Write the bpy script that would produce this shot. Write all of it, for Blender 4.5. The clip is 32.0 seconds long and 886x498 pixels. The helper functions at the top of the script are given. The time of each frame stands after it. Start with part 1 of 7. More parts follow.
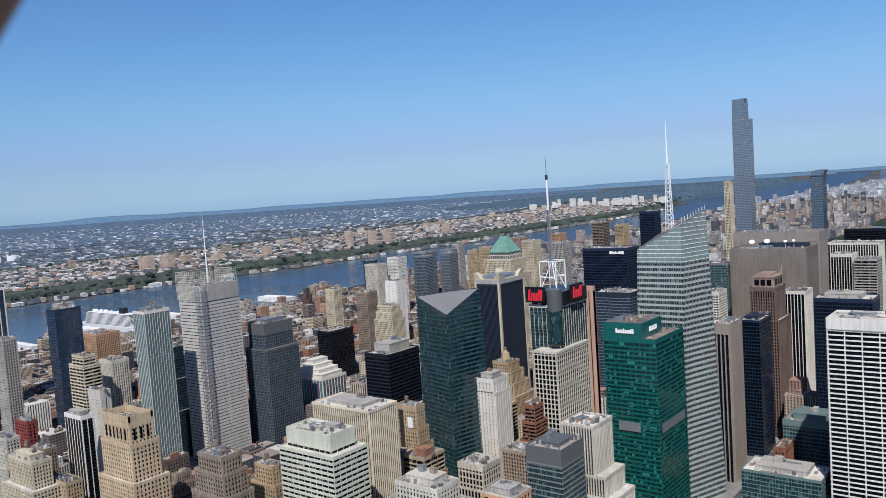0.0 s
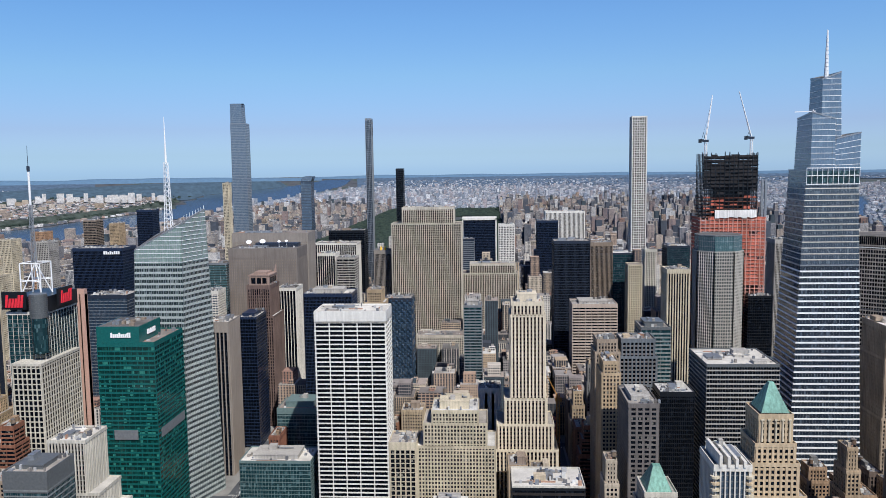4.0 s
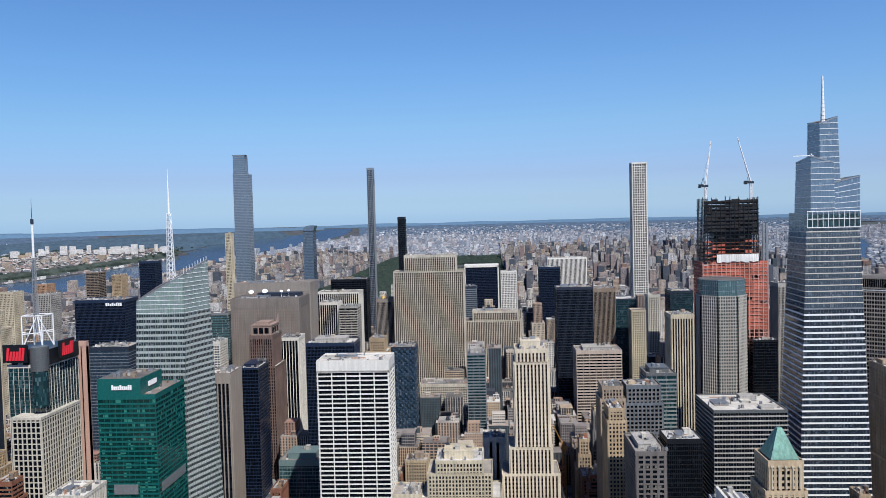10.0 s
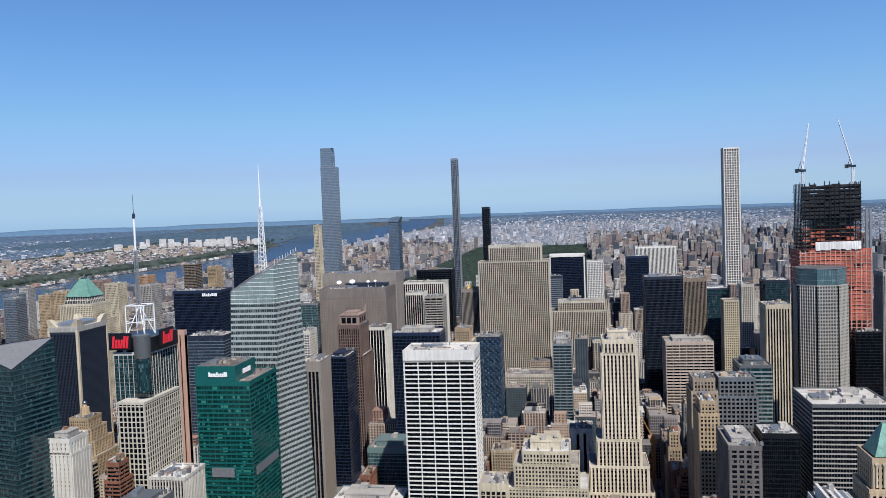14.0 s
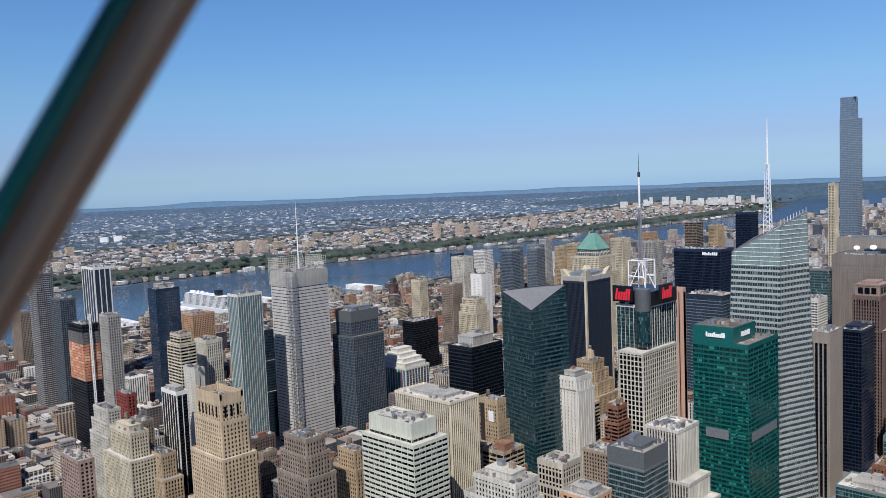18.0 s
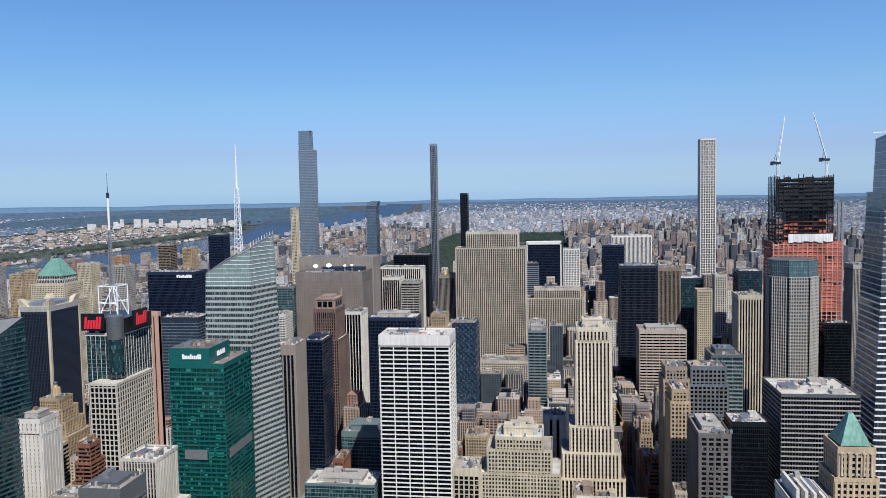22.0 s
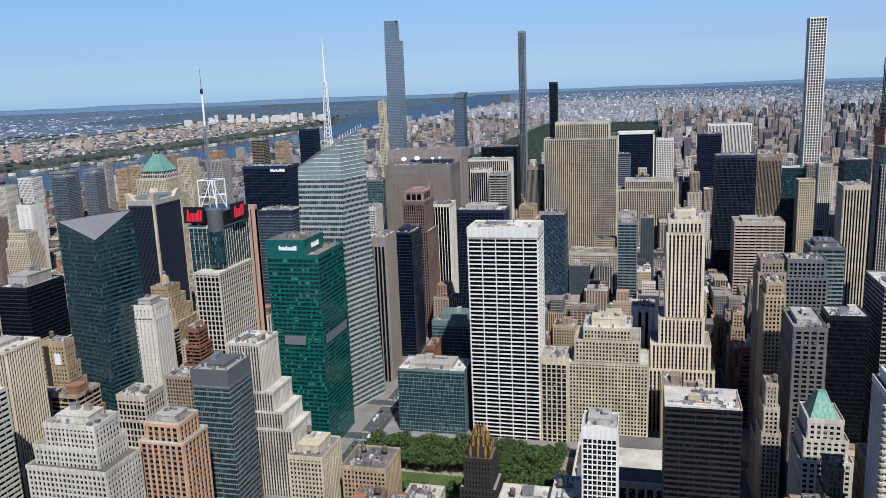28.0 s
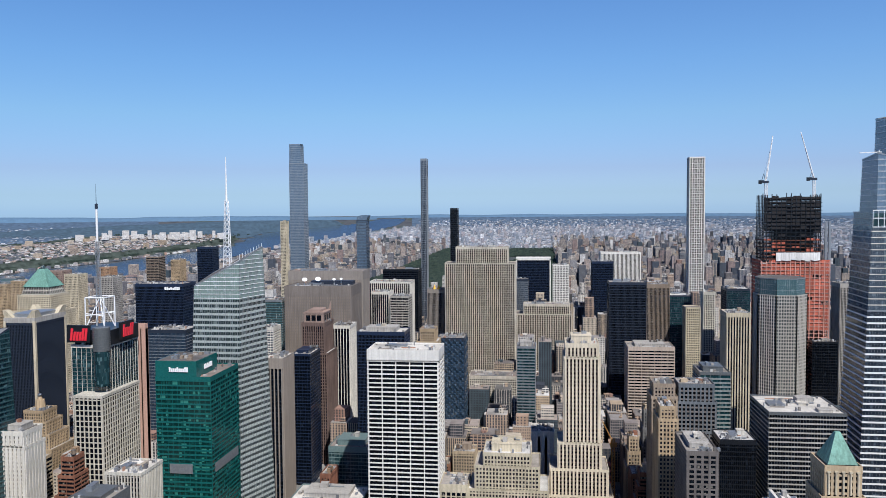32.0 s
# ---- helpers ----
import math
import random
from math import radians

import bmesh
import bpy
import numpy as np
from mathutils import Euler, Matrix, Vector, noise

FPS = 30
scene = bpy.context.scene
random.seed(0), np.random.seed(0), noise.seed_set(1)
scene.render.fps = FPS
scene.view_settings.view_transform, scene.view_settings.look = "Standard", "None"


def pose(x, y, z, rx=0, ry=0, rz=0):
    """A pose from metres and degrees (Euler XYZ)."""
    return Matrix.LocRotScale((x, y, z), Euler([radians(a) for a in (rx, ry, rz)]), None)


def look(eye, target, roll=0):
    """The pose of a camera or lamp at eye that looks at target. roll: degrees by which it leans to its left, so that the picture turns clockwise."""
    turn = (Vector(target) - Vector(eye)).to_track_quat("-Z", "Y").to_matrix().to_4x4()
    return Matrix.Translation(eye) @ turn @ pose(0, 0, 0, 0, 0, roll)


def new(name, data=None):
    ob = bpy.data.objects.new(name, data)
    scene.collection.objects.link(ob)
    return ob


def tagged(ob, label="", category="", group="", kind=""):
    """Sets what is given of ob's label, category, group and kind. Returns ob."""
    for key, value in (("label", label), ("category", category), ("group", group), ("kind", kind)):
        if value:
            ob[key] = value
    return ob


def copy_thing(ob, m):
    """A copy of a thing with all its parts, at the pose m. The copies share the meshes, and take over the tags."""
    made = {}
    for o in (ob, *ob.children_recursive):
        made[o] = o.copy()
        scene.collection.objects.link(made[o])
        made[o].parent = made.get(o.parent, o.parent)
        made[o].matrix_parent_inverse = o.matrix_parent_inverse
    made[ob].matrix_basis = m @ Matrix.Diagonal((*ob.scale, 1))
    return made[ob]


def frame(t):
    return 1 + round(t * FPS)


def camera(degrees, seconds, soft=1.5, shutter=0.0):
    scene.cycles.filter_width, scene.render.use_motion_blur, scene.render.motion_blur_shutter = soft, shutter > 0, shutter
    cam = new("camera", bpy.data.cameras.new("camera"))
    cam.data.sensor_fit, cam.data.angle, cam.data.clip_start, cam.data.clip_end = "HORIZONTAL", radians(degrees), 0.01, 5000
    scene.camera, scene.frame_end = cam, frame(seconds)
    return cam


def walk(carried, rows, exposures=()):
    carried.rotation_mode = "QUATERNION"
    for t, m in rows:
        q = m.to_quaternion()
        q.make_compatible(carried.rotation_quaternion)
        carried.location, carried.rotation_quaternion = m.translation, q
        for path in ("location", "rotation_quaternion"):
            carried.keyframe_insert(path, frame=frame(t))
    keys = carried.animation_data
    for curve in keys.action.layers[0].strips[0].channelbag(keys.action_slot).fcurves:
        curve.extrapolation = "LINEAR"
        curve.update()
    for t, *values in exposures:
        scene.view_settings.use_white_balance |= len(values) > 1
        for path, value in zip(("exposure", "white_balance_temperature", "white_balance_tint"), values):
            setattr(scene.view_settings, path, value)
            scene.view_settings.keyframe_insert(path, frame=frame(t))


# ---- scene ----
cam = camera(58.45, 32.0, soft=0.45)
cam.data.dof.use_dof, cam.data.dof.focus_distance, cam.data.dof.aperture_fstop = True, 900.0, 4.5  # focused far off
EYE, TURN = 320.0, 38.6  # the eye's height, the avenues' heading
ROWS = [  # seconds, yaw, pitch, roll
    (0.0, -0.00, -4.30, 3.87),
    (0.5, -1.53, -4.56, 3.95),
    (1.0, -5.46, -4.91, 3.63),
    (1.5, -13.43, -5.33, 2.90),
    (2.0, -21.14, -5.84, 2.19),
    (2.5, -27.42, -6.24, 1.47),
    (3.0, -31.42, -6.38, 0.97),
    (3.5, -33.91, -6.25, 0.87),
    (4.0, -35.19, -5.77, 0.76),
    (4.5, -35.83, -5.11, 0.70),
    (6.5, -36.61, -3.14, 0.85),
    (7.0, -36.54, -2.90, 0.95),
    (7.5, -36.47, -2.68, 1.02),
    (8.0, -36.36, -2.53, 1.06),
    (8.5, -36.22, -2.38, 1.19),
    (9.0, -35.97, -2.30, 1.24),
    (9.5, -35.59, -2.27, 1.36),
    (10.0, -35.10, -2.32, 1.44),
    (10.5, -34.48, -2.40, 1.53),
    (11.0, -33.72, -2.51, 1.65),
    (11.5, -32.97, -2.61, 1.74),
    (12.0, -32.25, -2.70, 1.88),
    (12.5, -31.69, -2.73, 1.90),
    (13.0, -31.25, -2.79, 2.04),
    (13.5, -30.91, -2.82, 2.06),
    (15.5, -13.10, -3.19, 2.73),
    (16.0, -5.84, -3.54, 2.78),
    (16.5, -0.21, -3.92, 2.72),
    (17.0, 3.47, -4.24, 2.68),
    (17.5, 5.56, -4.43, 2.54),
    (18.0, 6.30, -4.43, 2.37),
    (18.5, 5.49, -4.34, 2.21),
    (19.0, 2.92, -4.37, 1.95),
    (19.5, -1.14, -4.56, 1.69),
    (20.0, -6.93, -4.75, 1.33),
    (20.5, -13.89, -4.84, 0.99),
    (21.0, -20.27, -4.75, 0.75),
    (21.5, -25.97, -4.40, 0.88),
    (22.0, -30.57, -3.93, 1.06),
    (22.5, -35.25, -3.26, 1.21),
    (23.0, -39.54, -2.66, 1.27),
    (23.5, -43.84, -2.14, 1.22),
    (24.0, -48.10, -1.77, 1.18),
    (24.5, -51.43, -1.96, 1.21),
    (26.5, -40.39, -8.13, 2.29),
    (27.0, -33.83, -9.63, 2.61),
    (27.5, -27.69, -10.94, 2.66),
    (28.0, -23.94, -11.52, 2.24),
    (28.5, -21.81, -11.28, 1.64),
    (29.0, -20.79, -10.23, 1.13),
    (29.5, -20.89, -8.28, 0.61),
    (30.0, -22.21, -6.31, 0.26),
    (30.5, -24.43, -4.70, 0.11),
    (31.0, -27.01, -3.70, -0.07),
    (31.5, -29.23, -3.19, 0.11),
    (32.0, -31.33, -2.87, 0.41),
]


SWAY = ((0.0, 0.045), (15.0, 0.05), (16.5, 0.045), (17.0, 0.024), (17.5, 0.004), (18.0, 0.0), (19.0, 0.0), (19.5, 0.014), (20.0, 0.045), (32.0, 0.05))  # seconds, metres to the right


def held(t, yaw, pitch, roll):
    turn, side = radians(yaw + TURN), float(np.interp(t, [a for a, _ in SWAY], [b for _, b in SWAY]))
    return pose(side * math.cos(turn), side * math.sin(turn), EYE, 90 + pitch, 0, yaw + TURN) @ pose(0, 0, 0, 0, 0, -roll)


EXPOSURE, SKY, SUN, BAR = 0.24, 0.092, 4.25, 0.45
walk(cam, [(t, held(t, yaw, pitch, roll)) for t, yaw, pitch, roll in ROWS], [(t, EXPOSURE - less, 6500, 10) for t, less in ((0.0, 0.09), (1.3, 0.08), (3.0, 0.0), (13.5, 0.0), (16.0, 0.08), (20.0, 0.08), (22.0, 0.0), (32.0, 0.0))])

# ---------------------------------------------------------------- sky and sun
SUN_EL, SUN_AZ = 50.0, 151.0  # degrees; the azimuth clockwise from the avenues' heading
world = bpy.data.worlds.new("sky")
scene.world = world
world.use_nodes = True
wn, wl = world.node_tree.nodes, world.node_tree.links
sky = wn.new("ShaderNodeTexSky")
sky.sky_type = "NISHITA"
sky.sun_disc = False
sky.sun_elevation, sky.sun_rotation = radians(SUN_EL), radians(SUN_AZ)
sky.altitude, sky.air_density, sky.dust_density, sky.ozone_density = 300, 1.0, 0.6, 2.2
geo = wn.new("ShaderNodeTexCoord")
axes = wn.new("ShaderNodeSeparateXYZ")
wl.new(geo.outputs["Generated"], axes.inputs[0])
clear = wn.new("ShaderNodeValToRGB")  # the clear blue of a dry day, paler towards the horizon, deep overhead
CLEAR = ((0.0, (0.48, 0.77, 1.42)), (0.02, (0.44, 0.65, 1.12)), (0.05, (0.455, 0.575, 0.955)), (0.115, (0.50, 0.70, 0.955)), (0.18, (0.485, 0.735, 1.03)), (0.27, (0.465, 0.73, 1.07)), (0.42, (0.22, 0.36, 0.68)), (1.0, (0.12, 0.21, 0.45)))
while len(clear.color_ramp.elements) < len(CLEAR):
    clear.color_ramp.elements.new(0.5)
for e, (at, c) in zip(clear.color_ramp.elements, CLEAR):
    e.position, e.color = at, (*c, 1)
wl.new(axes.outputs[2], clear.inputs[0])
tint = wn.new("ShaderNodeMix")
tint.data_type, tint.blend_type = "RGBA", "MULTIPLY"
tint.inputs[0].default_value = 1.0
wl.new(sky.outputs[0], tint.inputs[6])
lift = wn.new("ShaderNodeMapRange")  # evens the sky out from west to east, as thin haze does
lift.inputs["From Min"].default_value, lift.inputs["From Max"].default_value = -0.45, 0.55
wl.new(axes.outputs[0], lift.inputs["Value"])
sides = wn.new("ShaderNodeMix")
sides.data_type = "RGBA"
sides.inputs[6].default_value, sides.inputs[7].default_value = (1.20, 1.17, 1.12, 1), (1.42, 1.34, 1.28, 1)
wl.new(lift.outputs[0], sides.inputs[0])
even = wn.new("ShaderNodeMix")
even.data_type, even.blend_type = "RGBA", "MULTIPLY"
even.inputs[0].default_value = 1.0
wl.new(clear.outputs[0], even.inputs[6])
wl.new(sides.outputs[2], even.inputs[7])
wl.new(even.outputs[2], tint.inputs[7])
# thin high cloud in the north-east, thinning out elsewhere
stretch = wn.new("ShaderNodeMapping")
stretch.inputs["Scale"].default_value = (2.2, 2.2, 11.0)
wl.new(geo.outputs["Generated"], stretch.inputs[0])
wisp = wn.new("ShaderNodeTexNoise")
wisp.inputs["Scale"].default_value, wisp.inputs["Detail"].default_value, wisp.inputs["Distortion"].default_value = 2.0, 8.0, 0.6
wl.new(stretch.outputs[0], wisp.inputs["Vector"])
thin = wn.new("ShaderNodeMapRange")
thin.inputs["From Min"].default_value, thin.inputs["From Max"].default_value = 0.49, 0.66
wl.new(wisp.outputs["Fac"], thin.inputs["Value"])
east = wn.new("ShaderNodeMapRange")
east.inputs["From Min"].default_value, east.inputs["From Max"].default_value = 0.50, 0.60
wl.new(axes.outputs[0], east.inputs["Value"])
high = wn.new("ShaderNodeMapRange")
high.inputs["From Min"].default_value, high.inputs["From Max"].default_value = 0.125, 0.2
wl.new(axes.outputs[2], high.inputs["Value"])
amount = wn.new("ShaderNodeMath")
amount.operation = "MULTIPLY"
wl.new(thin.outputs[0], amount.inputs[0])
wl.new(east.outputs[0], amount.inputs[1])
amount2 = wn.new("ShaderNodeMath")
amount2.operation = "MULTIPLY"
wl.new(amount.outputs[0], amount2.inputs[0])
wl.new(high.outputs[0], amount2.inputs[1])
cloud = wn.new("ShaderNodeMix")
cloud.data_type = "RGBA"
cloud.inputs[7].default_value = (7.6, 7.9, 8.4, 1)
wl.new(amount2.outputs[0], cloud.inputs[0])
wl.new(tint.outputs[2], cloud.inputs[6])
wl.new(cloud.outputs[2], wn["Background"].inputs[0])
wn["Background"].inputs[1].default_value = SKY
sun_data = bpy.data.lights.new("sun", "SUN")
sun_data.energy, sun_data.angle, sun_data.color = SUN, radians(0.6), (1.0, 0.968, 0.92)
sun = new("sun", sun_data)
away = Vector((math.sin(radians(SUN_AZ)) * math.cos(radians(SUN_EL)), math.cos(radians(SUN_AZ)) * math.cos(radians(SUN_EL)), math.sin(radians(SUN_EL))))
sun.matrix_world = look(away * 900, (0, 0, 0))
sun.location = away * 900 + Vector((0, 700, 0))

# ---------------------------------------------------------------- materials
def shader(name, rough=0.8, metal=0.0, spec=0.5):
    m = bpy.data.materials.new(name)
    m.use_nodes = True
    b = m.node_tree.nodes["Principled BSDF"]
    b.inputs["Roughness"].default_value, b.inputs["Metallic"].default_value = rough, metal
    b.inputs["Specular IOR Level"].default_value = spec
    return m, m.node_tree.nodes, m.node_tree.links, b


def ramp(nodes, stops, how="LINEAR"):
    r = nodes.new("ShaderNodeValToRGB")
    r.color_ramp.interpolation = how
    while len(r.color_ramp.elements) < len(stops):
        r.color_ramp.elements.new(0.5)
    for e, (at, c) in zip(r.color_ramp.elements, stops):
        e.position, e.color = at, (*c, 1)
    return r


def mixed(nodes, links, a, b, fac, how="MIX"):
    m = nodes.new("ShaderNodeMix")
    m.data_type, m.blend_type = "RGBA", how
    for socket, value in ((0, fac), (6, a), (7, b)):
        if hasattr(value, "node"):
            links.new(value, m.inputs[socket])
        else:
            m.inputs[socket].default_value = value if socket == 0 else (*value, 1)
    return m.outputs[2]


def noise_at(nodes, links, coord, scale, detail=4.0):
    n = nodes.new("ShaderNodeTexNoise")
    n.inputs["Scale"].default_value, n.inputs["Detail"].default_value = scale, detail
    links.new(coord, n.inputs["Vector"])
    return n.outputs["Fac"]


def rough_stuff(name, colors, rough=0.85, spread=0.12, by="object", stain=0.25, relief=0.2, metal=0.0, streak=True):
    """Stone, brick, paint, gravel: one of the colours for each object (or island), with large stains, runs of soot and fine grain."""
    m, nodes, links, b = shader(name, rough, metal, 0.3)
    tc = nodes.new("ShaderNodeTexCoord").outputs["Object"]
    if len(colors) > 1:
        rnd = nodes.new("ShaderNodeNewGeometry").outputs["Random Per Island"] if by == "island" else nodes.new("ShaderNodeObjectInfo").outputs["Random"]
        r = ramp(nodes, [(i / len(colors), c) for i, c in enumerate(colors)], "CONSTANT")
        links.new(rnd, r.inputs[0])
        base = r.outputs[0]
    else:
        rgb = nodes.new("ShaderNodeRGB")
        rgb.outputs[0].default_value = (*colors[0], 1)
        base = rgb.outputs[0]
    big = ramp(nodes, [(0.3, (1 - stain,) * 3), (0.7, (1 + stain * 0.4,) * 3)])
    links.new(noise_at(nodes, links, tc, 0.045, 5), big.inputs[0])
    c = mixed(nodes, links, base, big.outputs[0], 1.0, "MULTIPLY")
    fine = ramp(nodes, [(0.25, (1 - spread,) * 3), (0.75, (1 + spread,) * 3)])
    links.new(noise_at(nodes, links, tc, 0.9, 6), fine.inputs[0])
    c = mixed(nodes, links, c, fine.outputs[0], 1.0, "MULTIPLY")
    if streak:
        mp = nodes.new("ShaderNodeMapping")
        mp.inputs["Scale"].default_value = (0.6, 0.6, 0.03)
        links.new(tc, mp.inputs[0])
        s = ramp(nodes, [(0.38, (1 - stain * 0.8,) * 3), (0.62, (1.05,) * 3)])
        links.new(noise_at(nodes, links, mp.outputs[0], 1.0, 3), s.inputs[0])
        c = mixed(nodes, links, c, s.outputs[0], 1.0, "MULTIPLY")
    links.new(c, b.inputs["Base Color"])
    if relief:
        bump = nodes.new("ShaderNodeBump")
        bump.inputs["Strength"].default_value, bump.inputs["Distance"].default_value = relief, 0.05
        links.new(noise_at(nodes, links, tc, 3.0, 4), bump.inputs["Height"])
        links.new(bump.outputs[0], b.inputs["Normal"])
    return m


def window_glass(name, dark, mid, blind, bay=1.6, storey=3.8, share=0.12, rough=0.12, spec=0.6, wave=0.25):
    """Glazing: every window pane its own tone, a few with pale blinds drawn, panes slightly out of true."""
    m, nodes, links, b = shader(name, rough, 0.0, spec)
    tc = nodes.new("ShaderNodeTexCoord").outputs["Object"]
    snap = nodes.new("ShaderNodeVectorMath")
    snap.operation = "SNAP"
    snap.inputs[1].default_value = (bay, bay, storey)
    off = nodes.new("ShaderNodeVectorMath")
    off.inputs[1].default_value = (0.37, 0.41, 0.0)
    links.new(tc, off.inputs[0])
    links.new(off.outputs[0], snap.inputs[0])
    wn_ = nodes.new("ShaderNodeTexWhiteNoise")
    links.new(snap.outputs[0], wn_.inputs["Vector"])
    r = ramp(nodes, [(0.0, dark), (0.55, tuple(0.6 * a + 0.4 * c for a, c in zip(dark, mid))), (1 - share - 0.12, mid), (1 - share, blind)], "CONSTANT")
    links.new(wn_.outputs["Value"], r.inputs[0])
    links.new(r.outputs[0], b.inputs["Base Color"])
    bump = nodes.new("ShaderNodeBump")
    bump.inputs["Strength"].default_value, bump.inputs["Distance"].default_value = wave, 0.3
    links.new(noise_at(nodes, links, tc, 0.25, 2), bump.inputs["Height"])
    links.new(bump.outputs[0], b.inputs["Normal"])
    return m


def plain(name, color, rough=0.5, metal=0.0, var=0.15, scale=0.6):
    m, nodes, links, b = shader(name, rough, metal)
    tc = nodes.new("ShaderNodeTexCoord").outputs["Object"]
    r = ramp(nodes, [(0.3, tuple(c * (1 - var) for c in color)), (0.7, tuple(min(1, c * (1 + var)) for c in color))])
    links.new(noise_at(nodes, links, tc, scale, 5), r.inputs[0])
    links.new(r.outputs[0], b.inputs["Base Color"])
    return m


def far_city(name, colors, glass=(0.03, 0.037, 0.05), storey=3.4, bay=3.2, share=0.55):
    """Walls of far houses: window rows too small to part; wall colour, bay, and how wide and how high the windows are vary by the house."""
    m, nodes, links, b = shader(name, 0.75, 0.0, 0.3)
    tc = nodes.new("ShaderNodeTexCoord").outputs["Object"]
    rnd = nodes.new("ShaderNodeNewGeometry").outputs["Random Per Island"]
    r = ramp(nodes, [(i / len(colors), c) for i, c in enumerate(colors)], "CONSTANT")
    links.new(rnd, r.inputs[0])
    dice = nodes.new("ShaderNodeTexWhiteNoise")
    dice.noise_dimensions = "1D"
    links.new(rnd, dice.inputs["W"])
    roll = nodes.new("ShaderNodeSeparateColor")
    links.new(dice.outputs["Color"], roll.inputs[0])
    sep = nodes.new("ShaderNodeSeparateXYZ")
    links.new(tc, sep.inputs[0])

    def ranged(socket, low, high):
        g = nodes.new("ShaderNodeMapRange")
        g.inputs["To Min"].default_value, g.inputs["To Max"].default_value = low, high
        links.new(socket, g.inputs["Value"])
        return g.outputs[0]

    def maths(how, a, c):
        d = nodes.new("ShaderNodeMath")
        d.operation = how
        for i, v in enumerate((a, c)):
            if hasattr(v, "node"):
                links.new(v, d.inputs[i])
            else:
                d.inputs[i].default_value = v
        return d.outputs[0]

    def wave(socket, period, open_share):
        return maths("LESS_THAN", maths("FRACT", maths("DIVIDE", socket, period), 0.0), open_share)

    along = maths("ADD", sep.outputs[0], sep.outputs[1])
    row = wave(sep.outputs[2], storey, ranged(roll.outputs[0], 0.38, 0.95))
    col = wave(along, ranged(roll.outputs[1], bay * 0.6, bay * 1.5), ranged(roll.outputs[2], 0.34, 0.84))
    up = nodes.new("ShaderNodeSeparateXYZ")
    links.new(nodes.new("ShaderNodeNewGeometry").outputs["Normal"], up.inputs[0])
    fac = maths("MULTIPLY", maths("MULTIPLY", row, col), maths("LESS_THAN", up.outputs[2], 0.5))
    c = mixed(nodes, links, r.outputs[0], glass, fac)
    v = ramp(nodes, [(0.3, (0.72,) * 3), (0.7, (1.12,) * 3)])
    links.new(noise_at(nodes, links, tc, 0.08, 5), v.inputs[0])
    links.new(mixed(nodes, links, c, v.outputs[0], 1.0, "MULTIPLY"), b.inputs["Base Color"])
    return m


# walls
LIME = rough_stuff("limestone", [(0.53, 0.485, 0.41)])
PALE = rough_stuff("pale_stone", [(0.57, 0.54, 0.47)])
WHITE = rough_stuff("white_travertine", [(0.72, 0.70, 0.655)], stain=0.12, spread=0.06)
CREAM = rough_stuff("cream_brick", [(0.58, 0.51, 0.38)])
TAN = rough_stuff("tan_brick", [(0.45, 0.34, 0.22)])
ORANGE = rough_stuff("orange_brick", [(0.47, 0.29, 0.18)])
BROWN = rough_stuff("brown_stone", [(0.27, 0.215, 0.17)])
GREYBRICK = rough_stuff("grey_brick", [(0.17, 0.155, 0.15)])
CONCRETE = rough_stuff("grey_concrete", [(0.42, 0.40, 0.37)])
TAUPE = rough_stuff("taupe_granite", [(0.265, 0.235, 0.21)], stain=0.12)
OFFWHITE = rough_stuff("off_white_brick", [(0.66, 0.63, 0.57)], stain=0.15)
SLATE = plain("slate_metal_panel", (0.13, 0.14, 0.145), 0.4, 0.2)
TEALFRAME = plain("grey_green_frame", (0.13, 0.19, 0.19), 0.4)
SANDBROWN = rough_stuff("sandy_brown_brick", [(0.37, 0.295, 0.225)])
DARKPINK = rough_stuff("dark_red_granite", [(0.165, 0.115, 0.10)])
PINK = rough_stuff("pink_granite", [(0.34, 0.245, 0.205)])
INFILL = rough_stuff("city_masonry", [(0.50, 0.40, 0.28), (0.42, 0.29, 0.19), (0.29, 0.13, 0.085), (0.53, 0.46, 0.37), (0.33, 0.26, 0.21), (0.68, 0.64, 0.57),
                                      (0.17, 0.13, 0.11), (0.46, 0.355, 0.245), (0.34, 0.175, 0.115), (0.20, 0.20, 0.20), (0.55, 0.46, 0.335), (0.37, 0.295, 0.23)], stain=0.35)
BLACKMETAL = plain("black_metal", (0.010, 0.012, 0.016), 0.35, 0.0)
DARKMETAL = plain("dark_metal", (0.020, 0.028, 0.046), 0.4, 0.0)
NAVY = plain("navy_panel", (0.013, 0.024, 0.055), 0.35)
GREYMETAL = plain("grey_metal", (0.33, 0.35, 0.37), 0.4, 0.6)
WHITEMETAL = plain("white_paint", (0.78, 0.79, 0.80), 0.5, 0.0, 0.08)
STEEL = plain("stainless_steel", (0.55, 0.56, 0.57), 0.28, 1.0)
TEALMETAL = plain("green_spandrel", (0.008, 0.100, 0.094), 0.25, 0.0)
COPPER = rough_stuff("verdigris_copper", [(0.18, 0.375, 0.31)], 0.6, stain=0.35)
GOLD = plain("gilded_stone", (0.40, 0.25, 0.08), 0.4, 0.5, 0.45)
BLACKBRICK = rough_stuff("black_brick", [(0.035, 0.03, 0.028)])
RODS = rough_stuff("ceramic_rod_screen", [(0.50, 0.48, 0.45)], 0.6, 0.06, stain=0.1)
MINT = rough_stuff("pale_green_brick", [(0.56, 0.565, 0.47)], 0.8, 0.08, stain=0.15)
CREAMLIGHT = rough_stuff("light_cream_limestone", [(0.66, 0.58, 0.45)], stain=0.15)
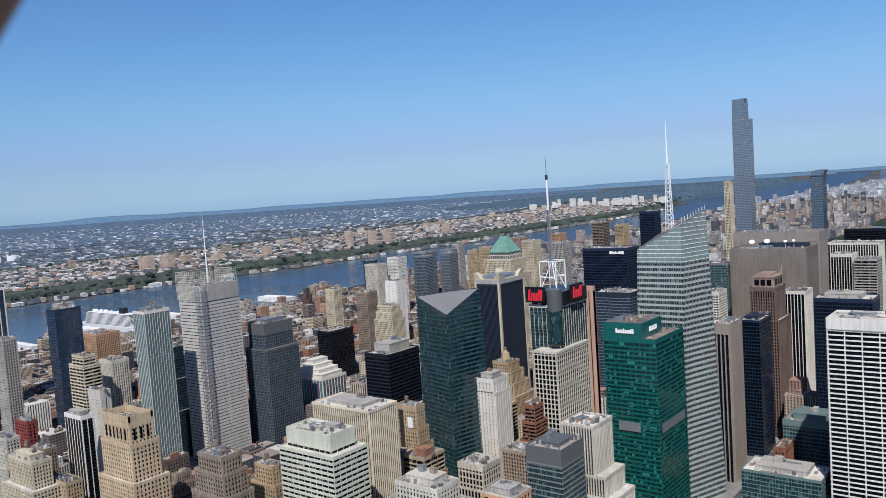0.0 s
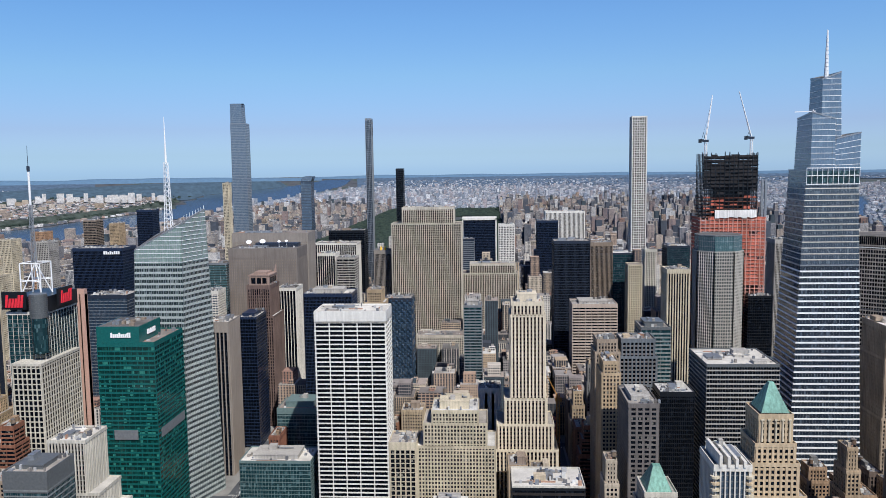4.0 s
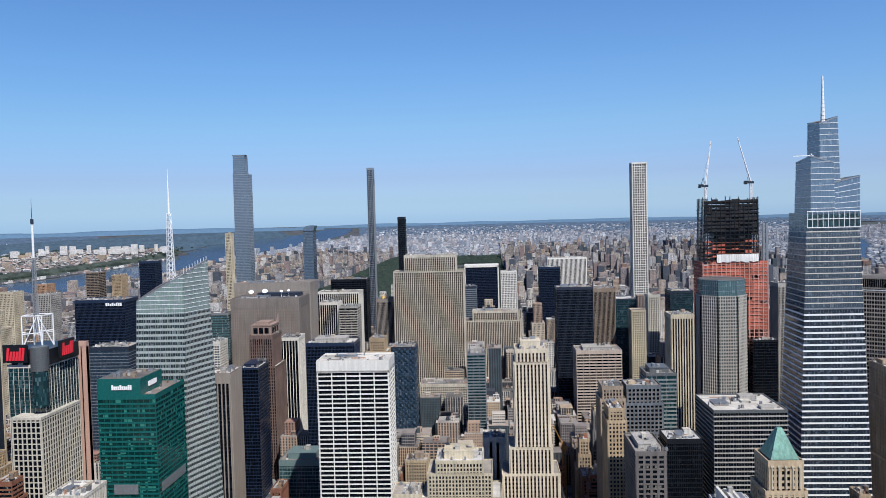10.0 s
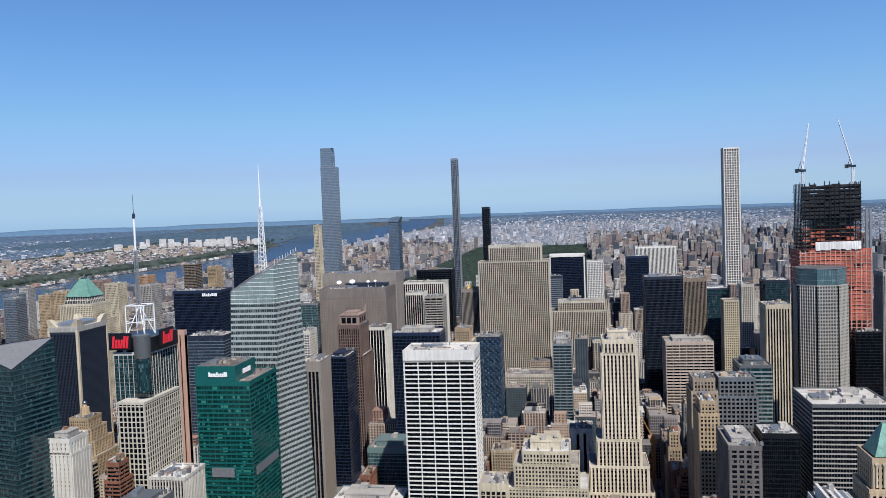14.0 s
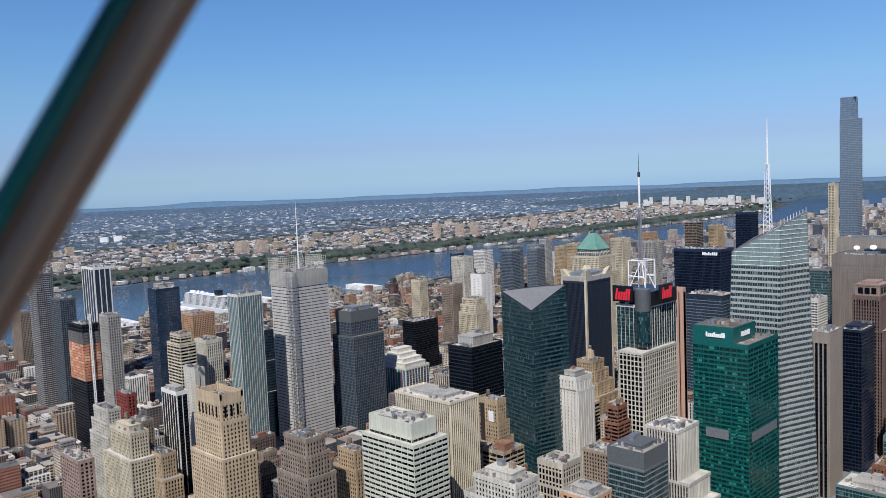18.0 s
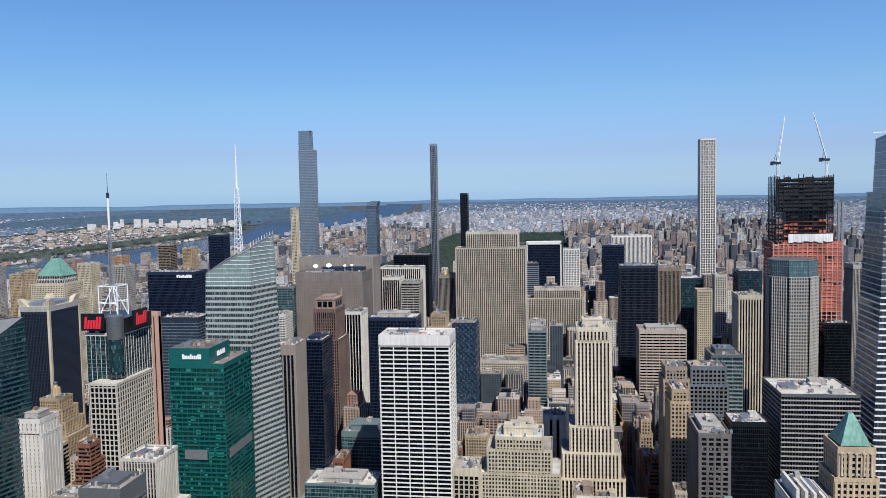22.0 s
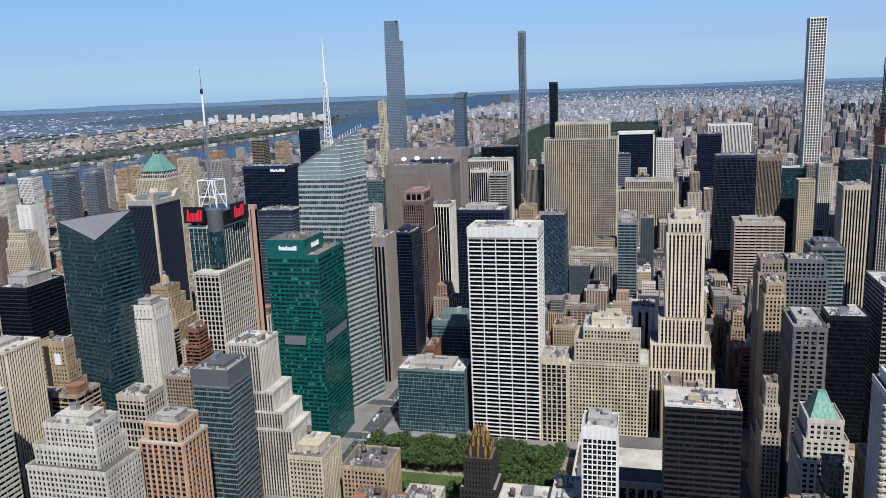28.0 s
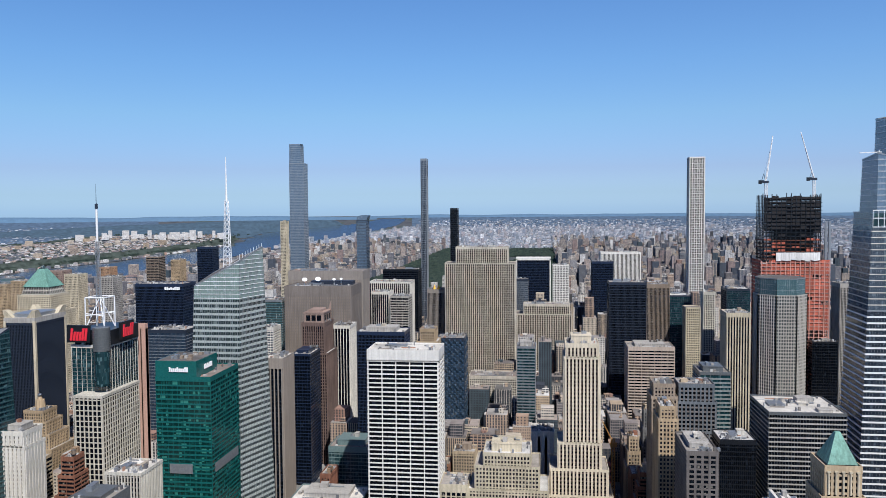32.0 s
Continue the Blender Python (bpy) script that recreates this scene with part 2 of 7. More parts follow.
TANLIGHT = rough_stuff("light_tan_brick", [(0.54, 0.42, 0.28)], stain=0.2)
# glazing
G_DARK = window_glass("dark_glazing", (0.004, 0.006, 0.010), (0.013, 0.017, 0.023), (0.19, 0.18, 0.16), bay=1.55, storey=1.85, share=0.09, spec=0.18)
G_BLACK = window_glass("black_glazing", (0.0022, 0.0035, 0.006), (0.005, 0.008, 0.014), (0.014, 0.019, 0.028), share=0.04, spec=0.18)
G_BLUE = window_glass("blue_glazing", (0.022, 0.042, 0.070), (0.042, 0.072, 0.110), (0.085, 0.115, 0.15), rough=0.08, spec=0.9, share=0.06)
# teal tint lightened in colour to stand for mirrored sky
G_TEAL = window_glass("teal_glazing", (0.010, 0.034, 0.042), (0.026, 0.070, 0.082), (0.075, 0.14, 0.155), rough=0.08, spec=0.8, share=0.08)
G_GREEN = window_glass("green_glazing", (0.003, 0.026, 0.024), (0.006, 0.056, 0.048), (0.030, 0.18, 0.145), rough=0.1, spec=0.6, share=0.12, bay=2.2)
G_PALE = window_glass("pale_glazing", (0.035, 0.055, 0.058), (0.07, 0.10, 0.10), (0.25, 0.29, 0.28), rough=0.1, spec=0.9, share=0.10)
G_MIST = window_glass("misty_green_glazing", (0.19, 0.27, 0.25), (0.22, 0.30, 0.285), (0.29, 0.37, 0.35), rough=0.12, spec=0.8, share=0.1)
# the sky's reflection is put into this blue base
G_SILVER = window_glass("silver_glazing", (0.10, 0.15, 0.215), (0.12, 0.18, 0.25), (0.19, 0.25, 0.31), rough=0.07, spec=1.0, share=0.04)
G_STEELBLUE = window_glass("steel_blue_glazing", (0.019, 0.028, 0.043), (0.035, 0.050, 0.070), (0.075, 0.10, 0.13), rough=0.07, spec=1.0, share=0.08)
G_AQUA = window_glass("aqua_glazing", (0.07, 0.14, 0.16), (0.085, 0.165, 0.185), (0.17, 0.27, 0.29), rough=0.08, spec=0.8, share=0.04)
# roofs and ground
R_GRAVEL = rough_stuff("roof_gravel", [(0.42, 0.40, 0.37), (0.30, 0.28, 0.26), (0.16, 0.15, 0.145), (0.56, 0.55, 0.53), (0.36, 0.33, 0.30), (0.24, 0.21, 0.19)], 0.95, 0.2, stain=0.45, streak=False)
R_PALE = rough_stuff("pale_roof_membrane", [(0.60, 0.57, 0.52)], 0.9, 0.15, stain=0.4, streak=False)
R_DARK = rough_stuff("dark_roof_tar", [(0.14, 0.13, 0.125)], 0.95, 0.2, stain=0.4, streak=False)
PAVING = rough_stuff("pavement_concrete", [(0.24, 0.235, 0.225)], 0.9, 0.15, stain=0.3, streak=False)
TANKWOOD = rough_stuff("weathered_tank_wood", [(0.16, 0.11, 0.08), (0.22, 0.17, 0.13)], 0.9)
PLANT = rough_stuff("roof_plant_paint", [(0.40, 0.40, 0.40), (0.13, 0.13, 0.14), (0.58, 0.58, 0.56), (0.26, 0.24, 0.22), (0.36, 0.22, 0.16), (0.20, 0.21, 0.23)], 0.7, by="island", streak=False)
# ---------------------------------------------------------------- building tools
def link_mesh(name, verts, faces, material, parent=None, label="", at=(0, 0, 0), smooth=False):
    me = bpy.data.meshes.new(name)
    me.from_pydata(verts, [], faces)
    if smooth:
        me.shade_smooth()
    me.materials.append(material)
    ob = new(name, me)
    ob.location = at
    ob.parent = parent
    return tagged(ob, label)


BOX_FACES = np.array([(0, 1, 3, 2)[::-1], (4, 5, 7, 6), (0, 1, 5, 4), (2, 3, 7, 6)[::-1], (0, 2, 6, 4)[::-1], (1, 3, 7, 5)])


def box_arrays(boxes):
    b = np.asarray(boxes, float).reshape(-1, 6)
    v = np.empty((len(b), 8, 3))
    for i in range(8):
        v[:, i, 0], v[:, i, 1], v[:, i, 2] = b[:, i & 1], b[:, 2 + (i >> 1 & 1)], b[:, 4 + (i >> 2)]
    f = BOX_FACES[None] + 8 * np.arange(len(b))[:, None, None]
    return v.reshape(-1, 3), f.reshape(-1, 4)


def boxes_part(name, boxes, material, parent=None, label="", at=(0, 0, 0)):
    """One mesh of boxes (x0, x1, y0, y1, z0, z1)."""
    v, f = box_arrays(boxes)
    return link_mesh(name, v.tolist(), f.tolist(), material, parent, label, at)


def part(name, bm, material, parent=None, label="", smooth=False, at=(0, 0, 0)):
    me = bpy.data.meshes.new(name)
    bm.to_mesh(me)
    bm.free()
    if smooth:
        me.shade_smooth()
    me.materials.append(material)
    ob = new(name, me)
    ob.parent, ob.location = parent, at
    return tagged(ob, label)


def thing(name, x, y, z, label, category, group=""):
    e = new(name)
    e.location = (x, y, z)
    e.empty_display_size = 5
    return tagged(e, label, category, group)


def tube(bm, a, b, r0, r1=None, n=6):
    """A tapered rod from a to b."""
    a, b = Vector(a), Vector(b)
    r1 = r0 if r1 is None else r1
    d = (b - a).normalized()
    u = d.orthogonal().normalized()
    w = d.cross(u)
    rings = []
    for p, r in ((a, r0), (b, r1)):
        rings.append([bm.verts.new(p + (u * math.cos(k * math.tau / n) + w * math.sin(k * math.tau / n)) * r) for k in range(n)])
    for k in range(n):
        bm.faces.new((rings[0][k], rings[0][(k + 1) % n], rings[1][(k + 1) % n], rings[1][k]))
    bm.faces.new(rings[0][::-1])
    bm.faces.new(rings[1])


def add_box(bm, x0, x1, y0, y1, z0, z1):
    v = [bm.verts.new(((x0, x1)[i & 1], (y0, y1)[i >> 1 & 1], (z0, z1)[i >> 2])) for i in range(8)]
    for f in BOX_FACES:
        bm.faces.new([v[i] for i in f])


def add_prism(bm, low, high):
    """A solid between two outlines of as many corners."""
    a = [bm.verts.new(p) for p in low]
    b = [bm.verts.new(p) for p in high]
    n = len(a)
    for k in range(n):
        bm.faces.new((a[k], a[(k + 1) % n], b[(k + 1) % n], b[k]))
    bm.faces.new(a[::-1])
    bm.faces.new(b)


STYLES = {  # bay, pier width, pier depth, storey, spandrel height, spandrel depth, cap
    "rib": (3.0, 1.35, 0.7, 3.9, 1.1, 0.2, 3.5),
    "finerib": (2.0, 0.85, 0.75, 3.8, 0.9, 0.1, 5.0),
    "grid": (3.4, 1.2, 0.4, 3.7, 1.3, 0.35, 2.0),
    "band": (9.0, 0.35, 0.30, 3.8, 1.55, 0.45, 1.8),
    "curtain": (3.0, 0.22, 0.18, 3.9, 0.95, 0.1, 1.5),
    "mesh": (1.6, 0.28, 0.2, 3.8, 0.9, 0.16, 3.0),
    "punch": (3.0, 1.25, 0.5, 3.5, 1.4, 0.16, 2.0),
    "wide": (5.0, 1.7, 0.6, 3.7, 1.3, 0.55, 2.4),
    "grace": (12.4, 0.85, 0.5, 3.95, 1.15, 0.56, 9.5),
}
TAKEN = []
rnd = random.Random(7)


def pieces(name, boxes, material, root):
    """Boxes as objects of their own, alike ones on one mesh."""
    kinds = {}
    for q in boxes:
        size = tuple(round(q[i + 1] - q[i], 3) for i in (0, 2, 4))
        if size not in kinds:
            v, f = box_arrays([(0, size[0], 0, size[1], 0, size[2])])
            me = bpy.data.meshes.new(name)
            me.from_pydata(v.tolist(), [], f.tolist())
            me.materials.append(material)
            kinds[size] = me
        ob = new(name, kinds[size])
        ob.parent, ob.location = root, (q[0], q[2], q[4])


def face_boxes(x0, x1, y0, y1, z0, z1, style):
    bay, pier, out, storey, sp, spout, cap = style
    piers, bands = [], []
    nx, ny = max(1, round((x1 - x0) / bay)), max(1, round((y1 - y0) / bay))
    for i in range(nx + 1):
        c = x0 + pier / 2 + (x1 - x0 - pier) * i / nx
        piers += [(c - pier / 2, c + pier / 2, y0 - out, y0 + 0.3, z0, z1 - 0.4), (c - pier / 2, c + pier / 2, y1 - 0.3, y1 + out, z0, z1 - 0.4)]
    for i in range(ny + 1):
        c = y0 + pier / 2 + (y1 - y0 - pier) * i / ny
        piers += [(x1 - 0.3, x1 + out, c - pier / 2, c + pier / 2, z0, z1 - 0.4), (x0 - out, x0 + 0.3, c - pier / 2, c + pier / 2, z0, z1 - 0.4)]
    k = 0
    while z0 + (k + 1) * storey < z1 - cap * 0.6:
        z = z0 + k * storey + storey * 0.55
        bands.append((x0 - spout, x1 + spout, y0 - spout, y1 + spout, z, z + sp))
        k += 1
    top = (x0 - out - 0.06, x1 + out + 0.06, y0 - out - 0.06, y1 + out + 0.06, z1 - cap, z1 - 0.02)
    return piers, bands, top


def roof_boxes(x0, x1, y0, y1, z, t=0.5, high=1.2, out=0.3):
    a, b, c, d = x0 - out, x1 + out, y0 - out, y1 + out
    return [(a, b, c, c + t, z, z + high), (a, b, d - t, d, z, z + high), (a, a + t, c + t, d - t, z, z + high), (b - t, b, c + t, d - t, z, z + high)]


def clutter(root, x0, x1, y0, y1, z, r, lots=3):
    """Bulkheads, fans and ducts on a roof: each a part."""
    w, d = x1 - x0, y1 - y0
    for k in range(lots):
        if min(w, d) < 9:
            break
        bw, bd, bh = r.uniform(0.10, 0.26) * w, r.uniform(0.12, 0.3) * d, r.uniform(1.6, 4.2)
        cx, cy = r.uniform(x0 + bw, x1 - bw), r.uniform(y0 + bd, y1 - bd)
        kind = r.random()
        if kind < 0.45:
            bs = [(cx - bw / 2, cx + bw / 2, cy - bd / 2, cy + bd / 2, z, z + bh), (cx - bw / 2 - 0.15, cx + bw / 2 + 0.15, cy - bd / 2 - 0.15, cy + bd / 2 + 0.15, z + bh - 0.25, z + bh + 0.12),
                  (cx - 0.6, cx + 0.6, cy - bd / 2 - 0.08, cy - bd / 2, z, z + min(2.1, bh * 0.8))]
            boxes_part("bulkhead", bs, r.choice((CONCRETE, INFILL, GREYMETAL)), root)
        elif kind < 0.75:
            for i in range(r.randint(2, 4)):
                bm = bmesh.new()
                add_box(bm, cx + i * 2.7, cx + i * 2.7 + 2.3, cy, cy + 2.4, z, z + 2.2)
                tube(bm, (cx + i * 2.7 + 1.15, cy + 1.2, z + 2.2), (cx + i * 2.7 + 1.15, cy + 1.2, z + 2.8), 0.95, 0.95, 10)
                part("cooling_unit", bm, r.choice((GREYMETAL, CONCRETE, R_DARK)), root)
        else:
            bm = bmesh.new()
            add_box(bm, cx - bw * 0.7, cx + bw * 0.7, cy, cy + 0.9, z + 0.5, z + 1.3)
            add_box(bm, cx - bw * 0.7, cx - bw * 0.7 + 0.9, cy, cy + bd, z + 0.5, z + 1.3)
            for q in (-0.6, 0.5):
                add_box(bm, cx + q * bw, cx + q * bw + 0.2, cy + 0.2, cy + 0.4, z, z + 0.5)
            part("duct", bm, GREYMETAL, root)


def water_tank(root, x, y, z, r=2.0):
    bm = bmesh.new()
    for a in range(4):
        q = math.tau * (a + 0.5) / 4
        tube(bm, (x + r * 0.8 * math.cos(q), y + r * 0.8 * math.sin(q), z), (x + r * 0.8 * math.cos(q), y + r * 0.8 * math.sin(q), z + 2.5), 0.14, 0.14, 4)
    add_box(bm, x - r, x + r, y - r, y + r, z + 2.3, z + 2.5)
    stand = part("tank_stand", bm, DARKMETAL, root)
    bm = bmesh.new()
    tube(bm, (x, y, z + 2.5), (x, y, z + 6.2), r, r * 0.95, 14)
    for h in (3.0, 3.8, 4.7, 5.6):
        tube(bm, (x, y, z + h), (x, y, z + h + 0.1), r * 1.02, r * 1.02, 14)
    tank = part("water_tank", bm, TANKWOOD, root, "weathered wooden rooftop water tank")
    bm = bmesh.new()
    tube(bm, (x, y, z + 6.2), (x, y, z + 7.5), r * 1.06, 0.1, 14)
    part("tank_lid", bm, R_DARK, tank)
    return stand


def tower(name, label, x0, x1, y0, y1, h, style="grid", wall=None, glass=None, band=None, tiers=(), roof=None, lots=3, crown=0, split=False, category="building", mark=True, tanks=0, roof_wall=None):
    """A building on a rectangle. tiers: the lower steps, each (west, east, south, north, top): how far it stands out from the shaft, and its height."""
    wall, glass, roof = wall or LIME, glass or G_DARK, roof or R_GRAVEL
    band = band or wall
    if glass is G_DARK and wall in (NAVY, DARKMETAL, BLACKMETAL):
        glass = G_BLACK
    st = STYLES[style] if isinstance(style, str) else style
    cx, cy = (x0 + x1) / 2, (y0 + y1) / 2
    r = random.Random(int(abs(cx * 13 + cy * 7 + h)))
    if mark:
        big = tiers[0] if tiers else (0, 0, 0, 0, 0)
        TAKEN.append((x0 - big[0], x1 + big[1], y0 - big[2], y1 + big[3]))
    root = thing(name, cx, cy, 0, label, category)
    ax0, ax1, ay0, ay1 = x0 - cx, x1 - cx, y0 - cy, y1 - cy
    glaze, piers, bands, caps, decks, edges = [], [], [], [], [], []
    z = 0.0
    steps = [(ax0 - a, ax1 + b, ay0 - c, ay1 + d, top) for a, b, c, d, top in tiers] + [(ax0, ax1, ay0, ay1, h)]
    for i, (a, b, c, d, top) in enumerate(steps):
        glaze.append((a, b, c, d, z if i == 0 else z - 1, top - 0.5))
        p, q, t = face_boxes(a, b, c, d, z, top, st if i == len(steps) - 1 else (*st[:6], min(st[6], 1.3)))
        piers += p
        bands += q
        caps.append(t)
        decks.append((a + 0.05, b - 0.05, c + 0.05, d - 0.05, top - 0.5, top + 0.05))
        edges += roof_boxes(a, b, c, d, top, out=st[2])
        z = top
    tagged(boxes_part("glazing", glaze, glass, root), kind="stuff")
    near = math.hypot(cx, y0)
    if near < 470 and h > 60:
        pieces("rib", piers, wall, root)
    else:
        tagged(boxes_part("ribbing", piers, wall, root), kind="stuff")
    if bands and (split or near < 560):
        pieces("spandrel_band", bands, band, root)
    elif bands:
        tagged(boxes_part("banding", bands, band, root), kind="stuff")
    for q in caps:
        boxes_part("cornice", [q], wall, root)
    for q in decks:
        boxes_part("roof_deck", [q], roof, root)
    for k in range(0, len(edges), 4):
        boxes_part("parapet", edges[k:k + 4], roof_wall or wall, root)
    if crown:
        w, d = ax1 - ax0, ay1 - ay0
        c0 = (ax0 + w * 0.16, ax1 - w * 0.2, ay0 + d * 0.2, ay1 - d * 0.15, h, h + crown)
        boxes_part("penthouse", [c0, (c0[0] - 0.3, c0[1] + 0.3, c0[2] - 0.3, c0[3] + 0.3, h + crown - 0.6, h + crown + 0.2)], r.choice((CONCRETE, GREYMETAL, wall)), root)
        clutter(root, c0[0], c0[1], c0[2], c0[3], h + crown + 0.2, r, 2)
    if lots and min(ax1 - ax0, ay1 - ay0) > 8:
        plant = []
        for k in range(22):
            w, d, t = r.uniform(0.6, 3.2), r.uniform(0.6, 3.2), h + 0.05
            px_, py_ = r.uniform(ax0 + 0.8, ax1 - 0.8 - w), r.uniform(ay0 + 0.8, ay1 - 0.8 - d)
            plant.append((px_, px_ + w, py_, py_ + d, t, t + r.uniform(0.6, 3.4)))
        for k in range(6):
            px_, py_, w = r.uniform(ax0 + 0.6, ax0 + (ax1 - ax0) * 0.5), r.uniform(ay0 + 0.8, ay1 - 1.2), (ax1 - ax0) * r.uniform(0.15, 0.42)
            plant.append((px_, px_ + w, py_, py_ + 0.35, h + 0.05, h + r.uniform(0.5, 1.2)))
        tagged(boxes_part("roof_plant", plant, PLANT, root), kind="stuff")
    if lots == 3 and near < 950:
        lots = 4
    if lots:
        clutter(root, ax0, ax1, ay0, ay1 if not crown else ay0 + (ay1 - ay0) * 0.2, h + 0.05, r, lots)
    for k in range(tanks):
        water_tank(root, ax0 + (0.25 + 0.5 * (k % 2)) * (ax1 - ax0), ay0 + (0.7 - 0.3 * (k // 2)) * (ay1 - ay0), h + 0.05 + (crown + 0.2 if crown else 0))
    return root


def sliced(low, high, z0, z1):
    """The level slice from z0 to z1 of the solid between two outlines."""
    bm = bmesh.new()
    add_prism(bm, low, high)
    for z, up in ((z0, -1), (z1, 1)):
        g = bm.verts[:] + bm.edges[:] + bm.faces[:]
        r = bmesh.ops.bisect_plane(bm, geom=g, plane_co=(0, 0, z), plane_no=(0, 0, up), clear_outer=True)
        edges = [e for e in r["geom_cut"] if isinstance(e, bmesh.types.BMEdge)]
        if len(edges) > 2:
            bmesh.ops.contextual_create(bm, geom=edges)
    me = bpy.data.meshes.new("slice")
    bm.to_mesh(me)
    bm.free()
    return me


def loft(name, label, low, high, z0, tops, floors, wall, glass, band=None, sp=1.0, out=0.25, mullion=3.0, mw=0.25, roof=None, category="building", root=None, start=0.0, stop=1e9):
    """A tower between two outlines (counter-clockwise), with a storey band at each floor and mullions up each face. tops: the height at each upper corner."""
    band, roof = band or wall, roof or R_DARK
    n = len(low)
    cx, cy = sum(p[0] for p in low) / n, sum(p[1] for p in low) / n
    if root is None:
        root = thing(name, cx, cy, 0, label, category)
        TAKEN.append((min(p[0] for p in low), max(p[0] for p in low), min(p[1] for p in low), max(p[1] for p in low)))
    ox, oy = root.location.x, root.location.y
    lo = [Vector((p[0] - ox, p[1] - oy, z0)) for p in low]
    hi = [Vector((p[0] - ox, p[1] - oy, t)) for p, t in zip(high, tops)]
    bm = bmesh.new()
    add_prism(bm, lo, hi)
    tagged(part("glazing", bm, glass, root), kind="stuff")

    def at(k, s):
        return lo[k].lerp(hi[k], s)

    def pushed(k, s, by):
        p, a, b = at(k, s), at((k - 1) % n, s), at((k + 1) % n, s)
        e0, e1 = (p - a).xy.normalized(), (b - p).xy.normalized()
        m = Vector((e0.y + e1.y, -e0.x - e1.x))
        m = m / max(0.6, m.length_squared / 2)
        return Vector((p.x + m.x * by, p.y + m.y * by, p.z))

    bm = bmesh.new()
    if max(tops) - min(tops) < 6:
        for k in range(floors):
            s = start + (1 - start) * k / floors
            ring = [pushed(i, s, out) for i in range(n)]
            add_prism(bm, ring, [p + Vector((0, 0, sp)) for p in ring])
    else:  # a slanted top: level slices of the whole, cut off by the slope
        storey = (max(tops) - z0) / floors
        for k in range(floors):
            z = z0 + k * storey
            if z > stop:
                break
            cut = sliced([pushed(i, 0, out) for i in range(n)], [pushed(i, 1, out) for i in range(n)], z, z + sp)
            bm.from_mesh(cut)
            bpy.data.meshes.remove(cut)
    tagged(part("banding", bm, band, root), kind="stuff")
    bm = bmesh.new()
    for k in range(n):
        length = (lo[(k + 1) % n] - lo[k]).length
        count = max(1, round(length / mullion))
        for i in range(count + 1):
            f = i / count
            a0, a1 = pushed(k, 0, out * 0.8).lerp(pushed((k + 1) % n, 0, out * 0.8), f), pushed(k, 1, out * 0.8).lerp(pushed((k + 1) % n, 1, out * 0.8), f)
            tube(bm, a0, a1, mw * 0.7, mw * 0.7, 4)
    tagged(part("ribbing", bm, wall, root), kind="stuff")
    bm = bmesh.new()
    ring = [pushed(i, 1, out * 1.2) for i in range(n)]
    inner = [p.copy() for p in hi]
    up = Vector((0, 0, 1.3))
    for k in range(n):
        j = (k + 1) % n
        add_prism(bm, [ring[k], ring[j], inner[j], inner[k]], [ring[k] + up, ring[j] + up, inner[j] + up, inner[k] + up])
    part("parapet", bm, wall, root)
    bm = bmesh.new()
    mid = Vector((0, 0, 0.7))
    add_prism(bm, [p - up * 0.5 for p in hi], [p + mid for p in hi])
    part("roof_deck", bm, roof, root)
    return root


def rect(x0, x1, y0, y1):
    return [(x0, y0), (x1, y0), (x1, y1), (x0, y1)]


# ---------------------------------------------------------------- ground, water, distance
NEAR, REACH, EASE = 3000.0, 1900.0, 4000.0


def far(p):
    """True places to scene places: as they are up to 3 km; beyond, the land is drawn in towards the eye, so that 40 km fit within 5."""
    p = np.asarray(p, float)
    d = np.maximum(np.hypot(p[..., 0], p[..., 1]), 1.0)
    over = np.maximum(d - NEAR, 0)
    s = np.where(d > NEAR, (NEAR + REACH * over / (over + EASE)) / d, 1.0)
    out = p * s[..., None]
    out[..., 2] = EYE + (p[..., 2] - EYE) * s
    return out


def sheet(name, points, material, label, wrap=False):
    """A surface over a grid of true places, rows by columns."""
    v = far(points)
    n, m = v.shape[:2]
    faces = []
    for i in range(n - 1):
        for j in range(m - (0 if wrap else 1)):
            faces.append((i * m + j, i * m + (j + 1) % m, (i + 1) * m + (j + 1) % m, (i + 1) * m + j))
    ob = link_mesh(name, v.reshape(-1, 3).tolist(), faces, material)
    return tagged(ob, label, kind="structure")


def land_material():
    m, nodes, links, b = shader("city_land", 0.95, 0, 0.2)
    tc = nodes.new("ShaderNodeTexCoord").outputs["Object"]
    r = ramp(nodes, [(0.3, (0.048, 0.053, 0.062)), (0.5, (0.082, 0.088, 0.098)), (0.62, (0.055, 0.075, 0.07)), (0.75, (0.115, 0.12, 0.13))])
    links.new(noise_at(nodes, links, tc, 0.012, 8), r.inputs[0])
    links.new(r.outputs[0], b.inputs["Base Color"])
    return m


def water_material():
    m, nodes, links, b = shader("river_water", 0.22, 0, 0.5)
    tc = nodes.new("ShaderNodeTexCoord").outputs["Object"]
    r = ramp(nodes, [(0.3, (0.042, 0.076, 0.120)), (0.7, (0.064, 0.106, 0.158))])
    links.new(noise_at(nodes, links, tc, 0.004, 4), r.inputs[0])
    links.new(r.outputs[0], b.inputs["Base Color"])
    bump = nodes.new("ShaderNodeBump")
    bump.inputs["Strength"].default_value, bump.inputs["Distance"].default_value = 0.5, 1.0
    links.new(noise_at(nodes, links, tc, 0.12, 4), bump.inputs["Height"])
    links.new(bump.outputs[0], b.inputs["Normal"])
    return m


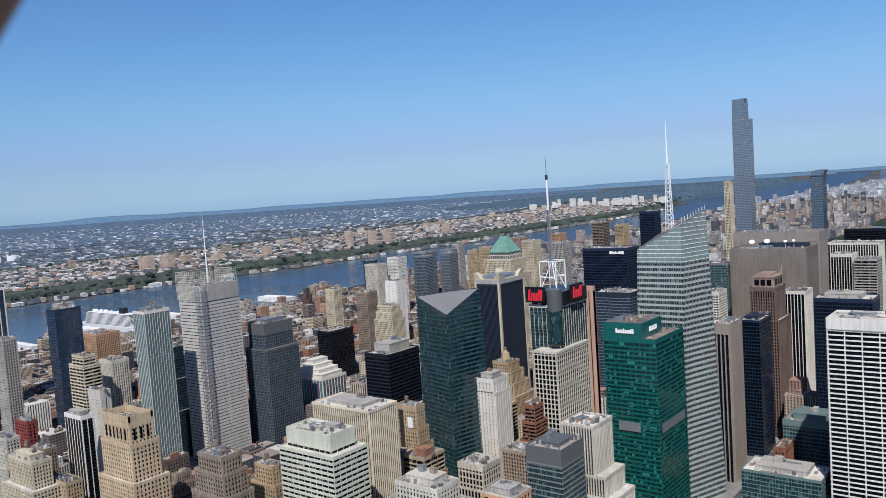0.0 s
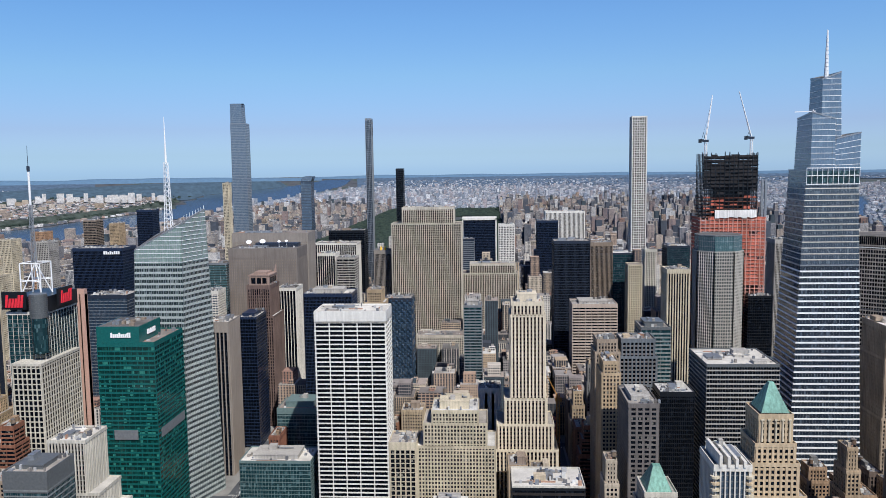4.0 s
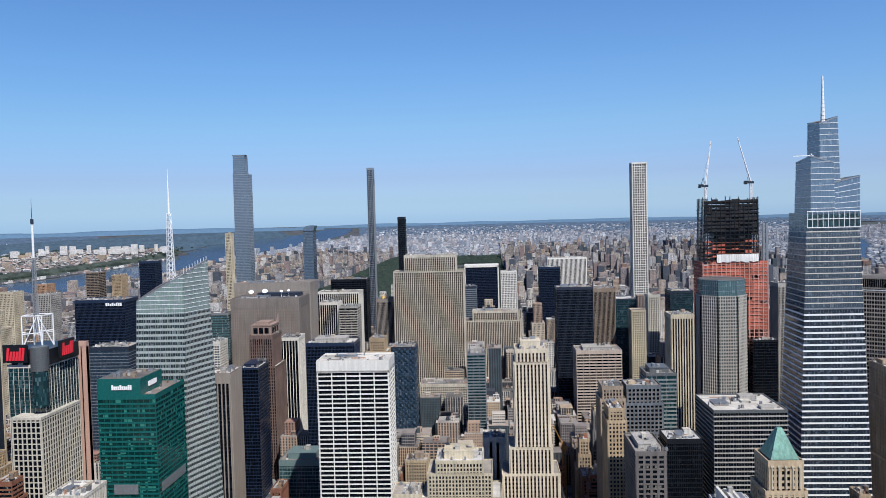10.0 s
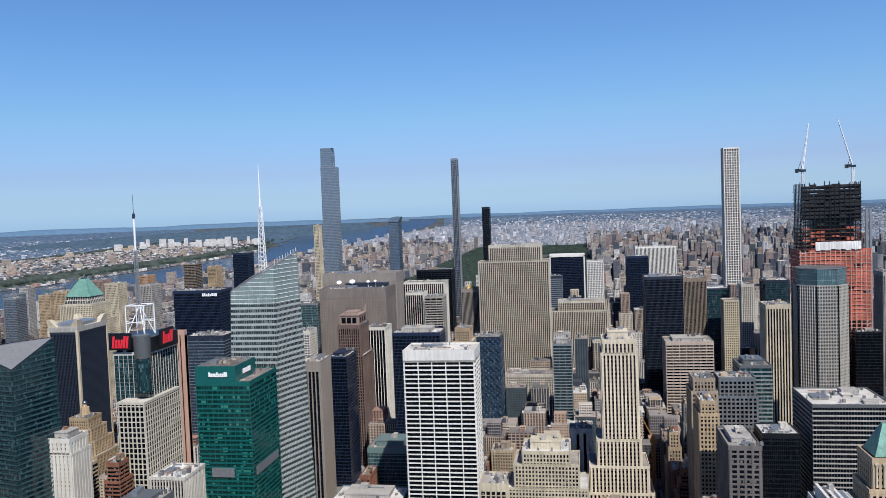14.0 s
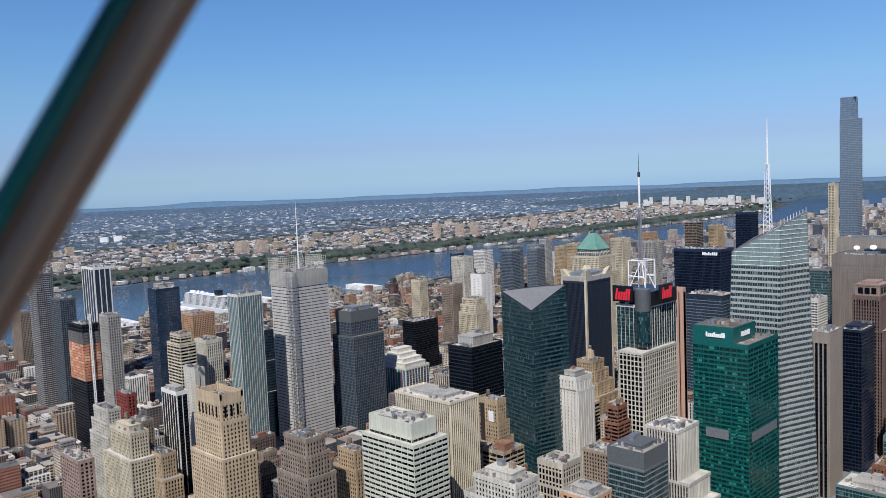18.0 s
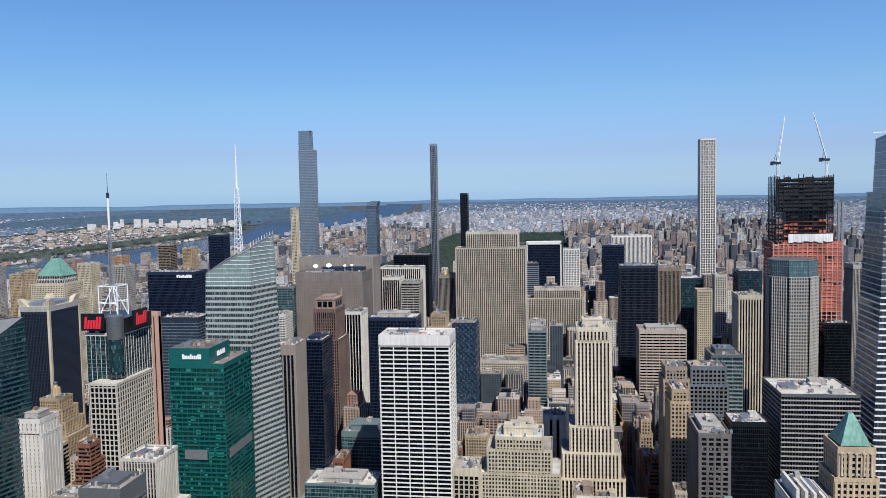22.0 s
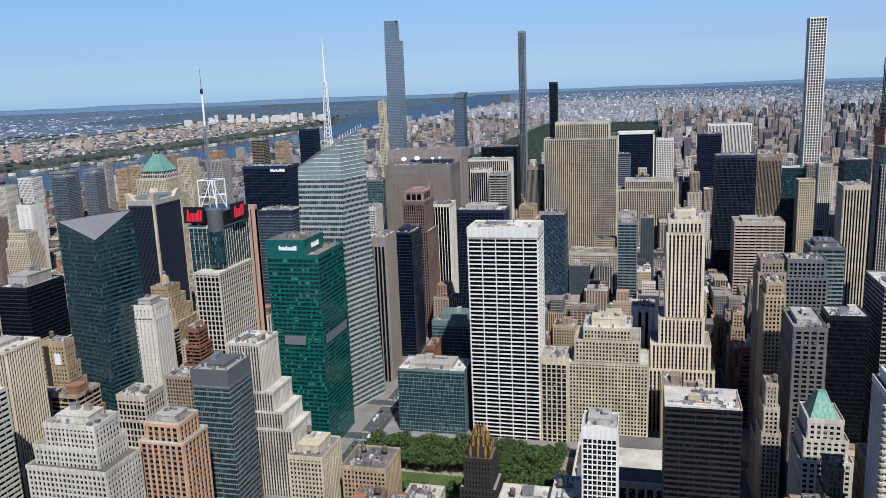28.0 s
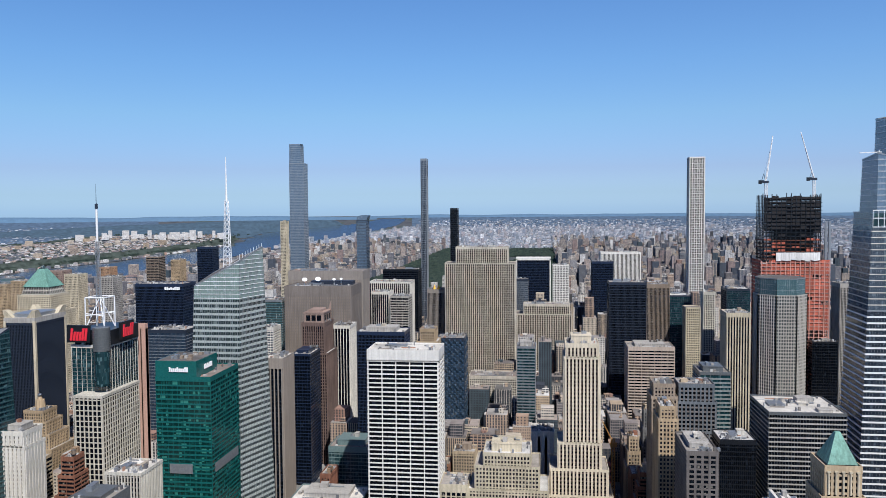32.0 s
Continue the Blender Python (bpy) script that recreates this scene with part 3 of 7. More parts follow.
LAND, WATER = land_material(), water_material()
rings = np.concatenate([[0.01], np.linspace(120, 3000, 60), np.geomspace(3060, 41000, 110)])
turns = np.linspace(0, math.tau, 181)[:-1]
sheet("ground", np.stack([np.outer(rings, np.sin(turns)), np.outer(rings, np.cos(turns)), np.zeros((len(rings), len(turns)))], -1), LAND, "dark city ground with streets reaching the horizon", True)


def river(name, label, spine, steps=110, across=14):
    """Water between two banks; spine: rows of (y, x of one bank, x of the other)."""
    s = np.array(spine, float)
    ys = np.concatenate([np.linspace(s[0, 0], 3000, steps // 2), np.geomspace(3000, s[-1, 0], steps)[1:]]) if s[0, 0] < 3000 else np.geomspace(s[0, 0], s[-1, 0], steps)
    a, b = np.interp(ys, s[:, 0], s[:, 1]), np.interp(ys, s[:, 0], s[:, 2])
    wob = 40 * np.sin(ys / 173.0) + 25 * np.sin(ys / 71.0)
    f = np.linspace(0, 1, across)
    x = (a + wob)[:, None] * (1 - f) + (b + wob * 0.7)[:, None] * f
    sheet(name, np.stack([x, np.repeat(ys[:, None], across, 1), np.full_like(x, 3.0)], -1), WATER, label)


river("hudson_water", "broad blue river with small ripples", [(-2500, -3100, -1880), (0, -3000, -1900), (1400, -2950, -1930), (2200, -2820, -1960), (3000, -2740, -1980), (4700, -2680, -2080), (6300, -2740, -2150), (7000, -2830, -2170), (8500, -3300, -2280), (10800, -3915, -2450), (15000, -4080, -2860), (18200, -4260, -3300), (27000, -5600, -4700)])
river("east_river_water", "grey-blue tidal river between flat shores", [(-2500, 1450, 2100), (1500, 1500, 1780), (3300, 1700, 2050), (3700, 1900, 2480), (4600, 2150, 2400), (6400, 2750, 3150), (7400, 3050, 3700), (8000, 3250, 3600)])
river("sound_water", "far pale strip of open water", [(10300, 6600, 15000), (12500, 7400, 18000), (17500, 8600, 23000)])


def hills(name, label, th0, th1, dist, high, material, seed, depth=2500.0):
    """A far ridge, th in degrees from the avenues' heading."""
    th = np.radians(np.linspace(th0, th1, 90))
    prof = np.array([0.55 + 0.45 * noise.fractal(Vector((seed, t * 9, 0)), 1.0, 2.0, 4) for t in th])
    fade = np.minimum(1, np.minimum(np.arange(90), np.arange(90)[::-1]) / 8)
    rows = []
    for f, lift in ((0, 0), (0.25, 0.55), (0.5, 0.9), (0.75, 1.0), (1, 0.97)):
        d = dist + f * depth
        rows.append(np.stack([d * np.sin(th), d * np.cos(th), high * prof * fade * lift + 1], -1))
    sheet(name, np.array(rows), material, label)


# distance haze is put into both blues, on top of the woods' own tone
WOODS_FAR = rough_stuff("hazed_far_woods", [(0.055, 0.095, 0.135)], 0.95, 0.2, stain=0.3, streak=False)
RIDGE = rough_stuff("hazed_far_ridge", [(0.095, 0.175, 0.27)], 0.95, 0.08, stain=0.12, streak=False)
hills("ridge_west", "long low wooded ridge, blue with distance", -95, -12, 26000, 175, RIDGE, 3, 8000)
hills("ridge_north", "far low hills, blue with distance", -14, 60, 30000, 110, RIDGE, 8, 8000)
ys = np.linspace(8800, 16500, 60)
foot_x = np.interp(ys, [8500, 10800, 15000, 18300], [-3330, -3945, -4110, -4300])
rise = np.minimum(1, np.minimum((ys - 8700) / 2600, (16600 - ys) / 400))
top = rise * np.array([112 + 26 * noise.fractal(Vector((y / 900, 4.2, 0)), 1.0, 2.0, 3) for y in ys])
sheet("palisades_cliff", np.array([np.stack([foot_x - off, ys, 3 + top * lift], -1) for off, lift in ((0, 0), (60, 0.4), (140, 0.85), (260, 1.0), (900, 1.02), (2600, 0.85), (4200, 0.2))]), WOODS_FAR, "dark wooded cliff above the far bank, tinted blue for haze")


# plain and meadow carry the blue of far haze in their colour
PLAIN = rough_stuff("hazed_plain_woods", [(0.080, 0.128, 0.195)], 0.95, 0.3, stain=0.4, streak=False)
MEADOW = rough_stuff("hazed_salt_meadow", [(0.065, 0.095, 0.125)], 0.95, 0.25, stain=0.5, streak=False)
RIVERBANK = rough_stuff("bluff_woods", [(0.055, 0.072, 0.062)], 0.95, 0.4, stain=0.5, streak=False)


def sector(name, label, th0, th1, d0, d1, z, material, n=60, m=50):
    th, d = np.radians(np.linspace(th0, th1, n)), np.geomspace(d0, d1, m)
    wob = 1 + 0.03 * np.sin(th * 40) + 0.02 * np.sin(th * 97)
    dd = d[:, None] * np.where(np.arange(m)[:, None] == 0, wob[None], 1.0)
    sheet(name, np.stack([dd * np.sin(th), dd * np.cos(th), np.full((m, n), float(z))], -1), material, label)


sector("salt_meadows", "flat meadows behind the far bank, painted blue-grey for haze", -100, -52, 4900, 9000, 6, MEADOW)
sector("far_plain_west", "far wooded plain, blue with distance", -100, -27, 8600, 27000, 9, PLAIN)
# ground paled and blued in its colour to give the boroughs their haze
UPTOWN = rough_stuff("hazed_uptown_streets", [(0.13, 0.16, 0.185)], 0.95, 0.35, stain=0.5, streak=False)
sector("uptown_ground", "streets and yards of the far boroughs, paled in colour for haze", -19, 64, 6450, 13200, 1.2, UPTOWN)
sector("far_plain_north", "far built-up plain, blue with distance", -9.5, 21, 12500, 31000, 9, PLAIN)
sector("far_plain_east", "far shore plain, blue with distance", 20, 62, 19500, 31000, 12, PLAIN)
th = np.linspace(900, 8600, 60)
edge = np.interp(th, [0, 1400, 2200, 3000, 4700, 6300, 7000, 8500], [-3010, -2960, -2830, -2750, -2690, -2750, -2840, -3330])
bluff = []
for off, z in ((60, 4), (110, 22), (150, 38), (190, 42), (420, 42), (1900, 36)):
    bluff.append(np.stack([edge - off + 18 * np.sin(th / 90 + off), th, np.full_like(th, float(z)) + 4 * np.sin(th / 60)], -1))
sheet("bluff", np.array(bluff), RIVERBANK, "dark wooded bluff above the far shore")
# ---------------------------------------------------------------- towers west of the park
tower("office_tower", "tall pale grey tower sheathed in ceramic rods, white mast", -872, -825, 560, 614, 222, (23.0, 0.6, 0.55, 4.1, 3.15, 0.5, 16), RODS, G_DARK, RODS)
tower("residential_tower", "dark navy glass residential slab tower", -1023, -1000, 465, 498, 201, "curtain", NAVY, G_BLUE, crown=7)
tower("residential_tower", "slim blue-green glass apartment tower with white edges", -843, -820, 480, 512, 204, (3.2, 0.35, 0.35, 3.4, 0.6, 0.3, 2), OFFWHITE, G_AQUA, G_MIST, crown=4)
tower("office_tower", "dark green glass building stepping back in tiers", -929, -905, 560, 592, 140, "band", DARKMETAL, G_TEAL, DARKMETAL, tiers=[(12, 14, 8, 8, 60), (6, 8, 4, 4, 100)])
tower("office_tower", "blue-grey glass office tower with a fine grid", -845, -814, 640, 687, 162, (3.0, 0.3, 0.4, 3.9, 0.6, 0.25, 14), SLATE, G_BLUE, SLATE, tiers=[(3, 10, 5, 0, 130)], crown=5)
hotel = tower("hotel_tower", "multi-coloured striped hotel tower with a stepped white crown", -890, -822, 740, 786, 66, (5.6, 1.0, 0.5, 3.4, 0.9, 0.1, 2), OFFWHITE, G_BLUE, GREYMETAL, lots=0)
tower("hotel_tower", "dark brown glass hotel tower", -1002, -972, 900, 955, 95, "curtain", BLACKMETAL, G_BLACK)
tower("office_tower", "dark glass office block with a sloping grey crown", -596, -562, 600, 650, 150, "curtain", BLACKMETAL, G_BLACK, DARKMETAL, tiers=[(0, 6, 4, 0, 90)], crown=10)
tower("office_tower", "dark office tower with tall stone fins at its corners", -641, -603, 870, 930, 190, "finerib", DARKMETAL, G_BLACK)
tower("office_building", "stepped brown brick tower with a clock and globe on top", -592, -568, 830, 855, 92, "punch", TAN, G_DARK, tiers=[(12, 14, 8, 14, 50), (7, 9, 4, 8, 66), (3, 4, 2, 4, 80)])
tower("office_building", "slim white brick neo-gothic tower", -467, -444, 620, 645, 131, (4.6, 2.9, 0.9, 3.7, 1.5, 0.2, 3), OFFWHITE, G_BLACK, OFFWHITE, tiers=[(1.5, 1.5, 0, 2, 118)], crown=5, lots=1)
tower("office_tower", "emerald green glass office tower with a white roof sign", -323, -275, 622, 682, 181, (4.8, 0.3, 0.2, 3.9, 1.5, 0.3, 3), TEALMETAL, G_GREEN, TEALMETAL, split=True)
tower("office_building", "cream office slab with fine vertical ribs", -508, -443, 445, 478, 146, (2.4, 0.8, 0.9, 3.8, 0.3, 0.05, 1.0), CREAMLIGHT, G_BLACK, CONCRETE, crown=3, roof=R_PALE)
tower("office_building", "pale green and cream banded office building", -454, -408, 370, 394, 153, (6.0, 0.3, 0.2, 3.8, 2.0, 0.4, 9), MINT, G_DARK, MINT, split=True, tiers=[(2, 8, 6, 4, 140)], roof=R_PALE)
tower("loft_building", "tan brick tower with an ornate arched crown", -604, -566, 310, 330, 157, (3.3, 1.6, 0.5, 3.5, 1.35, 0.35, 3), TANLIGHT, G_DARK, tiers=[(10, 10, 8, 8, 70), (6, 8, 5, 5, 112), (2, 3, 2, 2, 141)])
tower("loft_building", "brown brick stepped tower with a blank dark side", -500, -476, 540, 552, 121, (3.0, 1.5, 0.4, 3.6, 1.5, 0.3, 3), TAN, G_DARK, tiers=[(0, 1, 0, 34, 40), (0, 1, 0, 27, 50), (0, 0.8, 0, 21, 60), (0, 0.8, 0, 15, 71), (0, 0.4, 0, 9, 84), (0, 0.4, 0, 4, 100)], tanks=1)
tower("office_building", "pale stone slab tower with fine ribs and stepped wings", -321, -294, 540, 572, 127, (2.4, 0.9, 0.8, 3.8, 0.4, 0.05, 1.2), PALE, G_BLACK, CONCRETE, tiers=[(0, 24, 3, 0, 58), (0, 17, 2, 0, 72), (0, 9, 1, 0, 88)], roof=R_PALE)
tower("office_building", "dark teal glass office block with silver bands and grey louvres", -311, -282, 470, 503, 131, (1.5, 0.1, 0.15, 3.9, 0.9, 0.25, 13), SLATE, G_TEAL, rough_stuff("silver_band", [(0.24, 0.26, 0.26)], 0.4, 0.08), crown=3, split=True)
tower("office_building", "orange brick tower with white cornices and brown window strips", -315, -291, 420, 442, 113, (4.6, 1.5, 0.7, 3.6, 1.5, 0.12, 2.2), rough_stuff("salmon_brick", [(0.56, 0.33, 0.20)], stain=0.15), G_DARK, BROWN, tiers=[(4, 4, 3, 3, 101)], crown=4, roof_wall=PALE)
tower("loft_building", "white glazed-brick stepped loft building", -362, -326, 385, 408, 124, (3.1, 1.3, 0.6, 3.6, 1.3, 0.4, 2.2), PALE, G_DARK, tiers=[(11, 10, 7, 4, 98), (8, 2, 2, 2, 110)], crown=5)
tower("loft_building", "grey-tan stone block with a columned upper storey", -422, -396, 530, 556, 81, (3.6, 1.1, 0.7, 5.4, 1.3, 0.5, 4), LIME, G_BLACK, LIME, tiers=[(1.5, 1.5, 1, 1, 60)], lots=3)
tower("loft_building", "brown brick block with a cluttered roof", -424, -390, 600, 626, 71, "punch", SANDBROWN, G_DARK, lots=5)
tower("loft_building", "white blank-walled building beside old stone blocks", -13, 10, 800, 830, 93, (11, 9.4, 0.2, 3.6, 2.6, 0.18, 4), OFFWHITE, G_DARK, lots=2)
tower("loft_building", "tan brick loft building beside the park", -246, -220, 480, 515, 66, "punch", CREAM, G_DARK, crown=6, tanks=1)
tower("loft_building", "tan brick loft building with three water tanks", -211, -178, 494, 528, 54, "punch", TAN, G_DARK, tanks=3)
tower("office_building", "low teal glass office block facing the park", -225.3, -160.9, 674.0, 711.8, 61.6, (2.6, 0.18, 0.15, 3.7, 0.7, 0.1, 1.2), TEALFRAME, G_TEAL, TEALFRAME, crown=4, roof=R_PALE, split=True)
tower("office_building", "teal glass office block with grey plant floors", -222, -176, 790, 830, 74, (2.8, 0.25, 0.2, 3.8, 0.9, 0.15, 5), TEALFRAME, G_TEAL, TEALFRAME, crown=6)
tower("office_tower", "beige stone tower with dark window strips", -294, -272, 795, 832, 164, (4.4, 1.3, 0.7, 3.9, 0.4, 0.05, 10), TAUPE, G_BLACK, DARKMETAL, roof=R_PALE)
tower("office_tower", "black glass and granite tower", -290, -268, 880, 922, 153, "curtain", NAVY, G_BLACK, NAVY, crown=4, roof=R_PALE)
tower("office_tower", "red-brown granite tower with a stepped stone top", -302, -273, 960, 1000, 178, "rib", DARKPINK, G_BLACK, DARKPINK, tiers=[(6, 4, 3, 3, 140)])
TAUPE_DARK = rough_stuff("dark_taupe_granite", [(0.19, 0.165, 0.148)], stain=0.18)
tower("office_tower", "wide taupe stone slab with satellite dishes on its roof", -351, -258, 1040, 1100, 216, (2.6, 1.7, 0.3, 4.0, 1.6, 0.2, 12), TAUPE_DARK, BROWN, TAUPE_DARK)
tower("office_tower", "wide beige stone slab tower", -373, -262, 1125, 1172, 230, (2.6, 1.7, 0.3, 4.0, 1.6, 0.2, 12), TAUPE, BROWN, TAUPE)
tower("office_tower", "office tower with pale vertical frames", -280, -213, 1250, 1290, 203, (3.4, 0.9, 0.9, 4, 0.5, 0.05, 1.6), OFFWHITE, G_BLACK, SLATE)
tower("office_tower", "slim dark tower with thin white ribs", -263, -236, 1190, 1222, 193, (3.4, 0.6, 0.6, 4, 0.5, 0.05, 3), OFFWHITE, G_BLACK, DARKMETAL, lots=2)
tower("office_tower", "grey banded office tower with a small sign", -233, -205, 1185, 1220, 187, "band", CONCRETE, G_DARK, CONCRETE, lots=2)
tower("residential_tower", "pale blue-grey apartment tower with balconies", -375, -354, 1000, 1030, 165, (3.5, 0.5, 0.5, 3.3, 1.3, 0.7, 3), OFFWHITE, G_BLUE, OFFWHITE, lots=2)
tower("sign_pylon", "salmon pink stone pylon with a bright screen at its foot", -436, -426, 800, 805, 198, (14, 5.6, 0.3, 6, 5.0, 0.2, 4), rough_stuff("salmon_stone", [(0.52, 0.33, 0.27)], stain=0.1), DARKPINK, lots=0)
tower("office_tower", "plain black slab office tower", -288, -224, 1400, 1440, 212, "curtain", BLACKMETAL, G_BLACK)
tower("office_tower", "dark gridded office tower with a pale roof", -212, -157, 880, 918, 180, "mesh", NAVY, G_DARK, NAVY, roof=R_PALE, crown=5, split=True)
tower("office_tower", "tall narrow black tower with thin white vertical stripes", -276, -252, 1005, 1040, 168, (3.9, 0.75, 0.7, 4, 0.4, 0.05, 3), OFFWHITE, G_BLACK, BLACKMETAL)
tower("office_tower", "white gridded office tower with deep dark window bands", -153.3, -90.9, 674.0, 711.8, 196.9, "grace", WHITE, G_BLACK, WHITE, roof=R_PALE, split=True, crown=0, lots=5)
tower("office_tower", "dark faceted glass tower", -142, -105, 1040, 1078, 148, "mesh", DARKMETAL, G_BLUE, DARKMETAL)
tower("office_building", "small teal glass tower between old stone blocks", -34, -11, 1000, 1030, 145, "band", GREYMETAL, G_TEAL, GREYMETAL, crown=6)
tower("office_building", "broad limestone block with stepped wings", -52.1, -11.4, 676.8, 714.7, 108.0, (2.9, 1.25, 0.55, 3.5, 1.3, 0.2, 2), CREAM, G_DARK, tiers=[(13.2, 15, 0, 4, 75.8), (7.5, 7.5, 0, 2, 96.6)], crown=7, tanks=1)
tower("office_building", "limestone block with tall arched window bays", -89.9, -66.3, 674.0, 705.2, 79.6, (4.6, 1.2, 0.6, 4.2, 0.9, 0.1, 6), CREAM, G_DARK)
tower("office_tower", "slim limestone art deco tower with vertical ribs and a stepped crown", 20, 48, 715, 745, 198, (3.5, 1.7, 1.0, 3.7, 1.2, 0.05, 3), CREAMLIGHT, G_BLACK, DARKPINK, tiers=[(20, 13, 2, 10, 60), (14, 9, 1, 8, 84), (7, 3, 0, 6, 108), (1.5, 1.5, 0, 4, 186)], crown=7)
tower("office_tower", "black steel and glass slab with a pale flat roof", 13, 58, 480, 512, 121, "band", BLACKMETAL, G_BLACK, rough_stuff("dark_brown_spandrel", [(0.035, 0.030, 0.028)], 0.5), roof=R_PALE, split=True, lots=4, roof_wall=PALE)
tower("office_building", "white gridded concrete office tower", -38, -16, 480, 505, 103, (3.1, 0.7, 0.5, 3.6, 0.8, 0.45, 7), WHITE, G_DARK, WHITE, crown=5, split=True)
# ---------------------------------------------------------------- the rockefeller slabs and the north
tower("office_tower", "tall limestone slab tower with fine vertical ribs", -141, -58, 1275, 1310, 258, (3.1, 1.2, 1.0, 3.8, 1.2, 0.05, 3), LIME, G_BLACK, BROWN, tiers=[(18, 12, 0, 6, 232)])
tower("office_building", "limestone slab with vertical ribs", -35, 44, 1390, 1425, 152, (3.1, 1.2, 1.0, 3.8, 1.2, 0.05, 3), LIME, G_BLACK, BROWN, tiers=[(18, 4, 0, 5, 135)])
tower("office_building", "grey stone block below the slab tower", -110, -40, 1160, 1200, 72, "punch", LIME, G_DARK)
tower("office_tower", "black glass tower with white travertine edges", -66, 16, 1900, 1950, 199, "mesh", NAVY, G_BLACK)
tower("office_tower", "white tower with black vertical window strips", 140, 236, 1990, 2040, 210, (3.2, 1.6, 0.8, 4, 0.3, 0.05, 3), WHITE, G_BLACK, DARKMETAL)
tower("office_tower", "dark blue glass office tower", 107, 154, 1800, 1840, 200, "mesh", NAVY, G_BLACK)
tower("office_tower", "white gridded stone office tower", 19, 53, 1700, 1730, 199, "grid", WHITE, G_DARK)
tower("office_building", "dark grey brick office tower east of the avenue", 104, 126, 590, 640, 141, "wide", GREYBRICK, G_DARK, crown=4)
tower("office_tower", "pinkish tan stone office block with dark window bands", 111, 171, 1066, 1110, 135, (9.0, 0.5, 0.3, 3.9, 2.0, 0.45, 3), rough_stuff("pinkish_limestone", [(0.47, 0.39, 0.33)], stain=0.15), G_BLACK, crown=4)
tower("office_tower", "dark brown glass office tower", 93, 145, 1150, 1190, 213, "mesh", DARKMETAL, G_DARK, DARKMETAL)
tower("office_tower", "dark teal glass office tower", 168, 225, 1250, 1300, 184, "curtain", DARKMETAL, G_TEAL)
tower("office_tower", "tan stone tower with dark vertical window strips", 210, 236, 945, 977, 197, (3.3, 1.4, 0.7, 4, 0.5, 0.05, 4), CREAM, G_BLACK, DARKMETAL)
# ---------------------------------------------------------------- needles on the skyline
tower("residential_tower", "very tall slim white concrete tower of square windows", 324, 357, 1835, 1868, 432, (5.6, 1.5, 0.5, 5.6, 1.6, 0.55, 2), WHITE, G_BLACK, lots=0)
tower("residential_tower", "very tall blue glass skyscraper", -634, -597, 1930, 1965, 437, "curtain", GREYMETAL, G_SILVER, GREYMETAL, lots=0)
tower("residential_tower", "extremely slender dark bronze and stone tower", -294, -280, 1890, 1915, 441, (3.6, 0.5, 0.5, 4.4, 0.7, 0.3, 4), GREYMETAL, G_STEELBLUE, GREYMETAL, lots=0)
tower("residential_tower", "slim black tower with slanted facets", -184, -170, 1560, 1585, 321, "mesh", BLACKMETAL, G_BLACK, lots=0)
tower("hotel_tower", "dark glass tower with a curved top", -480, -454, 2000, 2035, 292, "curtain", DARKMETAL, G_SILVER, DARKMETAL, lots=0)
tower("residential_tower", "slim cream stone apartment tower", -630, -616.5, 1845, 1867, 293, "punch", CREAM, G_DARK)
tower("residential_tower", "tall slim dark residential tower with white vertical piers by the river", 1246, 1268, 1750, 1764, 264, (4.4, 1.3, 0.6, 3.6, 0.7, 0.1, 5), OFFWHITE, G_BLACK, SLATE)
# ---------------------------------------------------------------- the east side
tower("office_building", "old bank building with a gothic brown brick crown", 277, 295, 520, 545, 164, "rib", BROWN, G_BLACK, BROWN, tiers=[(2, 3, 2, 8, 120), (1, 1.5, 1, 3, 148)])
tower("office_building", "massive brown stone skyscraper with arched windows under its roof", 363, 421, 738, 785, 170, (3.1, 1.6, 0.6, 3.8, 1.5, 0.3, 4), SANDBROWN, G_BLACK, SANDBROWN, tiers=[(2, 2, 2, 10, 84), (0.8, 0.8, 1, 3, 140)])
tower("office_building", "long office block with striped window bands and a pale roof", 179, 238, 655, 714, 155, (2.2, 0.25, 0.3, 3.8, 1.15, 0.4, 1.4), SLATE, G_BLACK, CONCRETE, roof=R_PALE, split=True, lots=6, crown=0)
tower("office_building", "beige stone tower with glass bays and a lattice crown", 411, 454, 690, 720, 191, (5.4, 1.7, 1.0, 3.8, 0.5, 0.1, 9), PALE, G_TEAL, DARKMETAL, tiers=[(1.5, 6, 2, 3, 160)])
tower("office_building", "grey concrete office tower with a blank side wall", 373, 403, 560, 592, 134, "band", CONCRETE, G_DARK, CONCRETE)
tower("office_building", "brown office block with a red-edged roof terrace", 339, 374, 440, 470, 165, "mesh", DARKMETAL, G_DARK, BROWN)
tower("office_tower", "navy-black glass office tower", 424, 500, 480, 540, 192, "curtain", NAVY, G_BLACK)
tower("office_building", "dark banded office tower", 590, 638, 800, 840, 163, "band", BLACKMETAL, G_BLACK, GREYBRICK)
tower("office_tower", "dark office tower with a white sign near its roof", -545, -478, 1000, 1040, 222, "mesh", NAVY, G_BLACK, NAVY)
tower("office_tower", "pale teal banded glass office tower", -440, -392, 1150, 1185, 184, "band", GREYMETAL, G_AQUA, G_PALE)
tower("office_tower", "dark blue glass tower at the square", -477, -428, 900, 940, 176, "mesh", DARKMETAL, G_BLUE, GREYMETAL)
tower("residential_tower", "grey-blue glass apartment tower", -1349, -1315, 420, 445, 211, (3.0, 0.6, 0.4, 3.2, 0.8, 0.5, 2), SLATE, G_BLUE, CONCRETE)
tower("unfinished_tower", "concrete apartment tower under construction wrapped in orange netting", -1078, -1031, 380, 400, 164, "grid", BLACKMETAL, G_BLACK, DARKMETAL)
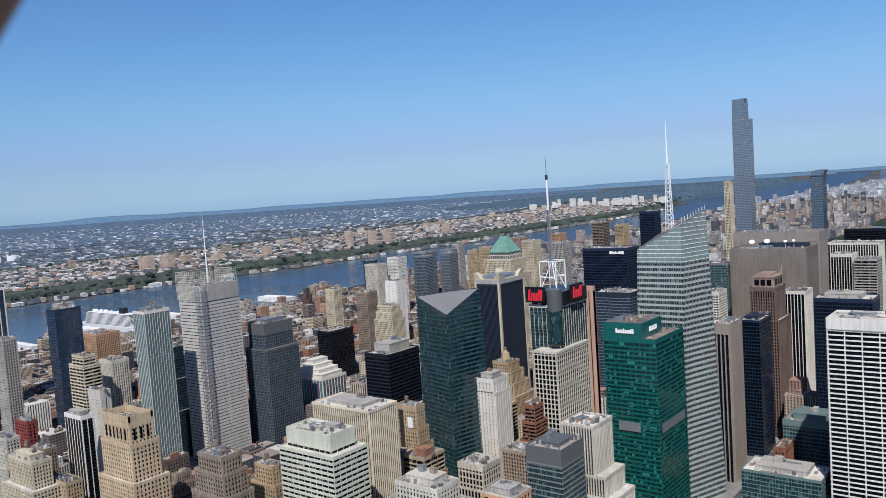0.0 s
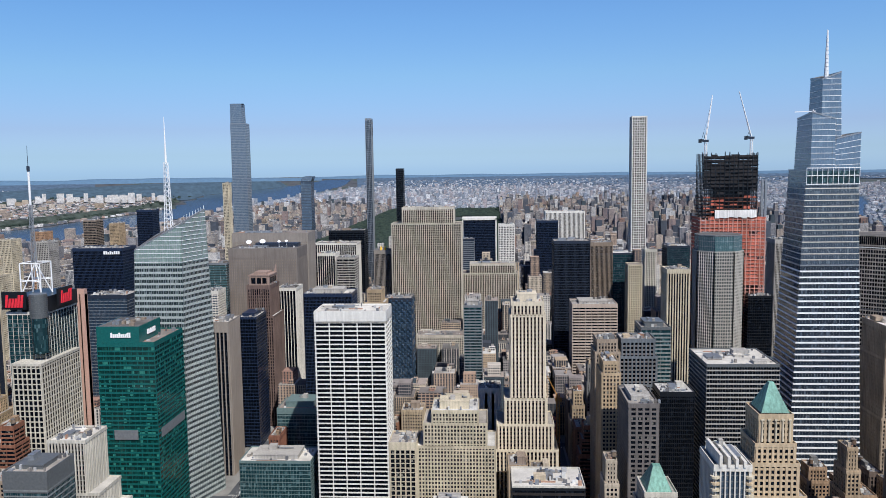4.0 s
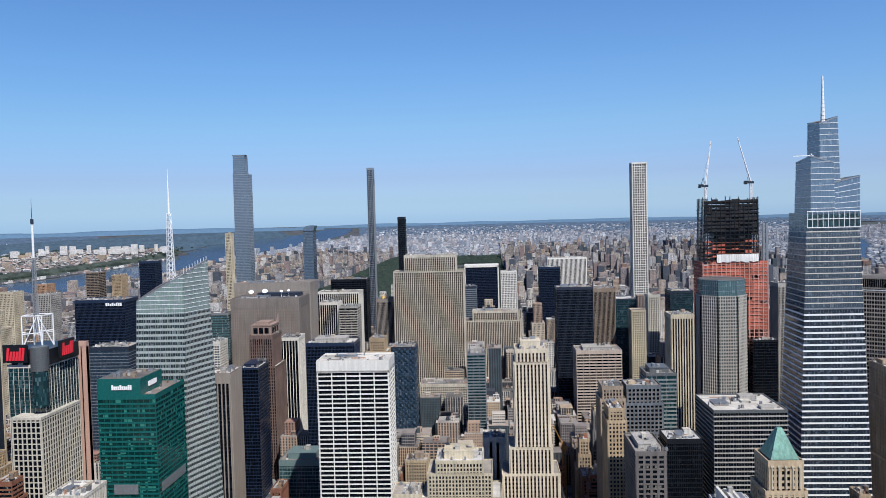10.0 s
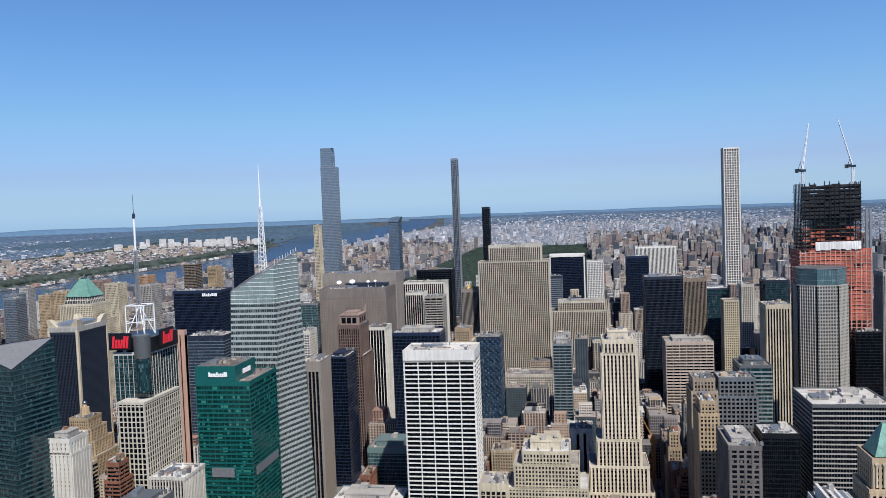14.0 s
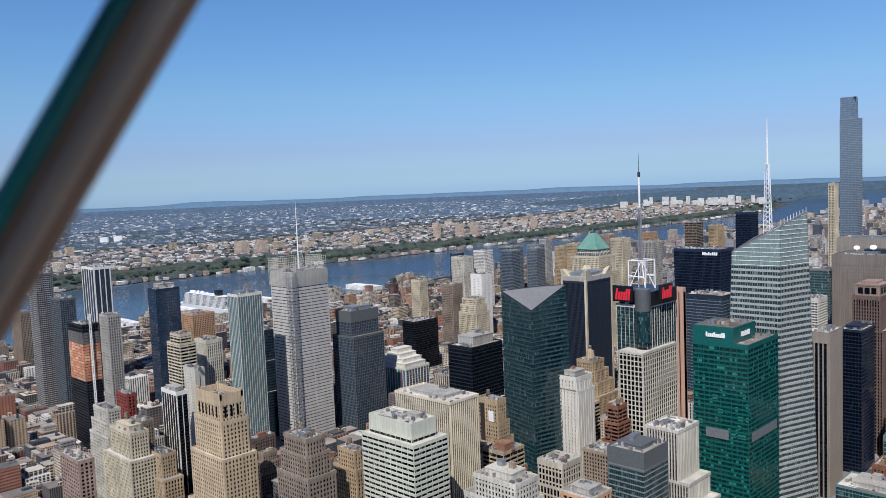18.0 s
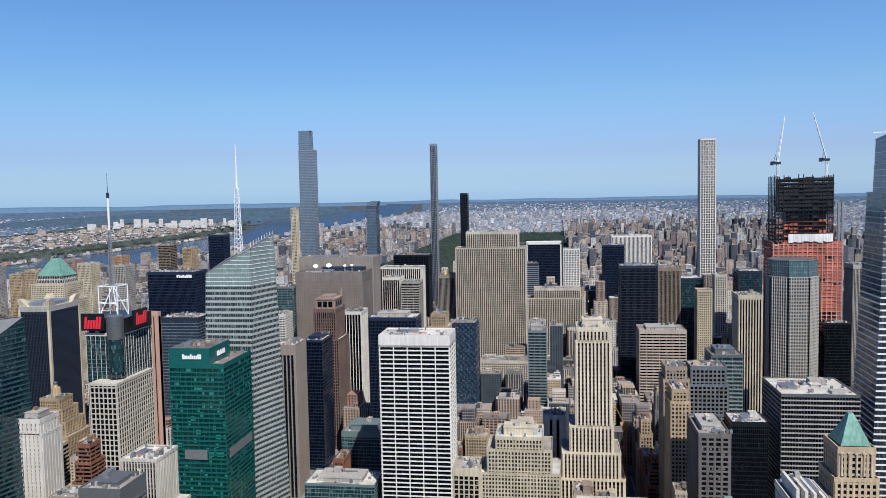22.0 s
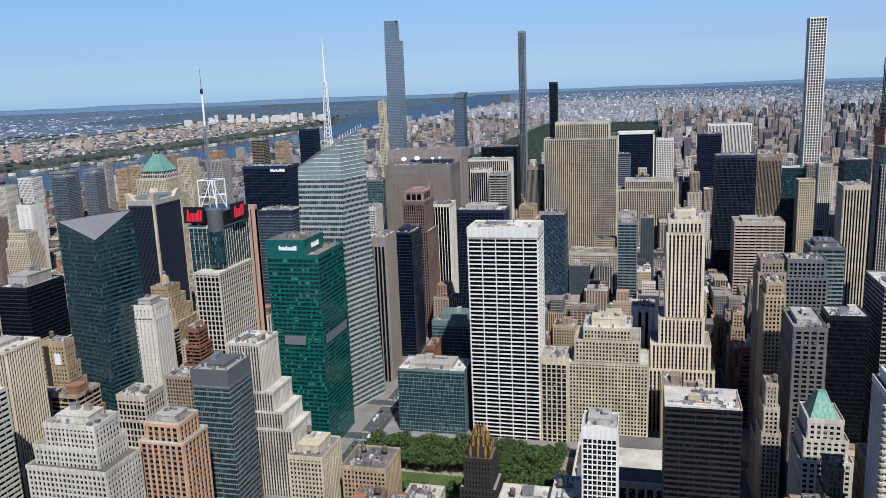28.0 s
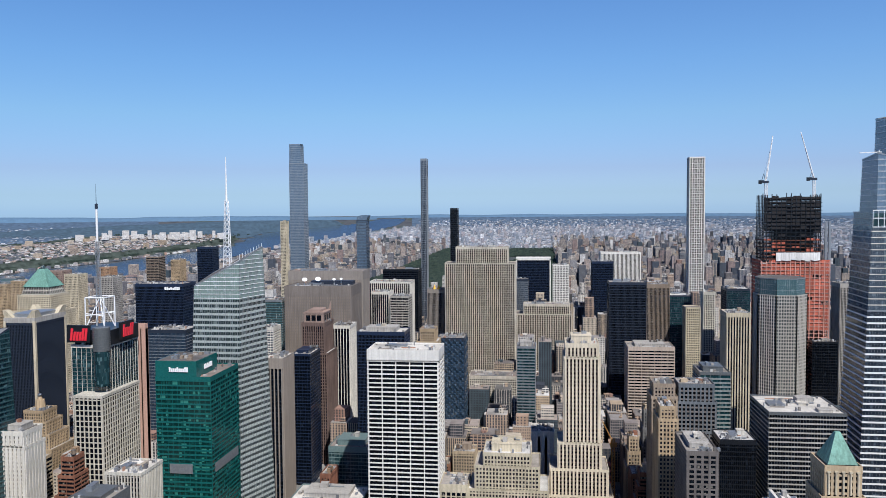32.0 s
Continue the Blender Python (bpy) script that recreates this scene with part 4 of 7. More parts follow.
tower("residential_tower", "grey stone apartment tower", -1025, -1000, 400, 416, 176, "punch", CONCRETE, G_DARK)
# ---------------------------------------------------------------- further blocks that stand out
tower("office_tower", "dark ribbed tower with pale vertical lines", -192, -163, 1300, 1335, 186, "finerib", TAUPE, G_BLACK, DARKMETAL)
tower("loft_building", "small stepped brown brick tower", -158, -139, 1000, 1025, 166, "punch", TAN, G_DARK, tiers=[(4, 4, 2, 3, 150)])
tower("office_tower", "dark glass tower with thin bands", -65, -30, 1500, 1530, 186, "band", DARKMETAL, G_BLUE, GREYMETAL)
tower("office_tower", "brown granite tower with fine ribs", 152, 192, 1250, 1245 + 40, 201, "finerib", BROWN, G_DARK, DARKMETAL)
tower("residential_tower", "slim tan brick apartment tower", 210, 225.6, 1200, 1222, 164, "punch", CREAM, G_DARK, tiers=[(2, 3, 2, 3, 172)])
tower("hotel_tower", "cream stone hotel tower with a domed top", 272, 291, 1400, 1425, 174, "rib", PALE, G_DARK)
tower("office_tower", "dark green glass tower with stepped roof", 288, 324, 1300, 1340, 190, "mesh", DARKMETAL, G_TEAL)
tower("office_building", "tan brick tower with a white stone top", 95, 107, 662, 688, 156, "punch", TAN, G_DARK, TAN, tiers=[(1.5, 2, 2, 4, 146)], roof=R_PALE)
tower("office_building", "cream stone tower with an ornate pavilion roof", 97, 115, 715, 740, 163, (2.9, 1.2, 0.5, 3.6, 1.4, 0.3, 2.5), SANDBROWN, G_DARK, BROWN, tiers=[(2, 2, 2, 3, 152)])
tower("office_building", "dark grey tower with a notched stepped crown", 120, 150, 722, 748, 162, (3.8, 1.3, 0.6, 3.8, 1.5, 0.4, 2.5), rough_stuff("blue_grey_stone", [(0.15, 0.17, 0.19)]), G_BLACK, GREYBRICK, tiers=[(5, 4, 3, 4, 120), (2, 2, 1, 2, 146)])
tower("office_building", "teal glass office block with grey floor bands", 146, 174, 765, 800, 164, "band", SLATE, G_TEAL, rough_stuff("grey_green_band", [(0.24, 0.27, 0.27)]), crown=5)
tower("office_building", "black glass box with a fine grid", 140, 168, 650, 680, 133, "mesh", BLACKMETAL, G_BLACK)
tower("office_building", "black glass block under the unfinished tower", 348, 380, 1080, 1095, 143, "curtain", BLACKMETAL, G_BLACK)
tower("office_tower", "grey ribbed office slab", 424, 446, 1200, 1235, 208, "finerib", CONCRETE, G_DARK, CONCRETE)
tower("office_building", "white and blue glass tower with rounded cream balcony corners", 123, 142, 430, 458, 155, (2.7, 0.75, 0.9, 3.6, 0.7, 0.1, 2.5), OFFWHITE, G_BLUE, SLATE, crown=4)
tower("office_building", "red-brown brick office tower", 575, 624, 1000, 1040, 191, "punch", BROWN, G_DARK)
tower("office_tower", "black glass office tower block", 558, 598, 850, 890, 185, "curtain", BLACKMETAL, G_BLACK)
tower("office_building", "dark blue banded office tower", 522, 547, 760, 792, 170, "band", DARKMETAL, G_BLACK, SLATE)
tower("office_building", "pale yellow blank-walled brick tower", 574, 596, 830, 850, 180, (12, 5, 0.2, 3.6, 2.6, 0.18, 5), CREAM, G_DARK)
tower("residential_tower", "grey stepped apartment tower", 648, 672, 900, 925, 178, "punch", CONCRETE, G_DARK, tiers=[(4, 4, 3, 3, 160)])
tower("office_building", "teal glass office block with stone corners", 470, 484, 600, 640, 167, "mesh", TEALFRAME, G_TEAL)
tower("office_building", "tan stone block with an ornate roof terrace", 360, 398, 600, 645, 143, "punch", BROWN, G_DARK, tanks=1)
tower("office_building", "grey-tan stone block with a heavy cornice", 418, 458, 620, 660, 143, "punch", BROWN, G_DARK, crown=5)
tower("office_building", "white stepped stone tower with narrow windows", 270, 295, 480, 505, 146, "rib", WHITE, G_DARK, PALE, tiers=[(5, 5, 3, 5, 128)], crown=5)
tower("residential_tower", "far dark apartment tower with white stripes", 1004, 1040, 2000, 2030, 202, (4, 1.4, 0.5, 3.6, 0.6, 0.1, 3), WHITE, G_BLACK)
tower("residential_tower", "far teal glass apartment tower", 1052, 1100, 2000, 2030, 203, "band", GREYMETAL, G_TEAL, GREYMETAL)
tower("residential_tower", "pale ribbed apartment tower", 1118, 1164, 1500, 1530, 130, "rib", WHITE, G_DARK)
tower("office_tower", "dark blue glass slab by the river", 870, 912, 1100, 1130, 161, "curtain", DARKMETAL, G_BLUE)
tower("office_tower", "dark slab tower beside the steel-crowned skyscraper", 712, 732, 850, 880, 216, "curtain", BLACKMETAL, G_BLACK)
tower("residential_tower", "beige tower with dark horizontal bands", -894, -869, 430, 444, 160, "band", CREAM, G_DARK, CREAM, tiers=[(3, 4, 3, 3, 150)])
tower("residential_tower", "orange-brown brick apartment slab", -1261, -1206, 620, 660, 128, (3, 1.3, 0.4, 3.2, 1.2, 0.3, 2), ORANGE, G_DARK)
tower("residential_tower", "cream stone apartment tower", -910, -883, 470, 491, 145, "rib", PALE, G_DARK)
tower("office_building", "black and white striped tower", -776, -744, 360, 372, 126, (5, 0.8, 0.3, 3.4, 1.0, 0.25, 3), WHITE, G_BLACK, BLACKMETAL, crown=4)
tower("residential_tower", "pale blank-walled apartment slab", -805, -780, 400, 411, 137, (14, 6, 0.2, 3.4, 3.0, 0.18, 6), PALE, G_DARK)
tower("loft_building", "tan brick loft block with many windows", -764, -718, 300, 317, 104, "punch", CREAM, G_DARK, tiers=[(6, 8, 5, 3, 80)], crown=5, tanks=1)
tower("loft_building", "cream stepped loft block", -880, -842, 330, 343, 98, "punch", PALE, G_DARK, tiers=[(5, 5, 4, 3, 70), (3, 2, 2, 1, 84)])
tower("loft_building", "pink-grey ornate block with a mansard roof", -814, -768, 270, 284, 75, "wide", PINK, G_DARK)
tower("loft_building", "stepped tan brick block", -729, -700, 320, 334, 82, "punch", TAN, G_DARK, tiers=[(4, 8, 3, 2, 60)])
tower("loft_building", "brown-grey brick loft tower", -784, -758, 330, 341, 101, "punch", BROWN, G_DARK, tanks=1)
tower("residential_tower", "dark red brick apartment slab", -940, -910, 380, 390, 93, "wide", rough_stuff("dark_red_brick", [(0.26, 0.06, 0.05)]), G_DARK)
tower("residential_tower", "blue-grey glass apartment slab", -1259, -1219, 420, 442, 179, (3.0, 0.5, 0.4, 3.2, 0.7, 0.3, 2), SLATE, G_BLUE, SLATE)
tower("residential_tower", "dark glass tower with a white vertical stripe", -1394, -1343, 520, 548, 210, (10, 1.6, 0.5, 3.4, 0.8, 0.2, 3), WHITE, G_BLUE, DARKMETAL)
tower("residential_tower", "brown brick slab tower", -1725, -1670, 500, 520, 110, "punch", BROWN, G_DARK)
tower("residential_tower", "tan apartment tower with rounded top", -1192, -1168, 1100, 1122, 133, "rib", CREAM, G_DARK)
tower("residential_tower", "red brick apartment slab", -1105, -1075, 1100, 1129, 129, "punch", BROWN, G_DARK)
tower("residential_tower", "white blank-walled concrete tower", -1118, -1088, 1200, 1231, 138, (14, 6, 0.2, 3.4, 3.0, 0.18, 6), WHITE, G_DARK)
tower("residential_tower", "cream stepped apartment block", -958, -928, 1005, 1030, 124, "punch", CREAM, G_DARK, tiers=[(6, 6, 4, 5, 100), (3, 3, 2, 2, 113)])
tower("residential_tower", "blue glass tower by the river", -1470, -1445, 1500, 1528, 144, "curtain", DARKMETAL, G_BLUE)
tower("residential_tower", "teal glass tower by the river", -1469, -1423, 1700, 1750, 146, "mesh", GREYMETAL, G_TEAL)
tower("residential_tower", "slim grey tower by the river", -1481, -1456, 1900, 1930, 151, "grid", CONCRETE, G_BLUE)
tower("residential_tower", "tan tower near the river", -1275, -1244, 1700, 1735, 151, "punch", TAN, G_DARK)
tower("loft_building", "brown stepped loft tower", -508, -480, 330, 347, 138, "punch", BROWN, G_DARK, tiers=[(6, 6, 4, 4, 110), (3, 3, 2, 2, 126)], tanks=1)
tower("loft_building", "small tan brick loft tower", -508, -487, 380, 391, 114, "punch", TAN, G_DARK, tiers=[(4, 4, 2, 2, 100)], tanks=1)
for x0, x1, y0, y1, h in ((-168, -142, 478, 520, 30), (-138, -112, 455, 490, 26), (-98, -62, 470, 525, 34), (-60, -42, 470, 525, 44)):
    tower("loft_building", "low old building with a cluttered pale roof", x0, x1, y0, y1, h, "punch", PALE, G_DARK, lots=6, roof=R_PALE, tanks=1)
TAKEN.append((-142, -40, 380, 528))
# ---------------------------------------------------------------- apartment towers by the river and further blocks
for x0, x1, y0, h, wall, glass, style, label in (
        (-1375, -1339, 1600, 146, GREYMETAL, G_BLUE, "curtain", "blue glass apartment tower near the river"),
        (-1330, -1296, 1650, 158, GREYMETAL, G_AQUA, "band", "teal glass apartment tower near the river"),
        (-1248, -1218, 1550, 160, GREYMETAL, G_BLUE, "mesh", "dark glass apartment tower near the river"),
        (-1290, -1250, 1740, 163, GREYMETAL, G_AQUA, "curtain", "blue glass apartment tower near the river"),
        (-1365, -1330, 1480, 156, WHITE, G_DARK, "grid", "white gridded apartment tower near the river"),
        (-1387, -1346, 1420, 145, PALE, G_DARK, "rib", "pale ribbed apartment tower near the river"),
        (-1089, -1058, 1500, 178, TAN, G_DARK, "punch", "tan brick apartment tower"),
        (-1067, -1040, 1600, 192, PINK, G_DARK, "rib", "pink granite apartment tower with ribs"),
        (-970, -941, 1500, 192, CREAM, G_DARK, "punch", "cream brick apartment tower"),
        (-1030, -1000, 1720, 190, ORANGE, G_DARK, "punch", "orange brick apartment tower"),
        (-834, -808, 1400, 196, CONCRETE, G_DARK, "grid", "grey concrete apartment tower"),
        (-951, -920, 1800, 210, BROWN, G_DARK, "band", "brown banded apartment tower"),
        (-938, -914, 1900, 196, TAN, G_DARK, "punch", "tan brick apartment tower"),
        (-776, -740, 1700, 238, NAVY, G_BLACK, "mesh", "dark blue glass tower"),
        (610, 650, 955, 171, NAVY, G_BLACK, "curtain", "navy glass office slab"),
        (655, 677, 1150, 162, DARKMETAL, G_BLUE, "band", "blue-grey banded office tower"),
        (462, 497, 655, 158, GREYMETAL, G_TEAL, "curtain", "teal glass office block with a fine grid")):
    if all(x1 < a or x0 > b or y0 + 34 < c or y0 > d for a, b, c, d in TAKEN):
        tower("residential_tower" if "apartment" in label else "office_tower", label, x0, x1, y0, y0 + 34, h, style, wall, glass, lots=2)
# the cathedral on the avenue
cath = thing("cathedral", 119, 1345, 0, "grey marble cathedral with two tall pointed spires", "church")
TAKEN.append((104, 200, 1325, 1400))
for dx in (0, 26):
    boxes_part("church_tower", [(dx - 6, dx + 6, -6, 6, 0, 46)], PALE, cath)
    bm = bmesh.new()
    tube(bm, (dx, 0, 46), (dx, 0, 103), 6.3, 0.3, 8)
    for k in range(8):
        a = math.tau * k / 8
        tube(bm, (dx + 6 * math.cos(a), 6 * math.sin(a), 44), (dx + 5.4 * math.cos(a), 5.4 * math.sin(a), 58), 0.9, 0.1, 5)
    part("spire", bm, PALE, cath)
bm = bmesh.new()
add_prism(bm, [(6, -2, 0), (20, -2, 0), (20, 60, 0), (6, 60, 0)], [(6, -2, 26), (20, -2, 26), (20, 60, 26), (6, 60, 26)])
add_prism(bm, [(5.5, -2, 26), (20.5, -2, 26), (20.5, 60, 26), (5.5, 60, 26)], [(12.9, -2, 36), (13.1, -2, 36), (13.1, 60, 36), (12.9, 60, 36)])
part("nave", bm, PALE, cath)
# ---------------------------------------------------------------- towers of their own shape
def bars(root, x0, x1, y, z0, z1, count, material, name="sign_mark", slant=0.0, axis="x"):
    """A sign drawn as plain bars, one part each; on a south face (axis x) or an east face (axis y)."""
    r = random.Random(count)
    step = (x1 - x0) / count
    for k in range(count):
        a, b = x0 + step * k + step * 0.12, x0 + step * (k + 1) - step * 0.12
        top = z1 if k in (0, count - 1) or r.random() < 0.4 else z0 + (z1 - z0) * 0.72
        bm = bmesh.new()
        if axis == "x":
            add_prism(bm, [(a, y - 0.5, z0), (b, y - 0.5, z0), (b, y + 0.1, z0), (a, y + 0.1, z0)], [(a + slant, y - 0.5, top), (b + slant, y - 0.5, top), (b + slant, y + 0.1, top), (a + slant, y + 0.1, top)])
        else:
            add_prism(bm, [(y - 0.1, a, z0), (y + 0.5, a, z0), (y + 0.5, b, z0), (y - 0.1, b, z0)], [(y - 0.1, a + slant, top), (y + 0.5, a + slant, top), (y + 0.5, b + slant, top), (y - 0.1, b + slant, top)])
        part(name, bm, material, root)


def lattice_mast(root, x, y, z0, z1, w0, w1, material, bays=14, rod=0.35, name="mast"):
    """Four legs with rungs and crossed braces."""
    bm = bmesh.new()
    corner = [(-1, -1), (1, -1), (1, 1), (-1, 1)]

    def p(k, s):
        w = w0 + (w1 - w0) * s
        return Vector((x + corner[k % 4][0] * w, y + corner[k % 4][1] * w, z0 + (z1 - z0) * s))

    for k in range(4):
        tube(bm, p(k, 0), p(k, 1), rod, rod * 0.7, 5)
        for i in range(bays):
            a, b = i / bays, (i + 1) / bays
            tube(bm, p(k, a), p(k + 1, b), rod * 0.55, rod * 0.55, 4)
            tube(bm, p(k, b), p(k + 1, b), rod * 0.55, rod * 0.55, 4)
    return part(name, bm, material, root)


SIGN_RED = plain("red_sign_face", (0.75, 0.03, 0.05), 0.5, 0, 0.05)
SIGN_WHITE = plain("white_sign_face", (0.85, 0.86, 0.86), 0.5, 0, 0.04)
SIGN_GOLD = plain("yellow_sign_face", (0.85, 0.52, 0.05), 0.5, 0, 0.05)

# the crystal-shaped glass tower by the park
boa = loft("office_tower", "faceted pale glass skyscraper with slanted top and white spire", [(-340, 713), (-288, 713), (-270, 762), (-340, 772)], [(-330, 715), (-285, 715), (-276, 752), (-326, 752)], 0, (248, 272, 284, 258), 54, GREYMETAL, window_glass("grey_green_glazing", (0.022, 0.038, 0.042), (0.045, 0.068, 0.070), (0.16, 0.20, 0.20), rough=0.1, spec=0.7, share=0.12), rough_stuff("fritted_glass_band", [(0.41, 0.46, 0.445)], 0.4, 0.06, stain=0.08), sp=2.15, out=0.3, mullion=2.6, mw=0.34, stop=233)
bx, by = boa.location.x, boa.location.y
crown_low, crown_high = [(-340.15, 712.85), (-287.9, 712.85), (-269.8, 762.15), (-340.15, 772.15)], [(-330.15, 714.85), (-284.85, 714.85), (-275.8, 752.15), (-326.15, 752.15)]
crown_glass = bpy.data.objects.new("crown_glass", sliced([Vector((x - bx, y - by, 0)) for x, y in crown_low], [Vector((x - bx, y - by, z)) for (x, y), z in zip(crown_high, (248, 272, 284, 258))], 236, 290))
crown_glass.data.materials.append(G_MIST)
scene.collection.objects.link(crown_glass)
crown_glass.parent = boa
for k in range(12):
    z = 237 + 4.0 * k
    level = sliced([Vector((x - bx + 0.3 * (1 if x > -300 else -1), y - by + 0.3 * (1 if y > 740 else -1), 0)) for x, y in crown_low], [Vector((x - bx + 0.3 * (1 if x > -300 else -1), y - by + 0.3 * (1 if y > 740 else -1), z1)) for (x, y), z1 in zip(crown_high, (248, 272, 284, 258))], z, z + 0.5)
    if len(level.polygons):
        level.materials.append(WHITEMETAL)
        rail = new("crown_rail", level)
        rail.parent = boa
lattice_mast(boa, -310 - bx, 748 - by, 258, 330, 3.2, 1.5, WHITEMETAL, 16, 0.4, "spire_lattice")
bm = bmesh.new()
tube(bm, (-310 - bx, 748 - by, 328), (-310 - bx, 748 - by, 373), 1.2, 0.25, 8)
part("spire_tip", bm, WHITEMETAL, boa)
bm = bmesh.new()
for k in range(9):
    s = k / 8
    a = Vector((-285 - bx, 716 - by, 272)).lerp(Vector((-276 - bx, 751 - by, 284)), s)
    tube(bm, a, a + Vector((0, 0, 7 - 3 * s)), 0.25, 0.25, 4)
    tube(bm, a, a + Vector((-14 + 6 * s, 2, -5)), 0.22, 0.22, 4)
part("roof_truss", bm, WHITEMETAL, boa)

# the tapering tower beside the station, three shards and a spire on top
ov_mid = [(275.0, 714.7), (325.3, 714.7), (325.3, 764.8), (276.6, 764.8)]
ov = loft("office_tower", "tapering blue-grey glass skyscraper with white floor bands, shards and spire", [(267, 711), (333, 711), (333, 778), (270, 778)], ov_mid, 0, (230,) * 4, 43, GREYMETAL, G_STEELBLUE, WHITEMETAL, sp=1.45, out=0.4, mullion=3.0, mw=0.08)
# upper storeys get paler glass, with reflected sky painted into the tone
G_SKYBLUE = window_glass("sky_blue_glazing", (0.050, 0.072, 0.100), (0.072, 0.10, 0.135), (0.12, 0.155, 0.19), rough=0.07, spec=1.0, share=0.08)
loft("", "", ov_mid, [(278, 716), (322.5, 716), (322.5, 760), (279, 760)], 230, (314,) * 4, 16, GREYMETAL, G_SKYBLUE, OFFWHITE, sp=0.8, out=0.35, mullion=1.5, mw=0.06, root=ov)
for low, high, tops, n in ((rect(283, 304, 720, 758), rect(284, 303.5, 722, 756), (365, 359, 358, 361), 10), (rect(303, 326, 722, 757), rect(304, 327, 724, 755), (341, 346.5, 346, 341), 6), (rect(294, 312.5, 727, 758), rect(295, 310.5, 730, 757), (394, 400, 400, 397), 17)):
    loft("", "", low, high, 314, tops, n, GREYMETAL, G_SILVER, WHITEMETAL, sp=0.45, out=0.25, mullion=2.4, mw=0.07, root=ov)
ox, oy = ov.location.x, ov.location.y
bm = bmesh.new()
for k in range(12):
    z = 396 + k * 3.6
    tube(bm, (303 - ox, 743 - oy, z), (303 - ox, 743 - oy, z + 3.2), 2.2 - 0.125 * k, 2.12 - 0.125 * k, 8)
tube(bm, (303 - ox, 743 - oy, 396), (303 - ox, 743 - oy, 439.5), 0.9, 0.2, 6)
part("spire", bm, WHITEMETAL, ov)
bm = bmesh.new()
tube(bm, (270 - ox, 726 - oy, 366), (288 - ox, 726 - oy, 366.5), 0.5, 0.5, 4)
tube(bm, (286 - ox, 726 - oy, 358), (286 - ox, 726 - oy, 368), 0.5, 0.5, 4)
part("window_washing_crane", bm, WHITEMETAL, ov)
boxes_part("terrace_glass", [(277.6 - ox, 323.2 - ox, 714.9 - oy, 715.6 - oy, 303, 314)], G_TEAL, ov)
bm = bmesh.new()
for k in range(11):
    add_box(bm, 277.5 + k * 4.53 - ox, 277.5 + k * 4.53 + 0.4 - ox, 714.3 - oy, 714.9 - oy, 302, 317)
for z in (302, 309.5, 316.2):
    add_box(bm, 277.5 - ox, 323.3 - ox, 714.0 - oy, 714.5 - oy, z, z + 0.7)
part("terrace_screen", bm, WHITEMETAL, ov)

# the octagonal stone tower with a glass lantern
o8 = [(291 + 31 * math.cos(math.tau * (k + 0.5) / 8 - math.pi), 1026 + 31 * math.sin(math.tau * (k + 0.5) / 8 - math.pi)) for k in range(8)]
OCTSTONE = rough_stuff("grey_granite", [(0.40, 0.385, 0.355)], stain=0.1)
t8 = loft("office_tower", "octagonal pale granite tower with a green glass crown", o8, o8, 0, (212,) * 8, 52, OCTSTONE, window_glass("grey_glazing", (0.03, 0.04, 0.05), (0.05, 0.065, 0.075), (0.16, 0.17, 0.17), share=0.1, spec=0.5), OCTSTONE, sp=1.6, out=0.35, mullion=3.0, mw=1.0)
o9 = [(291 + (x - 291) * 0.93, 1026 + (y - 1026) * 0.93) for x, y in o8]
loft("", "", o9, o9, 212, (232,) * 8, 3, GREYMETAL, G_AQUA, GREYMETAL, sp=0.3, out=0.2, mullion=2.4, mw=0.15, root=t8)

# the long octagonal slab over the station
m8 = [(400, 820), (444, 820), (467, 838), (467, 856), (444, 874), (400, 874), (377, 856), (377, 838)]
STATION = rough_stuff("brown_grey_precast", [(0.31, 0.285, 0.26)], stain=0.15)
met = loft("office_tower", "broad octagonal concrete slab tower with a lettered dark top band", m8, m8, 0, (236,) * 8, 56, STATION, G_BLACK, STATION, sp=1.3, out=0.45, mullion=2.4, mw=0.45)
big = [(422 + (x - 422) * 1.012, 847 + (y - 847) * 1.012) for x, y in m8]
loft("", "", big, big, 234, (246,) * 8, 1, STATION, G_BLACK, WHITEMETAL, sp=0.8, out=0.3, mullion=2.0, mw=0.18, root=met)
loft("", "", big, big, 164, (170,) * 8, 1, DARKMETAL, G_BLACK, CONCRETE, sp=0.5, out=0.1, mullion=5, mw=0.4, root=met)
bars(met, 408 - met.location.x, 436 - met.location.x, 819.0 - met.location.y, 237, 243, 7, SIGN_WHITE)

# the wedge of green glass at the square
loft("office_tower", "dark green glass tower with a sharp slanted prow", [(-518, 600), (-470, 586), (-456, 634), (-518, 652)], [(-514, 596), (-469, 586), (-462, 632), (-514, 648)], 0, (214, 199, 219, 212), 52, DARKMETAL, G_TEAL, plain("teal_spandrel", (0.030, 0.075, 0.085), 0.35), sp=1.0, out=0.2, mullion=3.0, mw=0.12, roof=rough_stuff("grey_roof_slope", [(0.19, 0.195, 0.205)], 0.8, 0.1, stain=0.15))

# the sign tower: glass body, stone front, signs, antenna
sg = tower("office_tower", "glass tower with stone-gridded front, red roof signs and tall antenna", -463, -427, 724, 785, 188, (5.2, 0.3, 0.4, 3.9, 0.45, 0.15, 2), OFFWHITE, G_TEAL, SLATE, lots=2)
sx, sy = sg.location.x, sg.location.y
p, q, t = face_boxes(-450 - sx, -422 - sx, 706 - sy, 776 - sy, 0, 143, (4.4, 1.15, 0.7, 5.2, 1.1, 0.25, 2.5))
pieces("stone_pier", p, PALE, sg)
pieces("stone_band", q, PALE, sg)
boxes_part("stone_cornice", [t], PALE, sg)
